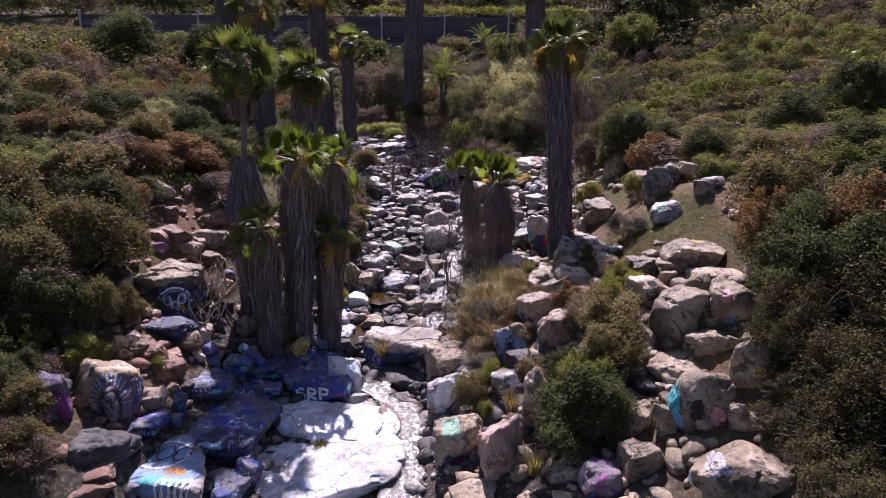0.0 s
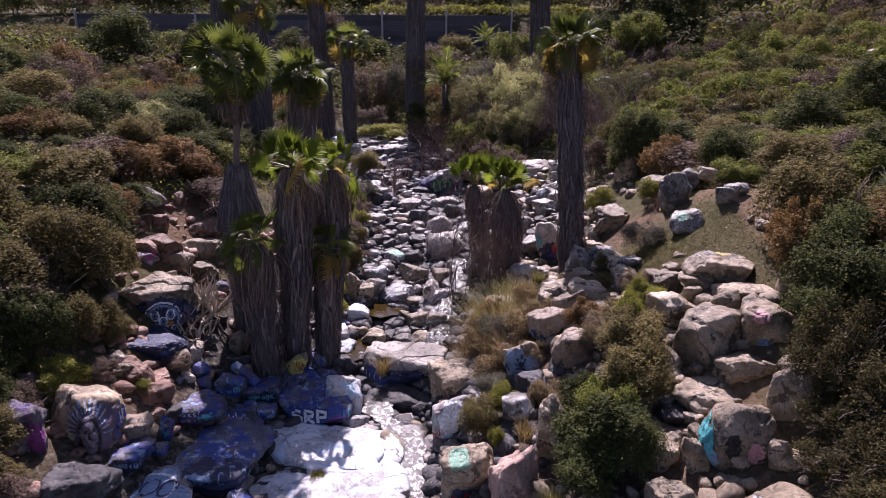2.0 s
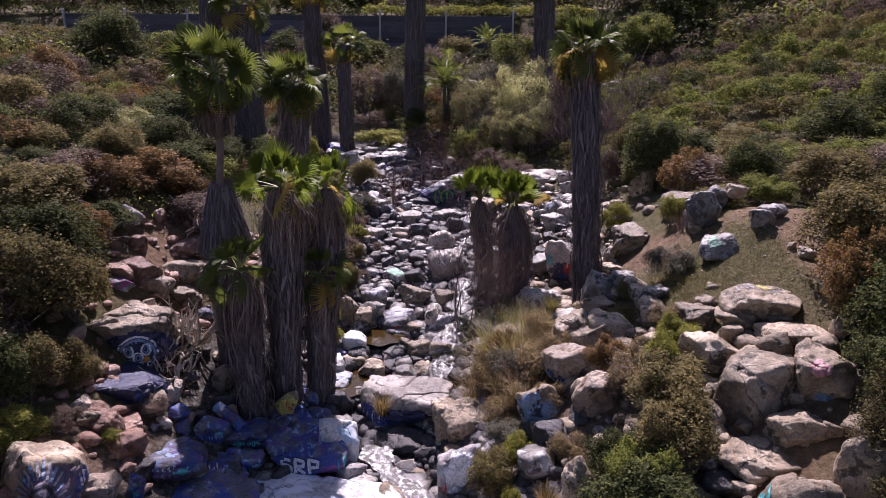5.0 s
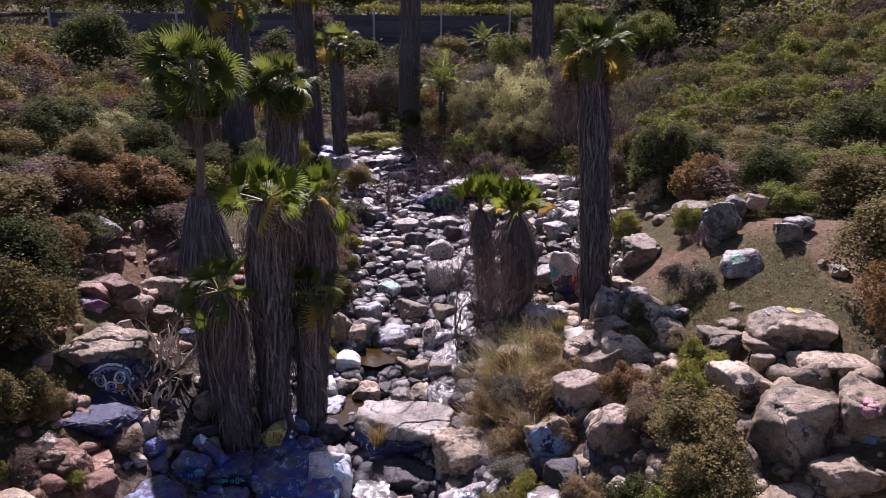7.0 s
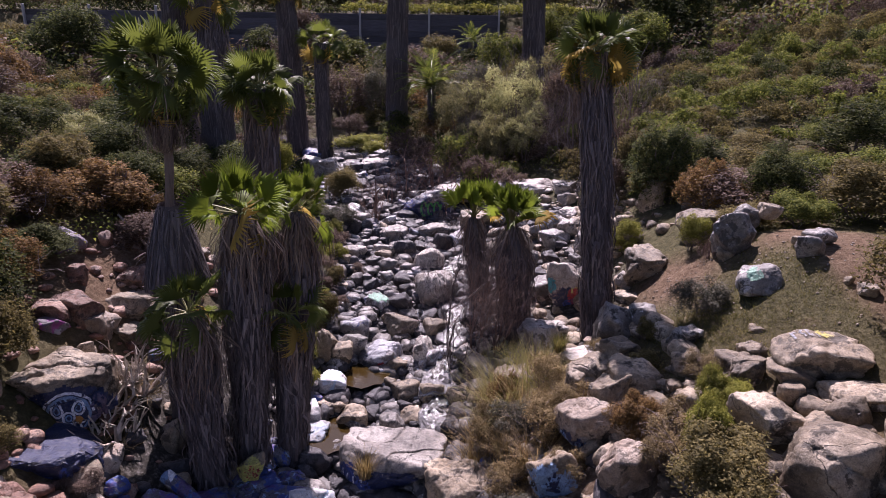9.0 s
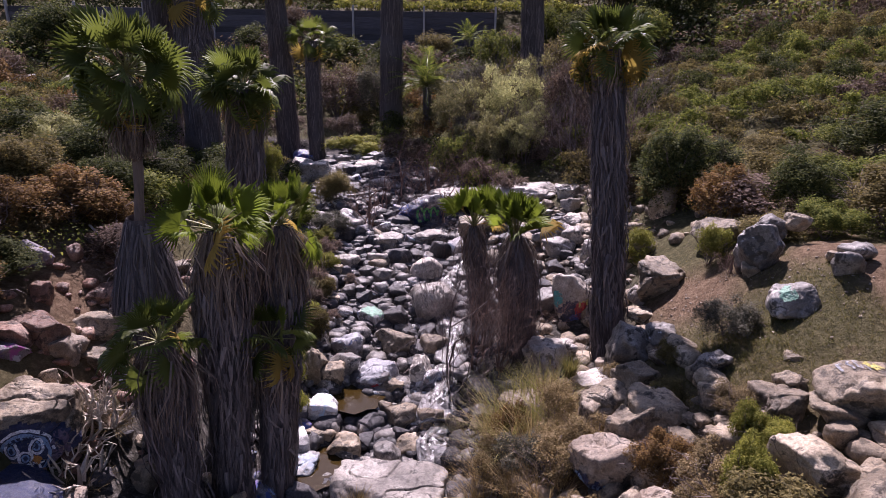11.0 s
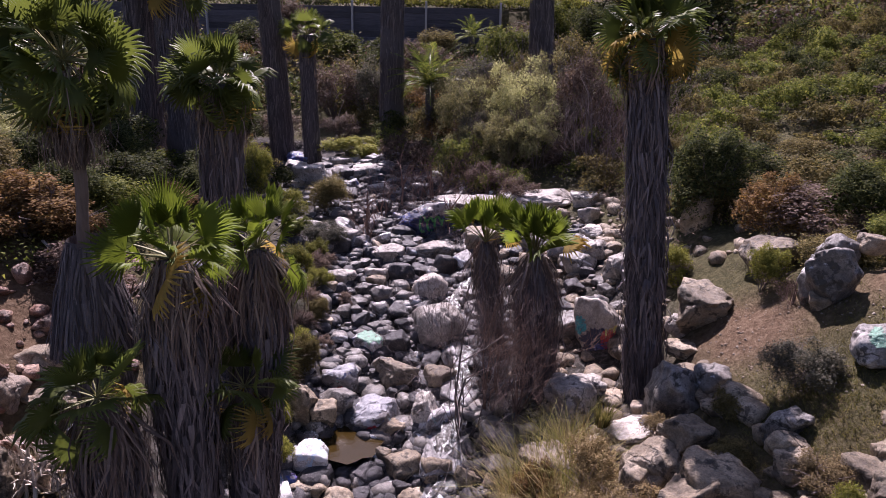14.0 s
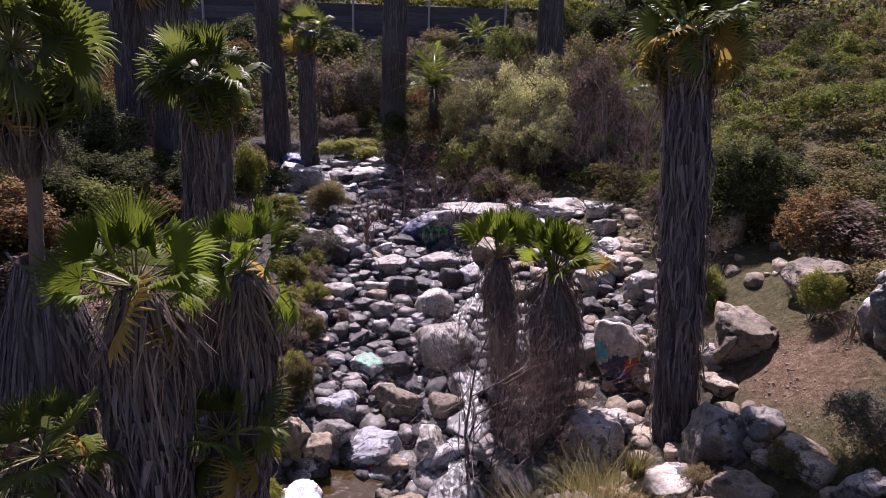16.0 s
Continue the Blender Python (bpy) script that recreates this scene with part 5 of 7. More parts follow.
# willows and trees upstream
for kind, x, y, w, h, v in (
    ("olive", 6.8, 47.5, 4.0, 5.0, 1), ("brown", 6.0, 42.0, 3.4, 4.4, 0),
    ("lime", -6.2, 47.2, 3.6, 1.2, 0), ("brown", 1.6, 40.2, 2.6, 1.4, 1), ("brown", 5.4, 40.6, 2.4, 1.8, 1), ("olive", 8.2, 34.2, 2.4, 2.2, 1), ("brown", 6.9, 32.4, 2.0, 1.8, 0),
    ("brown", 2.8, 37.5, 2.2, 1.4, 1), ("sage", -4.8, 33.0, 1.8, 1.2, 0), ("lime", -8.6, 37.0, 1.7, 2.6, 1), ("lime", -7.0, 36.2, 1.6, 1.2, 0), ("green", -6.2, 34.0, 1.4, 1.0, 1), ("lime", -3.9, 23.4, 0.9, 1.0, 0), ("olive", -3.7, 25.6, 1.0, 1.2, 0), ("olive", -5.4, 37.5, 2.2, 1.6, 1), ("lime", -5.2, 30.5, 1.5, 1.2, 1), ("brown", -4.4, 28.4, 1.3, 1.0, 0), ("sage", -5.6, 55, 4.0, 4.2, 0), ("green", 3.5, 60, 5, 5, 0), ("brown", -9, 56, 5, 4, 1), ("brown", -11.5, 51, 3.4, 1.8, 0), ("brown", -7.6, 51.5, 3.0, 1.6, 1), ("dark", -13.6, 49.5, 3.4, 2.2, 0), ("brown", -12.2, 47, 2.4, 1.2, 1),
    ("dark", 17, 62, 7, 5.5, 0), ("green", 13.5, 58, 5, 4.5, 1), ("dark", 23, 66, 6, 5, 1), ("dark", -34, 63, 7, 5, 0), ("dark", -26, 64, 6, 4.5, 1), ("rust", -29, 46, 5, 3.4, 0),
    ("dark", -20, 60, 5, 4, 1), ("brown", -15, 68, 6, 5, 0), ("green", 7.5, 69, 5, 5, 1), ("dark", 10.5, 64, 5, 4.5, 0), ("brown", -4, 64, 6, 3.5, 1), ("sage", 1.5, 56, 5, 3.5, 1),
    ("dark", 20.5, 34.5, 3.8, 3, 0), ("pale", -14.6, 31, 2.6, 1.7, 0), ("dark", -12.4, 29.3, 3.0, 2.0, 0), ("dark", -11.0, 27.4, 2.6, 1.6, 0), ("olive", -12.8, 26.6, 2.8, 1.8, 1), ("dark", -9.4, 32.8, 2.8, 1.8, 0), ("dark", -12.8, 33.6, 3.2, 2.2, 1), ("dark", -9.8, 36.5, 3.2, 2.0, 0), ("rust", -10.0, 26.0, 1.8, 1.1, 0), ("dark", -15.6, 36.5, 4.0, 2.4, 1), ("dark", -18, 41, 4.5, 2.6, 0), ("dark", -14.5, 44.5, 4.0, 2.2, 1), ("dark", -10.6, 30.6, 2.8, 1.8, 1),
):
    shrub(kind, x, y, w, h, v, 50 * x, group="bushes upstream")

for k, (x, y, w, h, mat) in enumerate(((-0.8, 49.5, 3.0, 4.4, LEAF_WILLOW), (0.6, 47.6, 3.4, 4.6, LEAF_WILLOW), (2.0, 46.2, 3.4, 5.2, LEAF_PALE), (3.4, 44.6, 3.8, 5.4, LEAF_PALE), (5.2, 46.0, 3.4, 5.4, LEAF_WILLOW), (0.4, 45.4, 3.4, 4.4, LEAF_WILLOW), (2.6, 42.4, 2.6, 3.4, LEAF_WILLOW), (4.0, 42.2, 3.0, 3.8, LEAF_PALE), (0.8, 43.0, 2.8, 3.2, LEAF_WILLOW),
                                       (1.4, 44.4, 2.6, 2.8, LEAF_SAGE), (6.2, 45.6, 2.8, 4.4, LEAF_SAGE), (3.0, 48.6, 3.2, 5.6, LEAF_OLIVE))):
    willow(x, y, w, h, 300 + k, mat, "pale yellow-green loose willow bush" if mat is LEAF_PALE else "loose green willow bush by the stream")

# chaparral of the two slopes
def open_ground(x, y):
    """Where the slopes carry no scrub: the stream, its boulders and the bare mound."""
    left, right = bed_x(y) - x, x - bed_x(y)
    if y > 40:
        return -3.5 < right < 4 or (left > 0 and left < 5 and y < 52)
    if y < 24:
        return (left > 0 and left < 9.5) or (right >= 0 and right < 10.2) or (8 < x < 13.5 and 17 < y < 25)
    return (left > 0 and left < 7.4) or (right >= 0 and right < (10.4 if y < 29 else 8.6))


rng = np.random.default_rng(77)
spots, MASS = [], {}
tries = 0
while len(spots) < 820 and tries < 40000:
    tries += 1
    y = 14 + 54 * rng.random() ** 0.85
    x = rng.uniform(-0.62, 0.66) * (y + 14)
    w = rng.uniform(1.8, 3.8) * (0.85 + y / 120)
    if y > 36:
        w *= 0.72 if x > 0 else 0.85
    if open_ground(x, y) or any((x - a) ** 2 + (y - b) ** 2 < ((0.27 if y > 36 else 0.33) * (w + c)) ** 2 for a, b, c in spots):
        continue
    spots.append((x, y, w))
    dry = noise.noise((x * 0.11, y * 0.11, 3.0))
    dry += 0.35 * min(1, max(0, (y - 46) / 14)) * (x > 12)
    if x > 0:
        kinds = ["green", "dark", "olive", "green", "olive", "green", "green"] if dry < 0.12 else ["brown", "green", "olive", "brown"]
    else:
        kinds = ["olive", "dark", "dark", "rust", "brown", "green"] if dry < 0.1 else ["brown", "olive", "dark", "rust"]
    kind = kinds[int(rng.integers(len(kinds)))]
    h = w * rng.uniform(0.38, 0.6)
    if y > 36:
        h *= 1.2
        z = float(ground_z(x, y)) - 0.06
        MASS.setdefault(kind, []).extend((x + c[0], y + c[1], z + c[2], *c[3:]) for c in clumps(rng, w, h, 12))
        continue
    shrub(kind, x, y, w, h, int(rng.integers(2)), rng.uniform(0, 360), group="chaparral of the slopes", far=y > 26 or abs(x) > 16)
for kind, blobs in MASS.items():
    tagged(new("chaparral", mesh_of("chaparral", *leaf_cloud(rng, blobs, len(blobs) * 120, 0.05), SHRUB_KINDS[kind][0])), "mixed chaparral covering the upper slopes", "chaparral", kind="stuff")


def undergrowth():
    """Low herbs and dry scrub between the shrubs."""
    rng = np.random.default_rng(9)
    for mat, count, size in ((LEAF_OLIVE, 900, 0.04), (LEAF_BROWN, 950, 0.036), (LEAF_SAGE, 300, 0.036), (LEAF_GREEN, 800, 0.04)):
        blobs = []
        while len(blobs) < count:
            y = 12 + 60 * rng.random() ** 0.9
            x = rng.uniform(-0.68, 0.7) * (y + 12)
            if open_ground(x, y):
                continue
            w = rng.uniform(0.5, 1.4)
            blobs.append((x, y, float(ground_z(x, y)) + 0.1, w, w, rng.uniform(0.25, 0.6)))
        tagged(new("undergrowth", mesh_of("undergrowth", *leaf_cloud(rng, blobs, count * 120, size), mat)), "low dry herbs between the shrubs", "undergrowth", kind="stuff")


undergrowth()


def far_scrub():
    """The scrub of the far slopes, past counting."""
    rng = np.random.default_rng(5)
    for mat, count in ((LEAF_OLIVE, 560), (LEAF_GREEN, 300), (LEAF_DARK, 900), (LEAF_BROWN, 420)):
        blobs = []
        while len(blobs) < count:
            y = 58 + 260 * rng.random() ** 2.2
            x = rng.uniform(-0.75, 0.75) * (y + 20)
            w = rng.uniform(1.2, 2.6) * (1 + y / 200)
            if abs(y - 74) < 3 and x < 14:
                continue
            blobs.append((x, y, float(ground_z(x, y)) + 0.25 * w, w, w, 0.55 * w))
        tagged(new("far_scrub", mesh_of("far_scrub", *leaf_cloud(rng, blobs, count * 150, 0.13), mat)), "distant chaparral covering the far slopes", "scrub", kind="stuff")


far_scrub()

# retaining wall below the road
wall = thing("retaining_wall", -15.1, 74.5, 8.0, "dark timber retaining wall with steel posts", "wall", "")
m, n, links, bsdf = nodes_of("dark_timber")
co = world_coord(n)
wood = noise_tex(n, links, co, 2.5, 6, 0.7, (0.4, 1, 6))
links.new(tint_by_object(n, links, ramp_of(n, links, wood.outputs["Fac"], [(0.3, (0.05, 0.046, 0.056)), (0.7, (0.115, 0.103, 0.118))]), 0.6, 1.4), bsdf.inputs["Base Color"])
bsdf.inputs["Roughness"].default_value = 0.9
TIMBER = m
m, n, links, bsdf = nodes_of("weathered_steel")
bsdf.inputs["Base Color"].default_value, bsdf.inputs["Roughness"].default_value = (0.36, 0.33, 0.33, 1), 0.7
STEEL = m


def box_mesh(name, x, y, z, material, bevel=0.03):
    bm = bmesh.new()
    bmesh.ops.create_cube(bm, size=1, matrix=Matrix.Diagonal((x, y, z, 1)))
    bmesh.ops.bevel(bm, geom=bm.edges[:], offset=bevel, segments=1, affect="EDGES")
    me = bpy.data.meshes.new(name)
    bm.to_mesh(me)
    bm.free()
    me.materials.append(material)
    return me


board, post = box_mesh("board", 6.9, 0.14, 0.545, TIMBER, 0.015), box_mesh("post", 0.2, 0.3, 5.0, STEEL)
for bay in range(8):
    ob = part("post", post, wall)
    ob.location = (-30.7 + 7 * bay, -0.15, 2.25)
    for row in range(8 if bay < 7 else 0):
        ob = part("board", board, wall)
        ob.location = (-27.2 + 7 * bay, 0.02 * ((row * 7 + bay) % 3), 0.1 + 0.55 * row)

# bushes at the wall's foot and on its ends
for k in range(15):
    x, y = -50 + 4.3 * k, 70.5 + 1.3 * math.sin(1.9 * k)
    shrub(("dark", "olive", "dark", "brown", "green")[k % 5], x, y, 5.5 + math.sin(5 * k), 2.4 + 1.2 * math.sin(3.1 * k), k % 2, 47 * k, group="bushes at the wall", far=True)
# scrub on the road bank over the wall
for k in range(34):
    x, y = -62 + 2.6 * k, 83 + 3.5 * math.sin(2.3 * k)
    shrub(("dark", "brown", "dark", "olive")[k % 4], x, y, 7.0, 3.4, k % 2, 60 * k, group="scrub over the wall", far=True)

# fence posts of the right slope
post_mesh = box_mesh("fence_post", 0.1, 0.1, 1.7, STEEL, 0.015)
for k in range(6):
    x, y = 19.5 + 2.6 * k, 60.0 - 0.4 * k
    ob = new("fence_post", post_mesh)
    ob.matrix_basis = pose(x, y, float(ground_z(x, y)) + 0.7, 3 * math.sin(k), 4 * math.cos(2 * k), 0)
    tagged(ob, "thin weathered fence post on the slope", "fence post", "fence posts of the slope")

# rocks of the slopes
GROUP = "rocks of the far slopes"
for kind, x, y, w, h in (("granitel", 12.8, 49.3, 1.4, 1.1), ("granitel", 14.6, 50.5, 1.0, 0.7), ("granite", 25.5, 44.5, 1.9, 1.2), ("granite", 24.0, 43.0, 1.6, 0.6), ("granite", 28.0, 42.5, 1.5, 1.0), ("tan", 17.0, 40.0, 1.6, 0.5),
                         ("granitel", -31.2, 54.3, 1.5, 1.1), ("granitel", -29.6, 54.0, 1.1, 0.8), ("granitel", -28.6, 53.2, 1.3, 0.8), ("granitel", -33.0, 55.0, 1.3, 0.9), ("granitel", -26.9, 52.4, 1.0, 0.7), ("granite", -25.4, 51.0, 1.2, 0.9),
                         ("granitel", -12.4, 33.6, 1.6, 0.8), ("granitel", -10.4, 34.8, 1.3, 0.7), ("granitel", -15.5, 35.0, 1.4, 0.8), ("tan", -13.9, 20.4, 1.8, 0.5)):
    boulder(kind, x, y, float(ground_z(x, y)) + 0.25 * h, w, w * 0.85, h, 3)

# ---- spray paint on the boulders ----
from mathutils.bvhtree import BVHTree

PAINTS = {}
for tone, colour in (("white", (0.75, 0.76, 0.80)), ("turquoise", (0.06, 0.42, 0.46)), ("pink", (0.52, 0.26, 0.28)), ("red", (0.38, 0.025, 0.03)), ("yellow", (0.52, 0.45, 0.12)),
                     ("blue", (0.03, 0.06, 0.25)), ("sky", (0.20, 0.31, 0.47)), ("purple", (0.10, 0.065, 0.16)), ("dusk", (0.12, 0.085, 0.13)), ("magenta", (0.26, 0.05, 0.22)), ("lilac", (0.20, 0.165, 0.20)), ("green", (0.03, 0.30, 0.07)),
                     ("black", (0.012, 0.012, 0.016)), ("mint", (0.19, 0.37, 0.27)), ("grey", (0.34, 0.34, 0.37)), ("navy", (0.012, 0.02, 0.07)), ("orange", (0.50, 0.20, 0.03))):
    PAINTS[tone] = paint_material("spray_paint_" + tone, colour)


class Wall:
    """The painted side of a boulder, met by rays that run against its facing."""

    def __init__(self, ob, facing=None):
        me = ob.data
        if facing is None:
            facing = (min(0.6, max(-0.45, 0.07 * (1.0 - ob.location.x))), -0.86, 0.28)
        self.ob, self.tree = ob, BVHTree.FromPolygons([v.co.copy() for v in me.vertices], [tuple(p.vertices) for p in me.polygons])
        self.away = Vector(facing).normalized()
        self.right = Vector((0, 0, 1)).cross(self.away).normalized()
        self.up = self.away.cross(self.right)
        pts = [(v.co.dot(self.right), v.co.dot(self.up)) for v in me.vertices]
        self.half = (max(abs(p[0]) for p in pts), max(abs(p[1]) for p in pts))

    def place(self, u, v, proud):
        start = self.right * (u * self.half[0]) + self.up * (v * self.half[1]) + self.away * 6
        hit, normal, _, _ = self.tree.ray_cast(start, -self.away)
        return None if hit is None or normal.dot(self.away) < 0.12 else hit + (normal * 0.5 + self.away * 0.5) * (proud * 0.8 + 0.011 * self.half[0])

    def link(self, name, verts, faces, tone, label=""):
        if faces:
            me = bpy.data.meshes.new(name)
            me.from_pydata(verts, [], faces)
            me.materials.append(PAINTS[tone])
            part(name, me, self.ob, label)

    def patch(self, tone, u, v, ru, rv, seed=0, proud=0.014, grid=34, ragged=0.35):
        """An uneven sprayed patch."""
        spot, verts, faces = {}, [], []
        for i in range(grid + 1):
            for j in range(grid + 1):
                a, b = 2 * i / grid - 1, 2 * j / grid - 1
                p = self.place(u + a * ru * 1.3, v + b * rv * 1.3, proud)
                if p is not None and a * a * 1.69 + b * b * 1.69 < 1 + ragged * (2 * noise.noise((3 * a + seed, 3 * b, seed * 0.7)) + 1.1 * noise.noise((9 * a + seed, 9 * b, seed * 0.3))):
                    spot[i, j] = len(verts)
                    verts.append(p)
        for i, j in spot:
            quad = [(i, j), (i + 1, j), (i + 1, j + 1), (i, j + 1)]
            if all(q in spot for q in quad):
                ids = [spot[q] for q in quad]
                if max((verts[ids[k]] - verts[ids[k - 2]]).length for k in range(4)) < 0.35 * (self.half[0] + self.half[1]):
                    faces.append(ids)
        near, left, best = {}, set(range(len(faces))), []
        for k, face in enumerate(faces):
            for q in face:
                near.setdefault(q, []).append(k)
        while left:
            todo, piece = [left.pop()], []
            while todo:
                k = todo.pop()
                piece.append(faces[k])
                for m in {m for q in faces[k] for m in near[q]} & left:
                    left.discard(m)
                    todo.append(m)
            best = max(best, piece, key=len)
        used = sorted({q for face in best for q in face})
        at = {q: k for k, q in enumerate(used)}
        self.link("paint_patch", [verts[q] for q in used], [[at[q] for q in face] for face in best], tone, tone + " sprayed paint patch")

    def line(self, tone, points, width=0.05, proud=0.016, name="paint_stroke"):
        """A sprayed line through points (u, v); width in metres."""
        verts, faces = [], []
        fine = []
        for (a, b), (c, d) in zip(points, points[1:]):
            k = max(2, int(math.hypot((c - a) * self.half[0], (d - b) * self.half[1]) / 0.06))
            fine += [(a + (c - a) * t / k, b + (d - b) * t / k) for t in range(k)]
        fine.append(points[-1])
        last = None
        for k, (a, b) in enumerate(fine):
            (p, q), (r, s) = fine[max(0, k - 1)], fine[min(len(fine) - 1, k + 1)]
            way = Vector(((r - p) * self.half[0], (s - q) * self.half[1]))
            way = way.normalized() if way.length > 1e-6 else Vector((1, 0))
            off = (-way.y * width / 2 / self.half[0], way.x * width / 2 / self.half[1])
            left, right = self.place(a + off[0], b + off[1], proud), self.place(a - off[0], b - off[1], proud)
            if left is None or right is None:
                last = None
                continue
            verts += [left, right]
            now = len(verts) - 2
            if last is not None and (verts[last] - left).length < 0.3:
                faces.append((last, last + 1, now + 1, now))
            last = now
        runs = []
        for face in faces:
            if runs and runs[-1][-1][2] == face[1]:
                runs[-1].append(face)
            else:
                runs.append([face])
        best = max(runs, key=len) if runs else []
        used = sorted({q for face in best for q in face})
        at = {q: k for k, q in enumerate(used)}
        self.link(name, [verts[q] for q in used], [[at[q] for q in face] for face in best], tone)


def ring(u, v, ru, rv, start=0, end=360, count=20):
    return [(u + ru * math.cos(radians(start + (end - start) * k / count)), v + rv * math.sin(radians(start + (end - start) * k / count))) for k in range(count + 1)]


def scribble(w, tone, u, v, ru, rv, seed, lines=4, width=0.035):
    """Tags too worn to read: a row of short bars, hooks and loops of uneven height."""
    rng = random.Random(seed)
    for k in range(lines):
        x, cell = u - ru + 2 * ru * (k + 0.5) / lines, ru / lines * 0.8
        tall, y = rv * rng.uniform(0.45, 0.8), v + rv * rng.uniform(-0.2, 0.2)
        form = rng.randrange(4)
        if form == 0:
            w.line(tone, [(x - cell * 0.6, y - tall), (x - cell * 0.5, y + tall), (x + cell * 0.6, y + tall * 0.8)], width)
        elif form == 1:
            w.line(tone, ring(x, y, cell * 0.7, tall, rng.uniform(20, 120), rng.uniform(300, 420), 14), width)
        elif form == 2:
            w.line(tone, ring(x, y + tall * 0.45, cell * 0.6, tall * 0.5, 60, 270, 8) + ring(x, y - tall * 0.5, cell * 0.6, tall * 0.5, 90, -120, 8), width)
        else:
            w.line(tone, [(x, y - tall), (x + cell * 0.1, y + tall)], width)
            w.line(tone, [(x - cell * 0.6, y + tall * 0.2), (x + cell * 0.6, y + tall * 0.3)], width)


w = Wall(PAINTED["turq"][0])
w.patch("turquoise", -0.72, -0.15, 0.24, 0.72, 3)
w.patch("sky", -0.5, -0.55, 0.25, 0.32, 8, 0.012)
w.patch("pink", 0.55, -0.05, 0.24, 0.24, 5)
w.patch("black", 0.02, 0.0, 0.2, 0.3, 7)

w = Wall(PAINTED["face"][0])
# Dull purple ground for the rays; its tone also holds the front's shade.
w.patch("dusk", 0.0, -0.1, 0.72, 0.62, 2, 0.008)
for k in range(15):
    a = radians(-10 + 200 * k / 14)
    w.line("grey" if k % 2 else "sky", [(-0.12 + 0.30 * math.cos(a), -0.1 + 0.42 * math.sin(a)), (-0.12 + 0.52 * math.cos(a), -0.1 + 0.72 * math.sin(a))], 0.05)
w.patch("lilac", -0.12, -0.2, 0.2, 0.4, 4, 0.012, ragged=0.05)
w.line("black", ring(-0.12, -0.2, 0.22, 0.44), 0.065, 0.02)
for x in (-0.2, -0.04):
    w.line("black", [(x - 0.05, -0.05), (x + 0.05, -0.05)], 0.08, 0.02)
w.line("black", [(-0.12, -0.08), (-0.12, -0.3)], 0.05, 0.02)
w.line("black", [(-0.18, -0.42), (-0.06, -0.42)], 0.06, 0.02)
w.patch("yellow", -0.62, -0.28, 0.14, 0.24, 6, 0.012)
w.patch("blue", 0.66, -0.3, 0.18, 0.6, 9, 0.012)
scribble(w, "white", 0.7, -0.05, 0.12, 0.4, 4, 3)

for ob in PAINTED["mag"]:
    w = Wall(ob)
    w.patch("magenta", 0.5, -0.2, 0.34, 0.6, 1)
    w.patch("purple", 0.55, -0.6, 0.3, 0.3, 2, 0.012)
    scribble(w, "sky", -0.2, -0.4, 0.3, 0.15, 2, 3)

w = Wall(PAINTED["skullrock"][0], (0.45, -0.9, 0.05))
w.patch("navy", 0.1, -0.2, 0.8, 0.7, 3, 0.010, ragged=0.15)
w.patch("blue", -0.55, -0.3, 0.3, 0.4, 6, 0.012)
w.patch("dusk", 0.6, -0.3, 0.2, 0.4, 8, 0.012)
for r in (1.0, 0.84):
    w.line("sky" if r < 1 else "white", ring(0.12, -0.22, 0.40 * r, 0.56 * r), 0.06, 0.02)
for k in range(3):
    w.line("white", ring(0.12 + 0.17 * (k - 1), -0.08 - 0.2 * (k % 2), 0.09, 0.15), 0.05, 0.02)
    w.line("sky", ring(0.12 + 0.17 * (k - 1), -0.08 - 0.2 * (k % 2), 0.045, 0.075), 0.035, 0.02)
for k in range(5):
    w.line("white", [(-0.05 + 0.085 * k, -0.46), (-0.03 + 0.08 * k, -0.66)], 0.04, 0.02)
for k in range(9):
    a = radians(20 + 140 * k / 8)
    w.line("sky", [(0.12 + 0.24 * math.cos(a), -0.2 + 0.36 * math.sin(a)), (0.12 + 0.31 * math.cos(a), -0.2 + 0.46 * math.sin(a))], 0.04, 0.02)
w.line("white", [(-0.12, -0.43), (0.36, -0.43)], 0.04, 0.02)
w.patch("orange", 0.27, -0.36, 0.07, 0.1, 2, 0.016)

w = Wall(PAINTED["skull"][0], (0, -0.6, 0.8))
w.patch("sky", 0.0, 0.1, 0.9, 0.8, 3, 0.010)
w.line("white", ring(-0.1, 0.35, 0.42, 0.4), 0.06)
for k in range(3):
    w.line("navy", ring(-0.4 + 0.3 * k, 0.4, 0.13, 0.2), 0.05)
w.patch("turquoise", 0.2, -0.35, 0.5, 0.12, 5, 0.012)
w.patch("orange", 0.35, -0.1, 0.22, 0.12, 7, 0.012)
for k in range(5):
    w.line("white", ring(0.25 + 0.12 * k, -0.5, 0.06, 0.2), 0.06)

w = Wall(PAINTED["srt"][0])
w.patch("blue", 0.0, -0.1, 0.75, 0.6, 3, 0.012)
w.patch("magenta", 0.45, -0.35, 0.3, 0.35, 5, 0.01)
letters = [[(0.16, 0.3), (0.0, 0.36), (0.0, 0.2), (0.16, 0.1), (0.16, -0.06), (0.0, -0.02)], [(0, -0.06), (0, 0.36), (0.15, 0.3), (0.13, 0.16), (0.0, 0.14), (0.16, -0.06)], [(0, -0.06), (0, 0.36), (0.16, 0.3), (0.14, 0.14), (0.0, 0.12)]]
for k, shape in enumerate(letters):
    for tone, wide, proud in (("black", 0.15, 0.014), ("white", 0.085, 0.022)):
        w.line(tone, [(-0.42 + 0.24 * k + a, -0.22 + b * 1.1) for a, b in shape], wide, proud, "painted_letter")
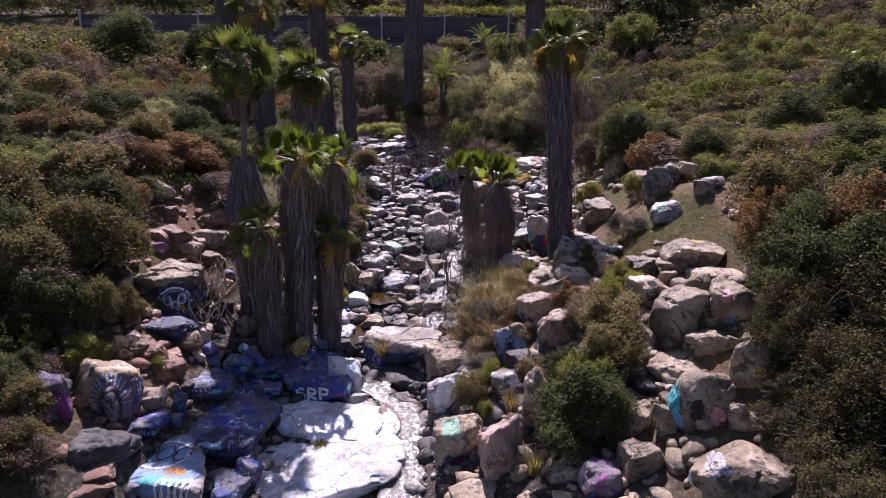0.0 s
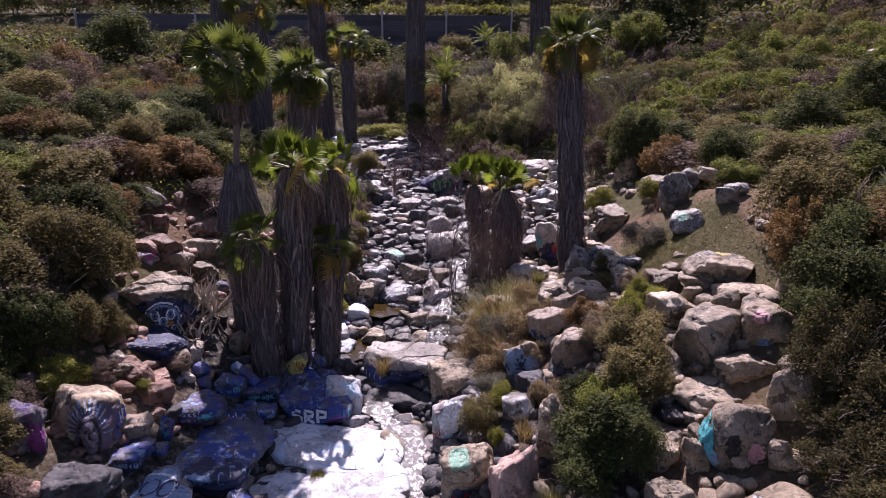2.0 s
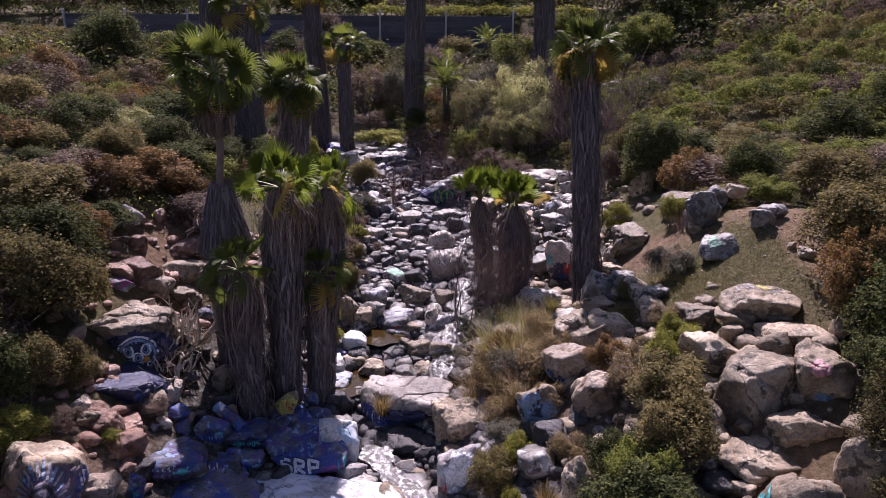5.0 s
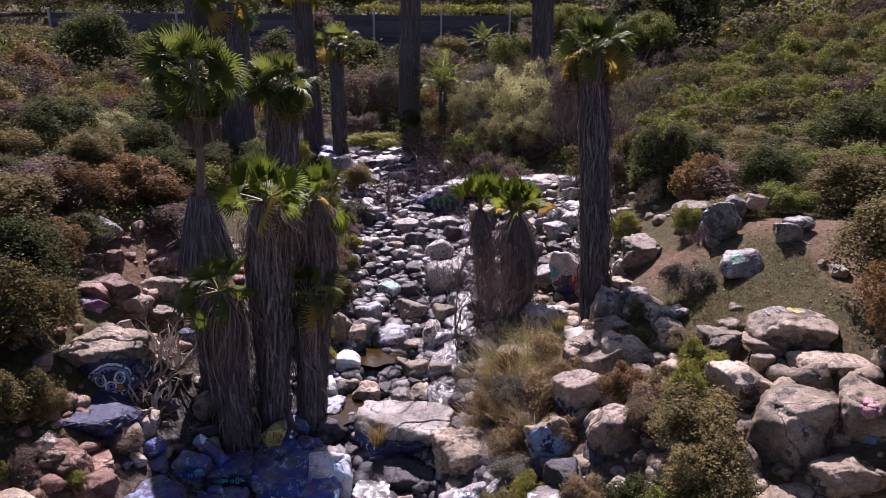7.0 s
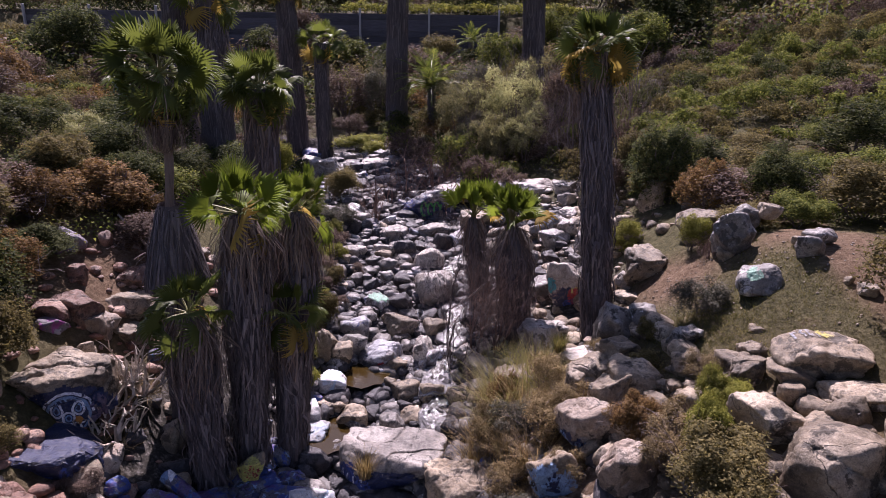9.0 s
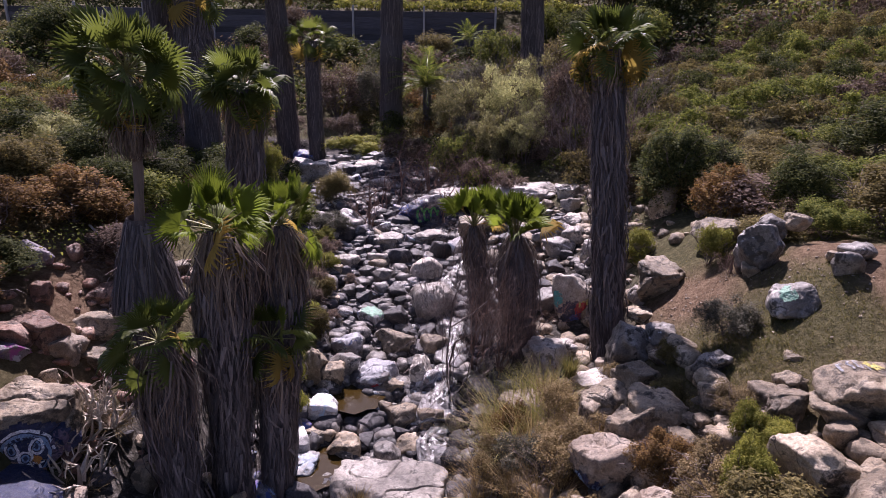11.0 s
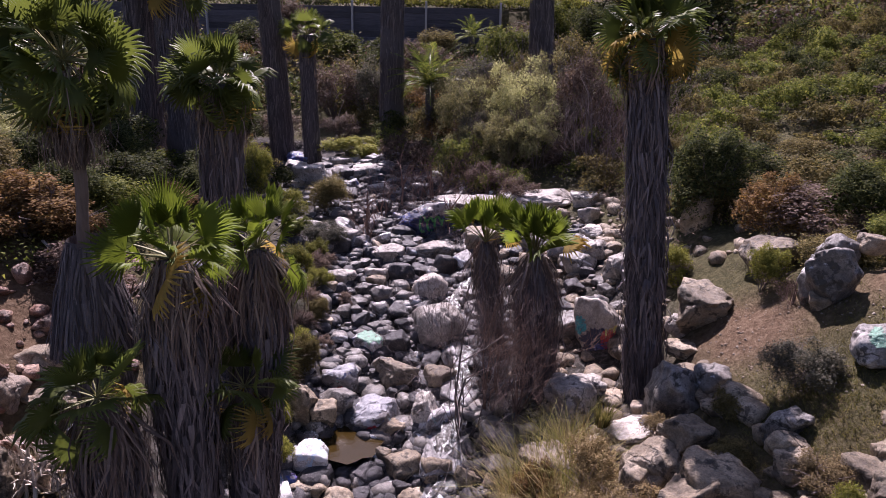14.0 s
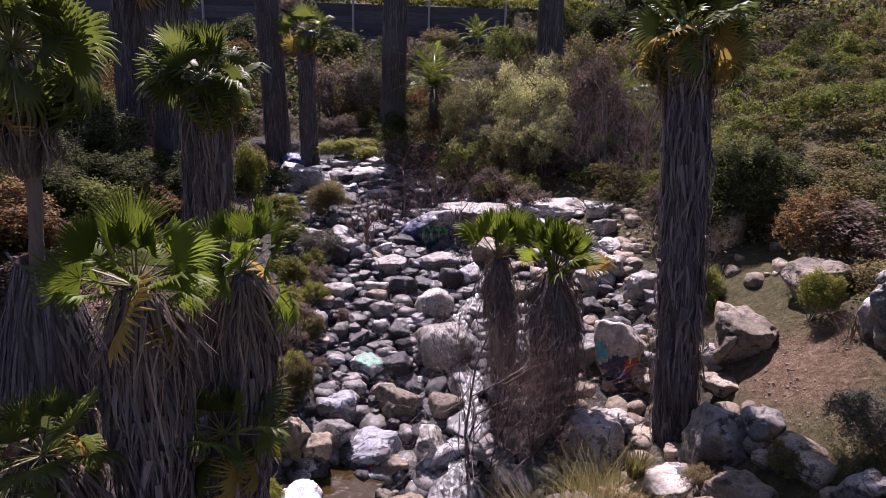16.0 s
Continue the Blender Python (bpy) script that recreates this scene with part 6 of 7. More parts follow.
scribble(w, "turquoise", 0.75, -0.2, 0.2, 0.5, 8, 4)
scribble(w, "sky", -0.3, 0.4, 0.5, 0.2, 12, 6)

w = Wall(PAINTED["leaf"][0])
w.patch("sky", -0.05, -0.1, 0.9, 0.7, 3, 0.012)
for k in range(7):
    a = radians(90 + 30 * (k - 3))
    ln = 0.5 - 0.07 * abs(k - 3)
    w.line("navy", [(0.05, -0.3), (0.05 + ln * 0.8 * math.cos(a), -0.3 + ln * 1.3 * math.sin(a))], 0.06, 0.018, "painted_leaf")
w.line("black", [(-0.72, -0.5), (-0.6, -0.1), (-0.48, -0.5)], 0.05, 0.016, "painted_letter")
w.line("black", [(-0.66, -0.34), (-0.54, -0.34)], 0.05, 0.018, "painted_letter")

w = Wall(PAINTED["word"][0], (-0.4, -0.9, 0.1))
w.patch("navy", -0.35, -0.45, 0.4, 0.45, 3, 0.012)
scribble(w, "sky", -0.3, -0.45, 0.42, 0.3, 5, 7, 0.045)

w = Wall(PAINTED["yellow"][0])
w.patch("yellow", 0, 0, 0.95, 0.9, 3, 0.012, ragged=0.1)
for k in range(5):
    a = radians(90 + 72 * k)
    w.line("red", [(0, 0), (0.5 * math.cos(a), 0.5 * math.sin(a))], 0.1, 0.014)

w = Wall(PAINTED["slab"][0], (0, -0.95, 0.3))
w.patch("blue", -0.62, -0.3, 0.36, 0.6, 3, 0.012)
w.patch("navy", 0.15, -0.3, 0.75, 0.6, 7, 0.012)
w.patch("blue", 0.3, -0.55, 0.5, 0.3, 9, 0.01)
scribble(w, "sky", 0.35, -0.5, 0.4, 0.18, 3, 7)
scribble(w, "white", -0.6, -0.15, 0.25, 0.25, 6, 4)

w = Wall(PAINTED["grpaint"][0])
w.patch("navy", 0.0, -0.55, 0.8, 0.4, 2, 0.012)
scribble(w, "red", 0.1, -0.55, 0.6, 0.25, 7, 6, 0.07)
w.patch("mint", -0.3, 0.55, 0.4, 0.25, 4)

w = Wall(PAINTED["whiteg"][0])
w.patch("white", 0.1, 0.3, 0.7, 0.5, 2)
scribble(w, "red", -0.6, -0.4, 0.2, 0.4, 7, 3, 0.06)
scribble(w, "turquoise", 0.5, -0.4, 0.3, 0.3, 9, 4, 0.05)
w.patch("white", -0.2, -0.3, 0.4, 0.5, 8)

w = Wall(PAINTED["yelgr"][0], (0, -0.5, 0.9))
w.patch("yellow", 0.05, 0.40, 0.15, 0.2, 3, ragged=0.8)
scribble(w, "grey", -0.3, 0.3, 0.25, 0.25, 7, 4)

w = Wall(PAINTED["green"][0])
w.patch("mint", -0.2, 0.35, 0.35, 0.35, 3)
w.patch("green", -0.15, 0.25, 0.25, 0.15, 5, 0.012)

w = Wall(PAINTED["green2"][0], (0.05, -1, 0.2))
w.patch("navy", 0.0, -0.2, 0.75, 0.6, 3, 0.012)
for k in range(4):
    w.line("green", ring(-0.1 + 0.22 * k, -0.15, 0.09, 0.32 - 0.05 * (k % 2), 20, 300), 0.09)
w.patch("blue", -0.65, -0.1, 0.25, 0.4, 8, 0.01)

w = Wall(PAINTED["paint"][0], (-0.15, -1, 0.05))
w.patch("navy", 0.1, -0.35, 0.75, 0.5, 3, 0.012)
w.patch("turquoise", -0.66, 0.1, 0.24, 0.26, 5, 0.014)
w.patch("red", 0.35, -0.15, 0.32, 0.34, 6, 0.014)
w.patch("blue", 0.15, -0.5, 0.25, 0.3, 9, 0.014)
scribble(w, "yellow", 0.45, 0.1, 0.3, 0.18, 4, 4, 0.06)

for kind, tones in (("red1", ("red", "grey")), ("red2", ("red", "grey")), ("turqtop", ("navy", "mint")), ("blueblk", ("navy", "turquoise")), ("bluered", ("blue", "red")), ("bluetop", ("blue", "sky"))):
    for ob in PAINTED[kind]:
        w = Wall(ob)
        w.patch(tones[0], -0.05, -0.45, 0.42, 0.36, 3)
        if kind in ("red1", "red2", "turqtop"):
            Wall(ob, (0, -0.15, 1)).patch(tones[1], 0, 0.05, 0.95, 0.9, 5, 0.01)
        scribble(w, "grey" if kind in ("red1", "red2") else tones[1], 0.35, -0.4, 0.4, 0.25, 6, 4, 0.04)

# Navy over front and top: some blue paint, mostly the overhang's shade as colour.
w = Wall(PAINTED["shade2"][0])
w.patch("navy", 0.0, -0.1, 1.0, 0.95, 4, 0.012, ragged=0.1)
Wall(PAINTED["shade2"][0], (0, -0.2, 1)).patch("navy", 0, 0, 1.0, 1.0, 5, 0.010, ragged=0.1)
scribble(w, "blue", 0.1, -0.1, 0.6, 0.4, 31, 5, 0.06)
w = Wall(PAINTED["granitew"][0])
w.patch("white", -0.8, -0.25, 0.16, 0.5, 3)
w.patch("grey", -0.3, 0.5, 0.3, 0.18, 5)
w = Wall(PAINTED["granitep"][0])
w.patch("pink", -0.3, 0.4, 0.25, 0.2, 3)
w.patch("sky", -0.1, -0.5, 0.3, 0.3, 5)
for k, ob in enumerate(PAINTED["blue"] + PAINTED["purple"]):
    w = Wall(ob)
    w.patch(("navy", "purple", "blue")[k % 3], 0.1 - 0.2 * (k % 2), -0.2, 0.6, 0.5, k, 0.012)
    w.patch(("sky", "turquoise", "magenta", "sky", "grey")[k % 5], 0.25 - 0.5 * (k % 3 == 0), -0.05, 0.22, 0.2, k + 40, 0.016, ragged=0.7)
    scribble(w, ("sky", "grey", "turquoise", "sky")[k % 4], 0.1, -0.15, 0.42, 0.22, 20 + k, 5, 0.03)
    if k % 3 == 1:
        scribble(w, "white", -0.2, 0.2, 0.35, 0.16, 50 + k, 5, 0.024)

# ---- loose things on the banks ----
def rod(name, a, b, r, material, label, category, sides=10, worn=0.12):
    """A round, slightly crooked pole between two points."""
    a, b = Vector(a), Vector(b)
    way = (b - a).normalized()
    side = way.orthogonal().normalized()
    other = way.cross(side)
    verts, faces = [], []
    for k in range(9):
        u = k / 8
        mid = (b - a) * u + side * (0.02 * math.sin(3 * u))
        for s in range(sides):
            t = 2 * math.pi * s / sides
            rr = r * (1 + worn * noise.noise((3 * math.cos(t), 3 * math.sin(t), 4 * u)))
            verts.append(mid + (side * math.cos(t) + other * math.sin(t)) * rr)
    for k in range(8):
        for s in range(sides):
            c, d = k * sides + s, k * sides + (s + 1) % sides
            faces.append((c, d, d + sides, c + sides))
    faces += [tuple(range(sides))[::-1], tuple(range(8 * sides, 9 * sides))]
    me = bpy.data.meshes.new(name)
    me.from_pydata(verts, [], faces)
    me.materials.append(material)
    ob = new(name, me)
    ob.location = a
    return tagged(ob, label, category)


rod("log", (-5.75, 17.75, -0.02), (-4.85, 17.3, -0.38), 0.16, BLUE_ROCK, "short log painted blue and purple on the rocks", "log")
w = Wall(bpy.data.objects["log"], (0.25, -0.75, 0.6))
w.patch("sky", -0.1, 0.1, 0.22, 0.5, 4, 0.012)
w.patch("white", 0.2, 0.1, 0.12, 0.3, 6, 0.012)
w.patch("purple", 0.55, -0.2, 0.2, 0.5, 7, 0.012)
w.patch("blue", -0.55, 0.2, 0.2, 0.5, 9, 0.012)
rod("pole", (-10.2, 25.0, 4.15), (-8.5, 24.0, 3.0), 0.035, GRANITE_PALE, "thin pale pole lying on the bank", "pole", 8)


def roots(x, y, z, seed):
    """The washed-out root mass: pale crooked limbs over straw."""
    ob = thing("root_tangle", x, y, z, "pale washed-out roots and straw on the bank", "roots")
    rng = np.random.default_rng(seed)
    v, f = twigs(rng, 11, 1.4, 1.5, 2, 0.085, 1.7, 3)
    part("root_limb", mesh_of("root_limb", v * (0.8, 0.8, 0.9), f, PALE_WOOD), ob)
    v, f = twigs(rng, 40, 1.5, 0.8, 1, 0.012, 2.2, 3)
    part("straw_tuft", mesh_of("straw_tuft", v, f, STRAW), ob, "dry straw among the roots")


PALE_WOOD = fibre_material("pale_dead_wood", (0.40, 0.33, 0.27), (0.55, 0.47, 0.39), (0.70, 0.62, 0.54))
roots(-7.55, 19.0, 0.75, 5)
roots(-7.2, 19.8, 0.8, 6)
roots(-7.1, 18.2, 0.3, 8)

# leafless bushes
DRY_STEM = fibre_material("dry_stem", (0.22, 0.15, 0.085), (0.31, 0.22, 0.13), (0.42, 0.32, 0.2))
RED_TWIG = fibre_material("reddish_twig", (0.12, 0.07, 0.055), (0.19, 0.115, 0.09), (0.28, 0.18, 0.14))
bare_bush(0.6, 23.8, 3.0, 3.2, 3, "tall leafless grey bush in the stream", thick=0.02, fine=True)
bare_bush(1.2, 24.4, 2.4, 2.9, 4, "leafless reddish bush by the young palms", RED_TWIG, thick=0.016, fine=True)
bare_bush(1.9, 23.9, 2.0, 2.1, 14, "leafless reddish bush by the young palms", RED_TWIG, thick=0.015, fine=True)
bare_bush(1.5, 25.4, 2.2, 2.6, 5, "leafless reddish bush by the young palms", RED_TWIG, thick=0.015, fine=True)
bare_bush(-2.4, 38.5, 3.0, 2.8, 6, "leafless reddish-brown bush over the stream", RED_TWIG, 40, thick=0.018)
bare_bush(-1.0, 39.5, 3.4, 3.0, 7, "leafless reddish-brown bush over the stream", RED_TWIG, 40, thick=0.018)
bare_bush(-0.2, 36.0, 2.4, 2.2, 9, "leafless brown bush among stream stones", RED_TWIG, 36, thick=0.021)
bare_bush(-3.0, 36.8, 2.6, 1.9, 10, "leafless brown bush among stream stones", RED_TWIG, 36, thick=0.021)
bare_bush(1.6, 39.6, 2.6, 2.2, 11, "leafless brown bush by the ledge", RED_TWIG, 36, thick=0.021)
bare_bush(-3.4, 35.0, 1.4, 1.9, 8, "small leafless bush among stream stones", RED_TWIG, 10, thick=0.03)
for k, (x, y) in enumerate(((6.6, 37.5), (8.0, 39.5), (6.2, 39.8), (7.4, 35.0), (9.5, 42.0), (-4.5, 57.0), (10.8, 46.0))):
    bare_bush(x, y, 3.2, 3.6 + 0.3 * (k % 3), 20 + k, "leafless brown thicket behind the palms", RED_TWIG if k % 2 else TWIG, 36, thick=0.02)
bare_bush(-8.6, 11.9, 1.4, 0.6, 40, "dry grey twigs on the bank", TWIG, 30, thick=0.01)
bare_bush(-9.6, 11.0, 1.6, 0.6, 41, "dry grey twigs on the bank", TWIG, 30, thick=0.01)
bare_bush(7.7, 23.0, 1.1, 0.7, 42, "reddish dry twigs on bare soil", RED_TWIG, 40, thick=0.01)


# ---- grasses ----
def tuft(name, x, y, w, h, count, seed, material, label, z=None, wide=0.012, lean=0.5):
    """Arching blades from one foot."""
    rng = np.random.default_rng(seed)
    a, r = rng.uniform(0, 2 * np.pi, count), w / 2 * np.sqrt(rng.random(count)) * 0.6
    foot = np.stack([r * np.cos(a), r * np.sin(a), 0 * a], 1)
    b = a + rng.normal(0, 0.8, count)
    way = np.stack([np.cos(b), np.sin(b), 0 * b], 1)
    side = np.stack([-np.sin(b), np.cos(b), 0 * b], 1) * (wide * rng.uniform(0.6, 1.4, count))[:, None]
    ln, bend = h * rng.uniform(0.5, 1.1, count), lean * rng.uniform(0.2, 1.4, count)
    rows = []
    for u in (0, 0.4, 0.75, 1.0):
        c = foot + way * (bend * ln * u * u)[:, None] + np.stack([0 * a, 0 * a, ln * (u - 0.25 * bend * u * u)], 1)
        rows.append(np.stack([c - side * (1 - 0.9 * u), c + side * (1 - 0.9 * u)], 1))
    v = np.stack(rows, 1).reshape(-1, 3)
    base = (np.arange(count)[:, None] * 8 + np.arange(3)[None] * 2).ravel()
    me = mesh_of(name, v, np.stack([base, base + 1, base + 3, base + 2], 1), material)
    ob = new(name, me)
    ob.location = (x, y, float(ground_z(x, y)) - 0.03 if z is None else z)
    return tagged(ob, label, "grass", "grass tufts")


REED = leaf_material("reed", (0.13, 0.14, 0.04), (0.23, 0.225, 0.07), (0.36, 0.33, 0.13), 0.35, 0.6, 0.15)
for k, (x, y, h) in enumerate(((2.0, 20.2, 1.9), (2.5, 19.6, 1.6), (1.6, 19.5, 1.3), (2.9, 20.4, 1.4), (3.2, 21.3, 1.1), (2.2, 18.6, 1.1), (2.4, 20.9, 1.5), (1.8, 21.0, 1.2), (1.4, 18.9, 1.1), (2.7, 18.0, 0.9), (1.9, 19.9, 1.7), (3.3, 19.3, 1.0), (2.9, 21.8, 1.2))):
    tuft("reed_clump", x, y, 1.2, h, 260, 60 + k, REED if k in (0, 3, 6, 10, 12) else STRAW, "tall yellow-green reeds and straw", wide=0.009, lean=0.75)
for k, (x, y) in enumerate(((2.3, 19.0), (2.9, 19.9), (1.7, 20.3), (2.6, 18.3))):
    bare_bush(x, y, 1.5, 1.1, 90 + k, "dry tangled brush among the reeds", DRY_STEM, 40, thick=0.009)
for k, (x, y, z, h) in enumerate(((-1.35, 18.95, -0.75, 0.7), (3.4, 11.6, 0.35, 0.6), (2.9, 13.3, 0.9, 0.5), (-2.2, 14.1, -1.1, 0.22), (-6.9, 15.0, 0.4, 0.4), (3.6, 21.7, 1.5, 0.6))):
    tuft("grass_tuft", x, y, 0.5, h, 220, 80 + k, STRAW if k in (0, 2) else GRASS, "straw-coloured grass tuft between rocks", z)


def meadow():
    """The thin grass of the mound and the banks."""
    rng = np.random.default_rng(31)
    v, f = [], []
    spots = [(rng.normal(8.6, 1.9), rng.normal(20.2, 2.2)) for _ in range(14000)] + [(rng.normal(6.4, 0.7), rng.normal(19.6, 0.7)) for _ in range(5000)]
    spots += [(rng.normal(-3.9, 0.5), rng.uniform(22.5, 31)) for _ in range(2600)] + [(rng.normal(-9.3, 1.2), rng.normal(11.5, 1.5)) for _ in range(2600)] + [(rng.normal(1.9, 0.9), rng.normal(18.5, 1.4)) for _ in range(2500)]
    for x, y in spots:
        if bare_soil(x, y) > 0.2 + 0.5 * rng.random():
            continue
        z, h, a = float(ground_z(x, y)), rng.uniform(0.015, 0.075), rng.uniform(0, 6.3)
        dx, dy = 0.007 * math.cos(a), 0.007 * math.sin(a)
        lx, ly = rng.normal(0, 1.0, 2) * h
        k = len(v)
        v += [(x - dx, y - dy, z - 0.01), (x + dx, y + dy, z - 0.01), (x + dx * 0.5 + lx, y + dy * 0.5 + ly, z + h), (x - dx * 0.5 + lx, y - dy * 0.5 + ly, z + h)]
        f.append((k, k + 1, k + 2, k + 3))
    tagged(new("meadow_grass", mesh_of("meadow_grass", v, f, GRASS)), "thin dry grass on the banks and mound", "grass", kind="stuff")


meadow()

# hedge over the wall
rng = np.random.default_rng(3)
hedge = [(-12 + 1.1 * k, 76 + 0.3 * math.sin(k), 12.75, 1.1, 0.8, 0.6 + 0.2 * math.sin(1.7 * k)) for k in range(22)]
tagged(new("hedge", mesh_of("hedge", *leaf_cloud(rng, hedge, 5000, 0.09), LEAF_LIME)), "clipped yellow-green hedge over the wall", "hedge", kind="stuff")

row = [(-50 + 1.2 * k, 77.4 + 0.6 * math.sin(2.1 * k), 12.5 + 0.3 * math.sin(k), 1.2, 0.9, 0.7 + 0.3 * math.sin(1.3 * k)) for k in range(54)]
tagged(new("bank_growth", mesh_of("bank_growth", *leaf_cloud(rng, row, 9000, 0.09), LEAF_DARK)), "dark low growth along the road bank", "hedge", kind="stuff")

# ---- water ----
def pool(x, y, z, rx, ry, seed, label):
    verts, n = [Vector((0, 0, 0))], 28
    for k in range(n):
        a = 2 * math.pi * k / n
        r = 1 + 0.3 * noise.noise((2 * math.cos(a) + seed, 2 * math.sin(a), seed))
        verts.append(Vector((rx * r * math.cos(a), ry * r * math.sin(a), 0)))
    me = bpy.data.meshes.new("water")
    me.from_pydata(verts, [], [(0, k + 1, (k + 1) % n + 1) for k in range(n)])
    me.materials.append(WATER)
    ob = new("water", me)
    ob.location = (x, y, z)
    tagged(ob, label, "water", kind="structure")


def flow_material():
    """Thin running water: clear and rippled, broken by foam."""
    m, n, links, bsdf = nodes_of("running_water")
    co = world_coord(n)
    foam = noise_tex(n, links, co, 7, 6, 0.7)
    links.new(ramp_of(n, links, foam.outputs["Fac"], [(0.50, (0.045, 0.040, 0.034)), (0.62, (0.60, 0.60, 0.60))]), bsdf.inputs["Base Color"])
    bsdf.inputs["Roughness"].default_value = 0.16
    rip = noise_tex(n, links, co, 11, 6, 0.65)
    bump(n, links, rip.outputs["Fac"], 0.7, 0.05, bsdf)
    return m


def flow(way, width, seed, label):
    """A ragged ribbon of running water down a line of points."""
    m = 40
    rng = np.random.default_rng(seed)
    way = np.array(way, float)
    t = np.linspace(0, len(way) - 1, m)
    mid = np.stack([np.interp(t, np.arange(len(way)), way[:, k]) for k in range(3)], 1)
    verts, faces = [], []
    for k, p in enumerate(mid):
        half = width / 2 * (0.75 + 0.7 * noise.noise((k * 0.35, seed, 0.0)))
        shift = 0.25 * width * noise.noise((k * 0.22, 4.0, seed))
        for a in range(9):
            u = a / 4 - 1
            verts.append((p[0] + shift + half * u, p[1], p[2] + 0.03 * math.sin(1.9 * k + 2.3 * a) - 0.04 * u * u + 0.015 * rng.normal()))
    for k in range(m - 1):
        for a in range(8):
            q = 9 * k + a
            faces.append((q, q + 1, q + 10, q + 9))
    tagged(new("water", mesh_of("water", verts, faces, FLOW, True)), label, "water", kind="structure")


FLOW = flow_material()
flow(((0.5, 10.4, -1.42), (0.35, 12.0, -1.36), (0.25, 13.2, -1.34), (0.15, 14.4, -1.36), (-0.05, 15.6, -1.33), (-0.5, 16.7, -1.26), (-1.1, 17.3, -1.2), (-1.5, 17.9, -1.1)), 1.1, 3, "bright running water beside the white slabs")
flow(((-0.2, 19.6, -0.8), (0.2, 20.4, -0.68), (0.3, 21.6, -0.46), (0.3, 23.2, -0.12), (0.5, 24.4, 0.06), (0.6, 25.5, 0.22), (0.5, 27.3, 0.46)), 0.8, 5, "bright running water between stream stones")
flow(((0.2, 29.0, 0.62), (0.3, 30.4, 0.8), (0.9, 32.0, 1.15), (1.4, 33.4, 1.6)), 0.6, 7, "thin water running over pale rock")

pool(-2.75, 20.9, -0.78, 0.9, 1.0, 1, "still amber pool between white stones")
pool(-2.3, 23.4, -0.38, 0.95, 0.75, 2, "still amber pool below marked stones")
pool(-0.2, 16.6, -1.62, 1.0, 1.6, 3, "shallow brown pool below the fall")
pool(0.2, 13.6, -1.5, 1.0, 1.6, 5, "shallow brown pool beside the white slab")

# ---- stones of the stream ----
STONES = []
for k in range(9):
    p, f = rock_shape(900 + k, 3, 14, 0.10, 3.6, ((0, 0.05, 1, 0.56), (0.1, -1, -0.2, 0.66), (1, 0.2, -0.2, 0.70), (-0.9, 0.5, -0.2, 0.70), (-0.3, 1, -0.2, 0.72)), 60.0)
    STONES.append(mesh_of("stone", p / 2, f, (STREAM_ROCK, DARK_ROCK, STREAM_ROCK, STREAM_ROCK, DARK_ROCK, STREAM_ROCK, GRANITE, MARKED_ROCK, DARK_ROCK)[k], True))
rng = np.random.default_rng(12)
placed = list(HELD) + [(-0.8, 18.8, 1.5), (-4.5, 13.9, 1.5), (-3.0, 21.0, 1.1), (-2.3, 23.4, 1.1)]
made = tries = 0
while made < 300 and tries < 60000:
    tries += 1
    y = rng.uniform(15, 48)
    x = float(bed_x(y)) + rng.normal(0, 0.5) * float(bed_width(y))
    if made % 9 == 0:
        x, y = rng.normal(4.4, 0.9), rng.uniform(27.5, 35)
    s = rng.choice([1.0, 0.8, 0.66, 0.54, 0.44]) * rng.uniform(0.8, 1.2) * (1 if y < 34 else 0.9)
    if tries > 30000:
        s *= 0.7
    if any((x - a) ** 2 + (y - b) ** 2 < (0.30 * s + 0.62 * r) ** 2 for a, b, r in placed):
        continue
    placed.append((x, y, s * 0.4))
    h = s * rng.uniform(0.55, 0.95)
    wet = abs(x - float(bed_x(y)) - 0.2) < 0.28 * float(bed_width(y)) and rng.random() < 0.5
    ob = new("stone", STONES[(1, 4, 8)[int(rng.integers(3))] if wet else int(rng.integers(9))])
    ob.matrix_basis = pose(x, y, float(ground_z(x, y)) + 0.22 * h, rng.uniform(-17, 17), rng.uniform(-17, 17), rng.uniform(0, 360)) @ Matrix.Diagonal((s, s * rng.uniform(0.7, 1), h, 1))
    tagged(ob, "grey water-worn stone in the stream bed", "stone", "stones of the stream bed")
    made += 1

# rocks wedged between the large boulders of both banks
FILL = []
for k in range(8):
    p, f = rock_shape(950 + k, 3, 8, 0.09, 2.7, BLOCK)
    FILL.append(mesh_of("rock", p / 2, f, (GRANITE, GRANITE, TAN_ROCK, GRANITE, RED_ROCK, TAN_ROCK, DARK_ROCK, BLUE_ROCK)[k], True))
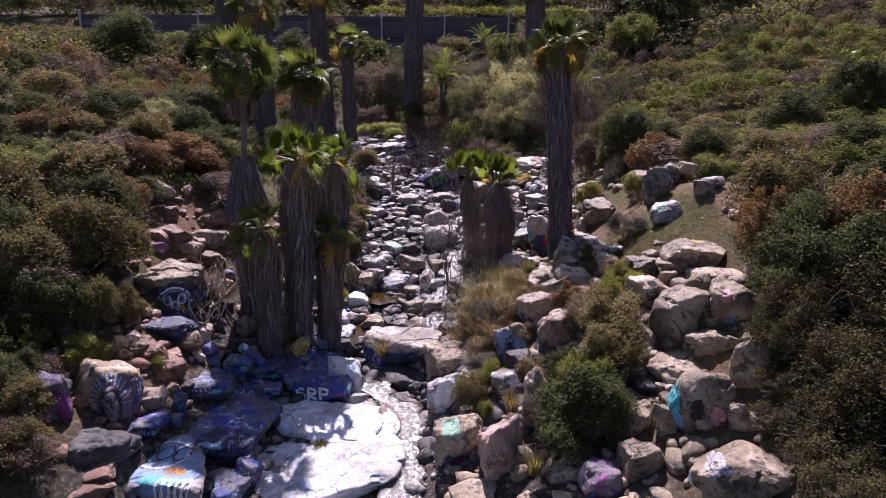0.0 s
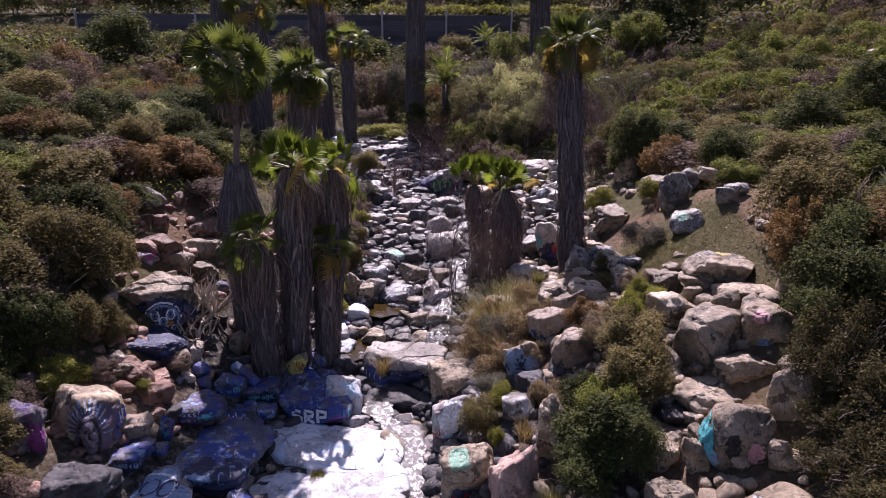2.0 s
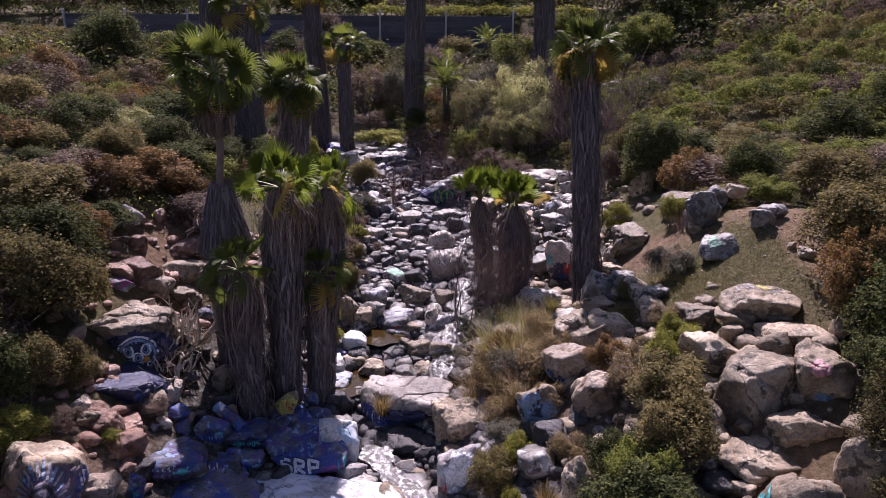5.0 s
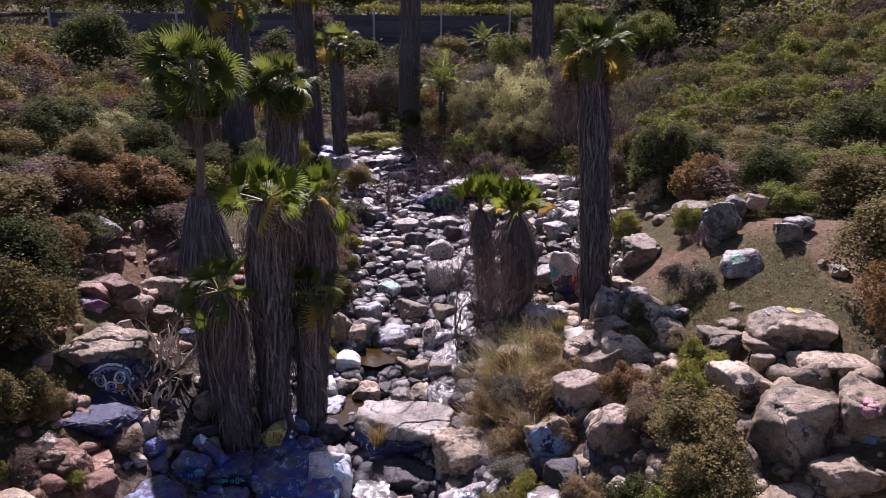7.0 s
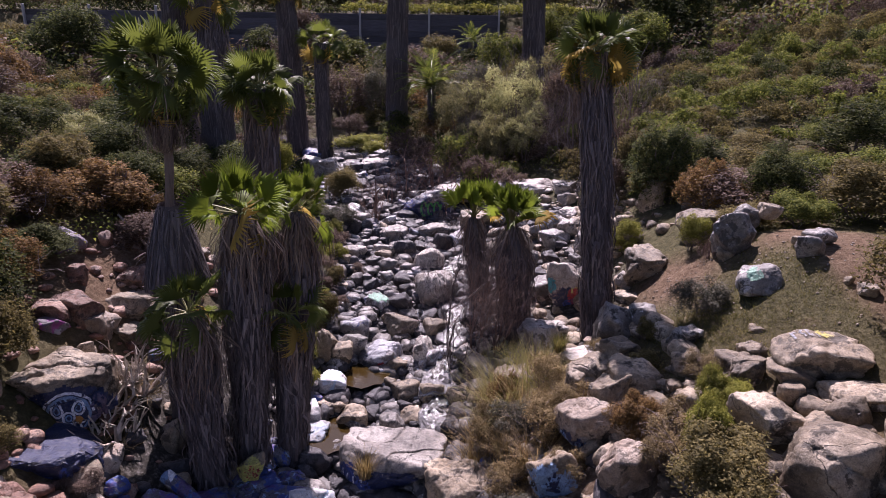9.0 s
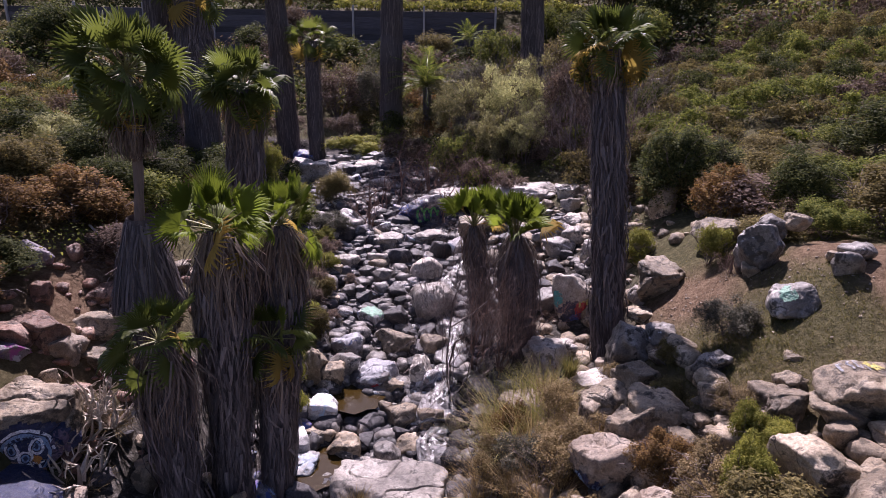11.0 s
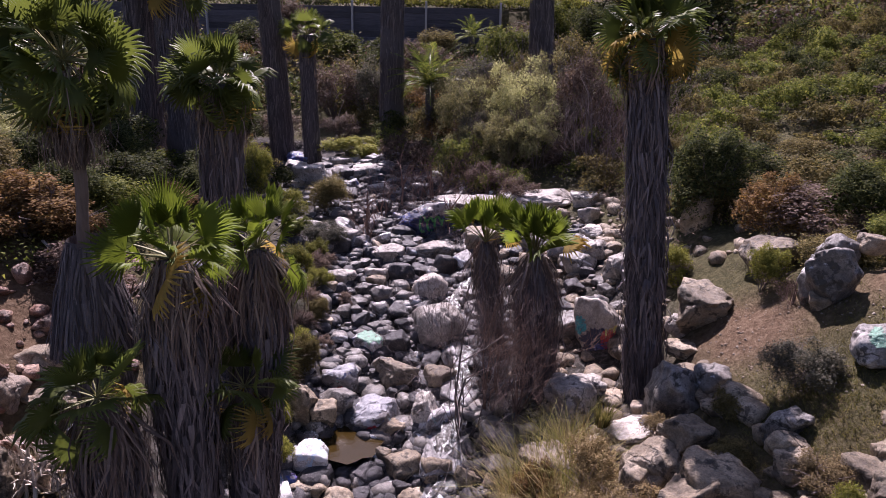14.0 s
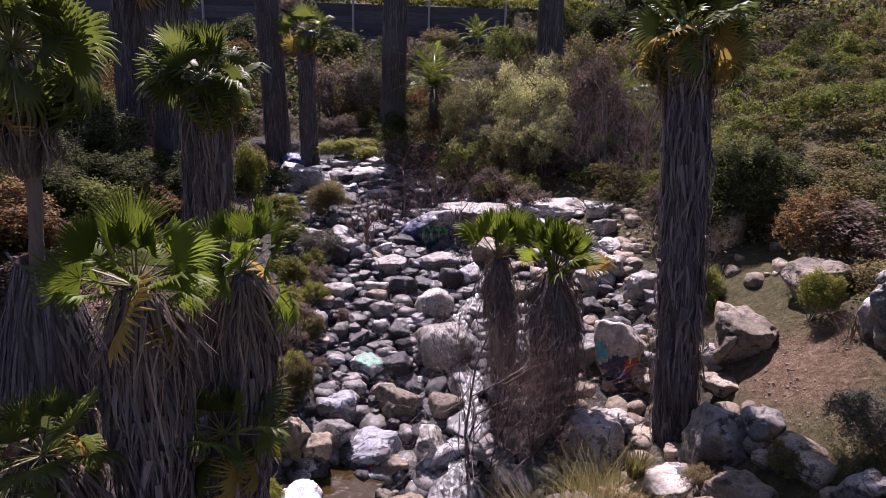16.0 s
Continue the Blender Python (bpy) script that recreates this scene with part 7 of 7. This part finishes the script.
for zone, count, cx, cy, rx, ry, forms in (("right pile", 46, 6.5, 14.2, 1.9, 3.6, (0, 1, 3, 3)), ("left bank", 16, -7.6, 15.5, 1.3, 3.8, (0, 2, 4, 4)), ("fall", 45, -4.6, 15.6, 1.3, 2.6, (6, 7, 7, 1)),
                                           ("palm foot", 15, 4.6, 21.5, 1.5, 4.2, (0, 1, 2, 3)), ("left pile", 18, -8.2, 22.0, 1.2, 2.0, (2, 4, 4, 0)), ("middle bank", 12, 2.0, 15.5, 0.9, 3.2, (0, 1, 2, 3))):
    made = tries = 0
    while made < count and tries < 20000:
        tries += 1
        x, y = rng.normal(cx, rx), rng.normal(cy, ry)
        s = rng.uniform(0.25, 0.75)
        if y < 9.5 or (x > 5.9 and y > 17.2) or any((x - a) ** 2 + (y - b) ** 2 < (0.3 * s + 0.66 * r) ** 2 for a, b, r in placed):
            continue
        placed.append((x, y, s * 0.4))
        ob = new("rock", FILL[forms[int(rng.integers(4))]])
        h = s * rng.uniform(0.6, 1.0)
        ob.matrix_basis = pose(x, y, float(ground_z(x, y)) + 0.25 * h, rng.uniform(-20, 20), rng.uniform(-20, 20), rng.uniform(0, 360)) @ Matrix.Diagonal((s, s * rng.uniform(0.7, 1), h, 1))
        tagged(ob, "rough rock wedged between larger boulders", "rock", "wedged rocks, " + zone)
        made += 1


def cobbles():
    """Cobbles and rubble between the stones, past counting."""
    rng = np.random.default_rng(8)
    # Dark cobbles dominate, so their colour adds the shade of the gaps.
    for mat, count, seed in ((DARK_ROCK, 2900, 1), (GRANITE, 900, 2), (RED_ROCK, 320, 3), (STREAM_ROCK, 1500, 4)):
        forms = [rock_shape(700 + 10 * seed + k, 1, 6, 0.03, 4.5) for k in range(5)]
        verts, faces, total = [], [], 0
        for _ in range(count):
            if mat is RED_ROCK:
                x, y = rng.normal(-8.4, 1.1), rng.uniform(11, 27)
            elif mat is GRANITE:
                x, y = rng.normal(5.0, 1.8), rng.uniform(10, 36)
            else:
                y = rng.uniform(13, 48)
                x = float(bed_x(y)) + rng.normal(0.15, 0.8) * float(bed_width(y))
            if x > 6.0 and 17.2 < y < 26 or ((x + 2.75) / 0.7) ** 2 + ((y - 20.9) / 0.8) ** 2 < 1 or ((x + 2.3) / 0.75) ** 2 + ((y - 23.4) / 0.6) ** 2 < 1:
                continue
            s = 0.07 + (0.2 if mat is RED_ROCK else 0.32) * rng.random() ** 2.2
            p, f = forms[int(rng.integers(5))]
            a = rng.uniform(0, 6.3)
            q = p * (s, s * rng.uniform(0.6, 1), s * 0.6)
            q = np.stack([q[:, 0] * math.cos(a) - q[:, 1] * math.sin(a), q[:, 0] * math.sin(a) + q[:, 1] * math.cos(a), q[:, 2]], 1)
            verts.append(q + (x, y, float(ground_z(x, y)) + 0.15 * s))
            faces.append(f + total)
            total += len(p)
        tagged(new("cobbles", mesh_of("cobbles", np.concatenate(verts), np.concatenate(faces), mat)), "loose cobbles and rubble on the ground", "cobbles", kind="stuff")


def pebbles():
    """Small stones strewn over the mound and the bare banks."""
    rng = np.random.default_rng(18)
    form, f = rock_shape(760, 1, 5, 0.03, 4.0)
    verts, faces, total = [], [], 0
    for k in range(600):
        x, y = (rng.normal(9.0, 1.6), rng.normal(20.6, 2.0)) if k % 3 else (rng.normal(6.6, 0.7), rng.normal(22.6, 1.0))
        s = 0.012 + 0.03 * rng.random() ** 3
        a = rng.uniform(0, 6.3)
        q = form * (s, s * rng.uniform(0.6, 1), s * 0.6)
        q = np.stack([q[:, 0] * math.cos(a) - q[:, 1] * math.sin(a), q[:, 0] * math.sin(a) + q[:, 1] * math.cos(a), q[:, 2]], 1)
        verts.append(q + (x, y, float(ground_z(x, y)) + 0.2 * s))
        faces.append(f + total)
        total += len(form)
    tagged(new("pebbles", mesh_of("pebbles", np.concatenate(verts), np.concatenate(faces), TAN_ROCK)), "small stones strewn over the earth mound", "pebbles", kind="stuff")


pebbles()
cobbles()
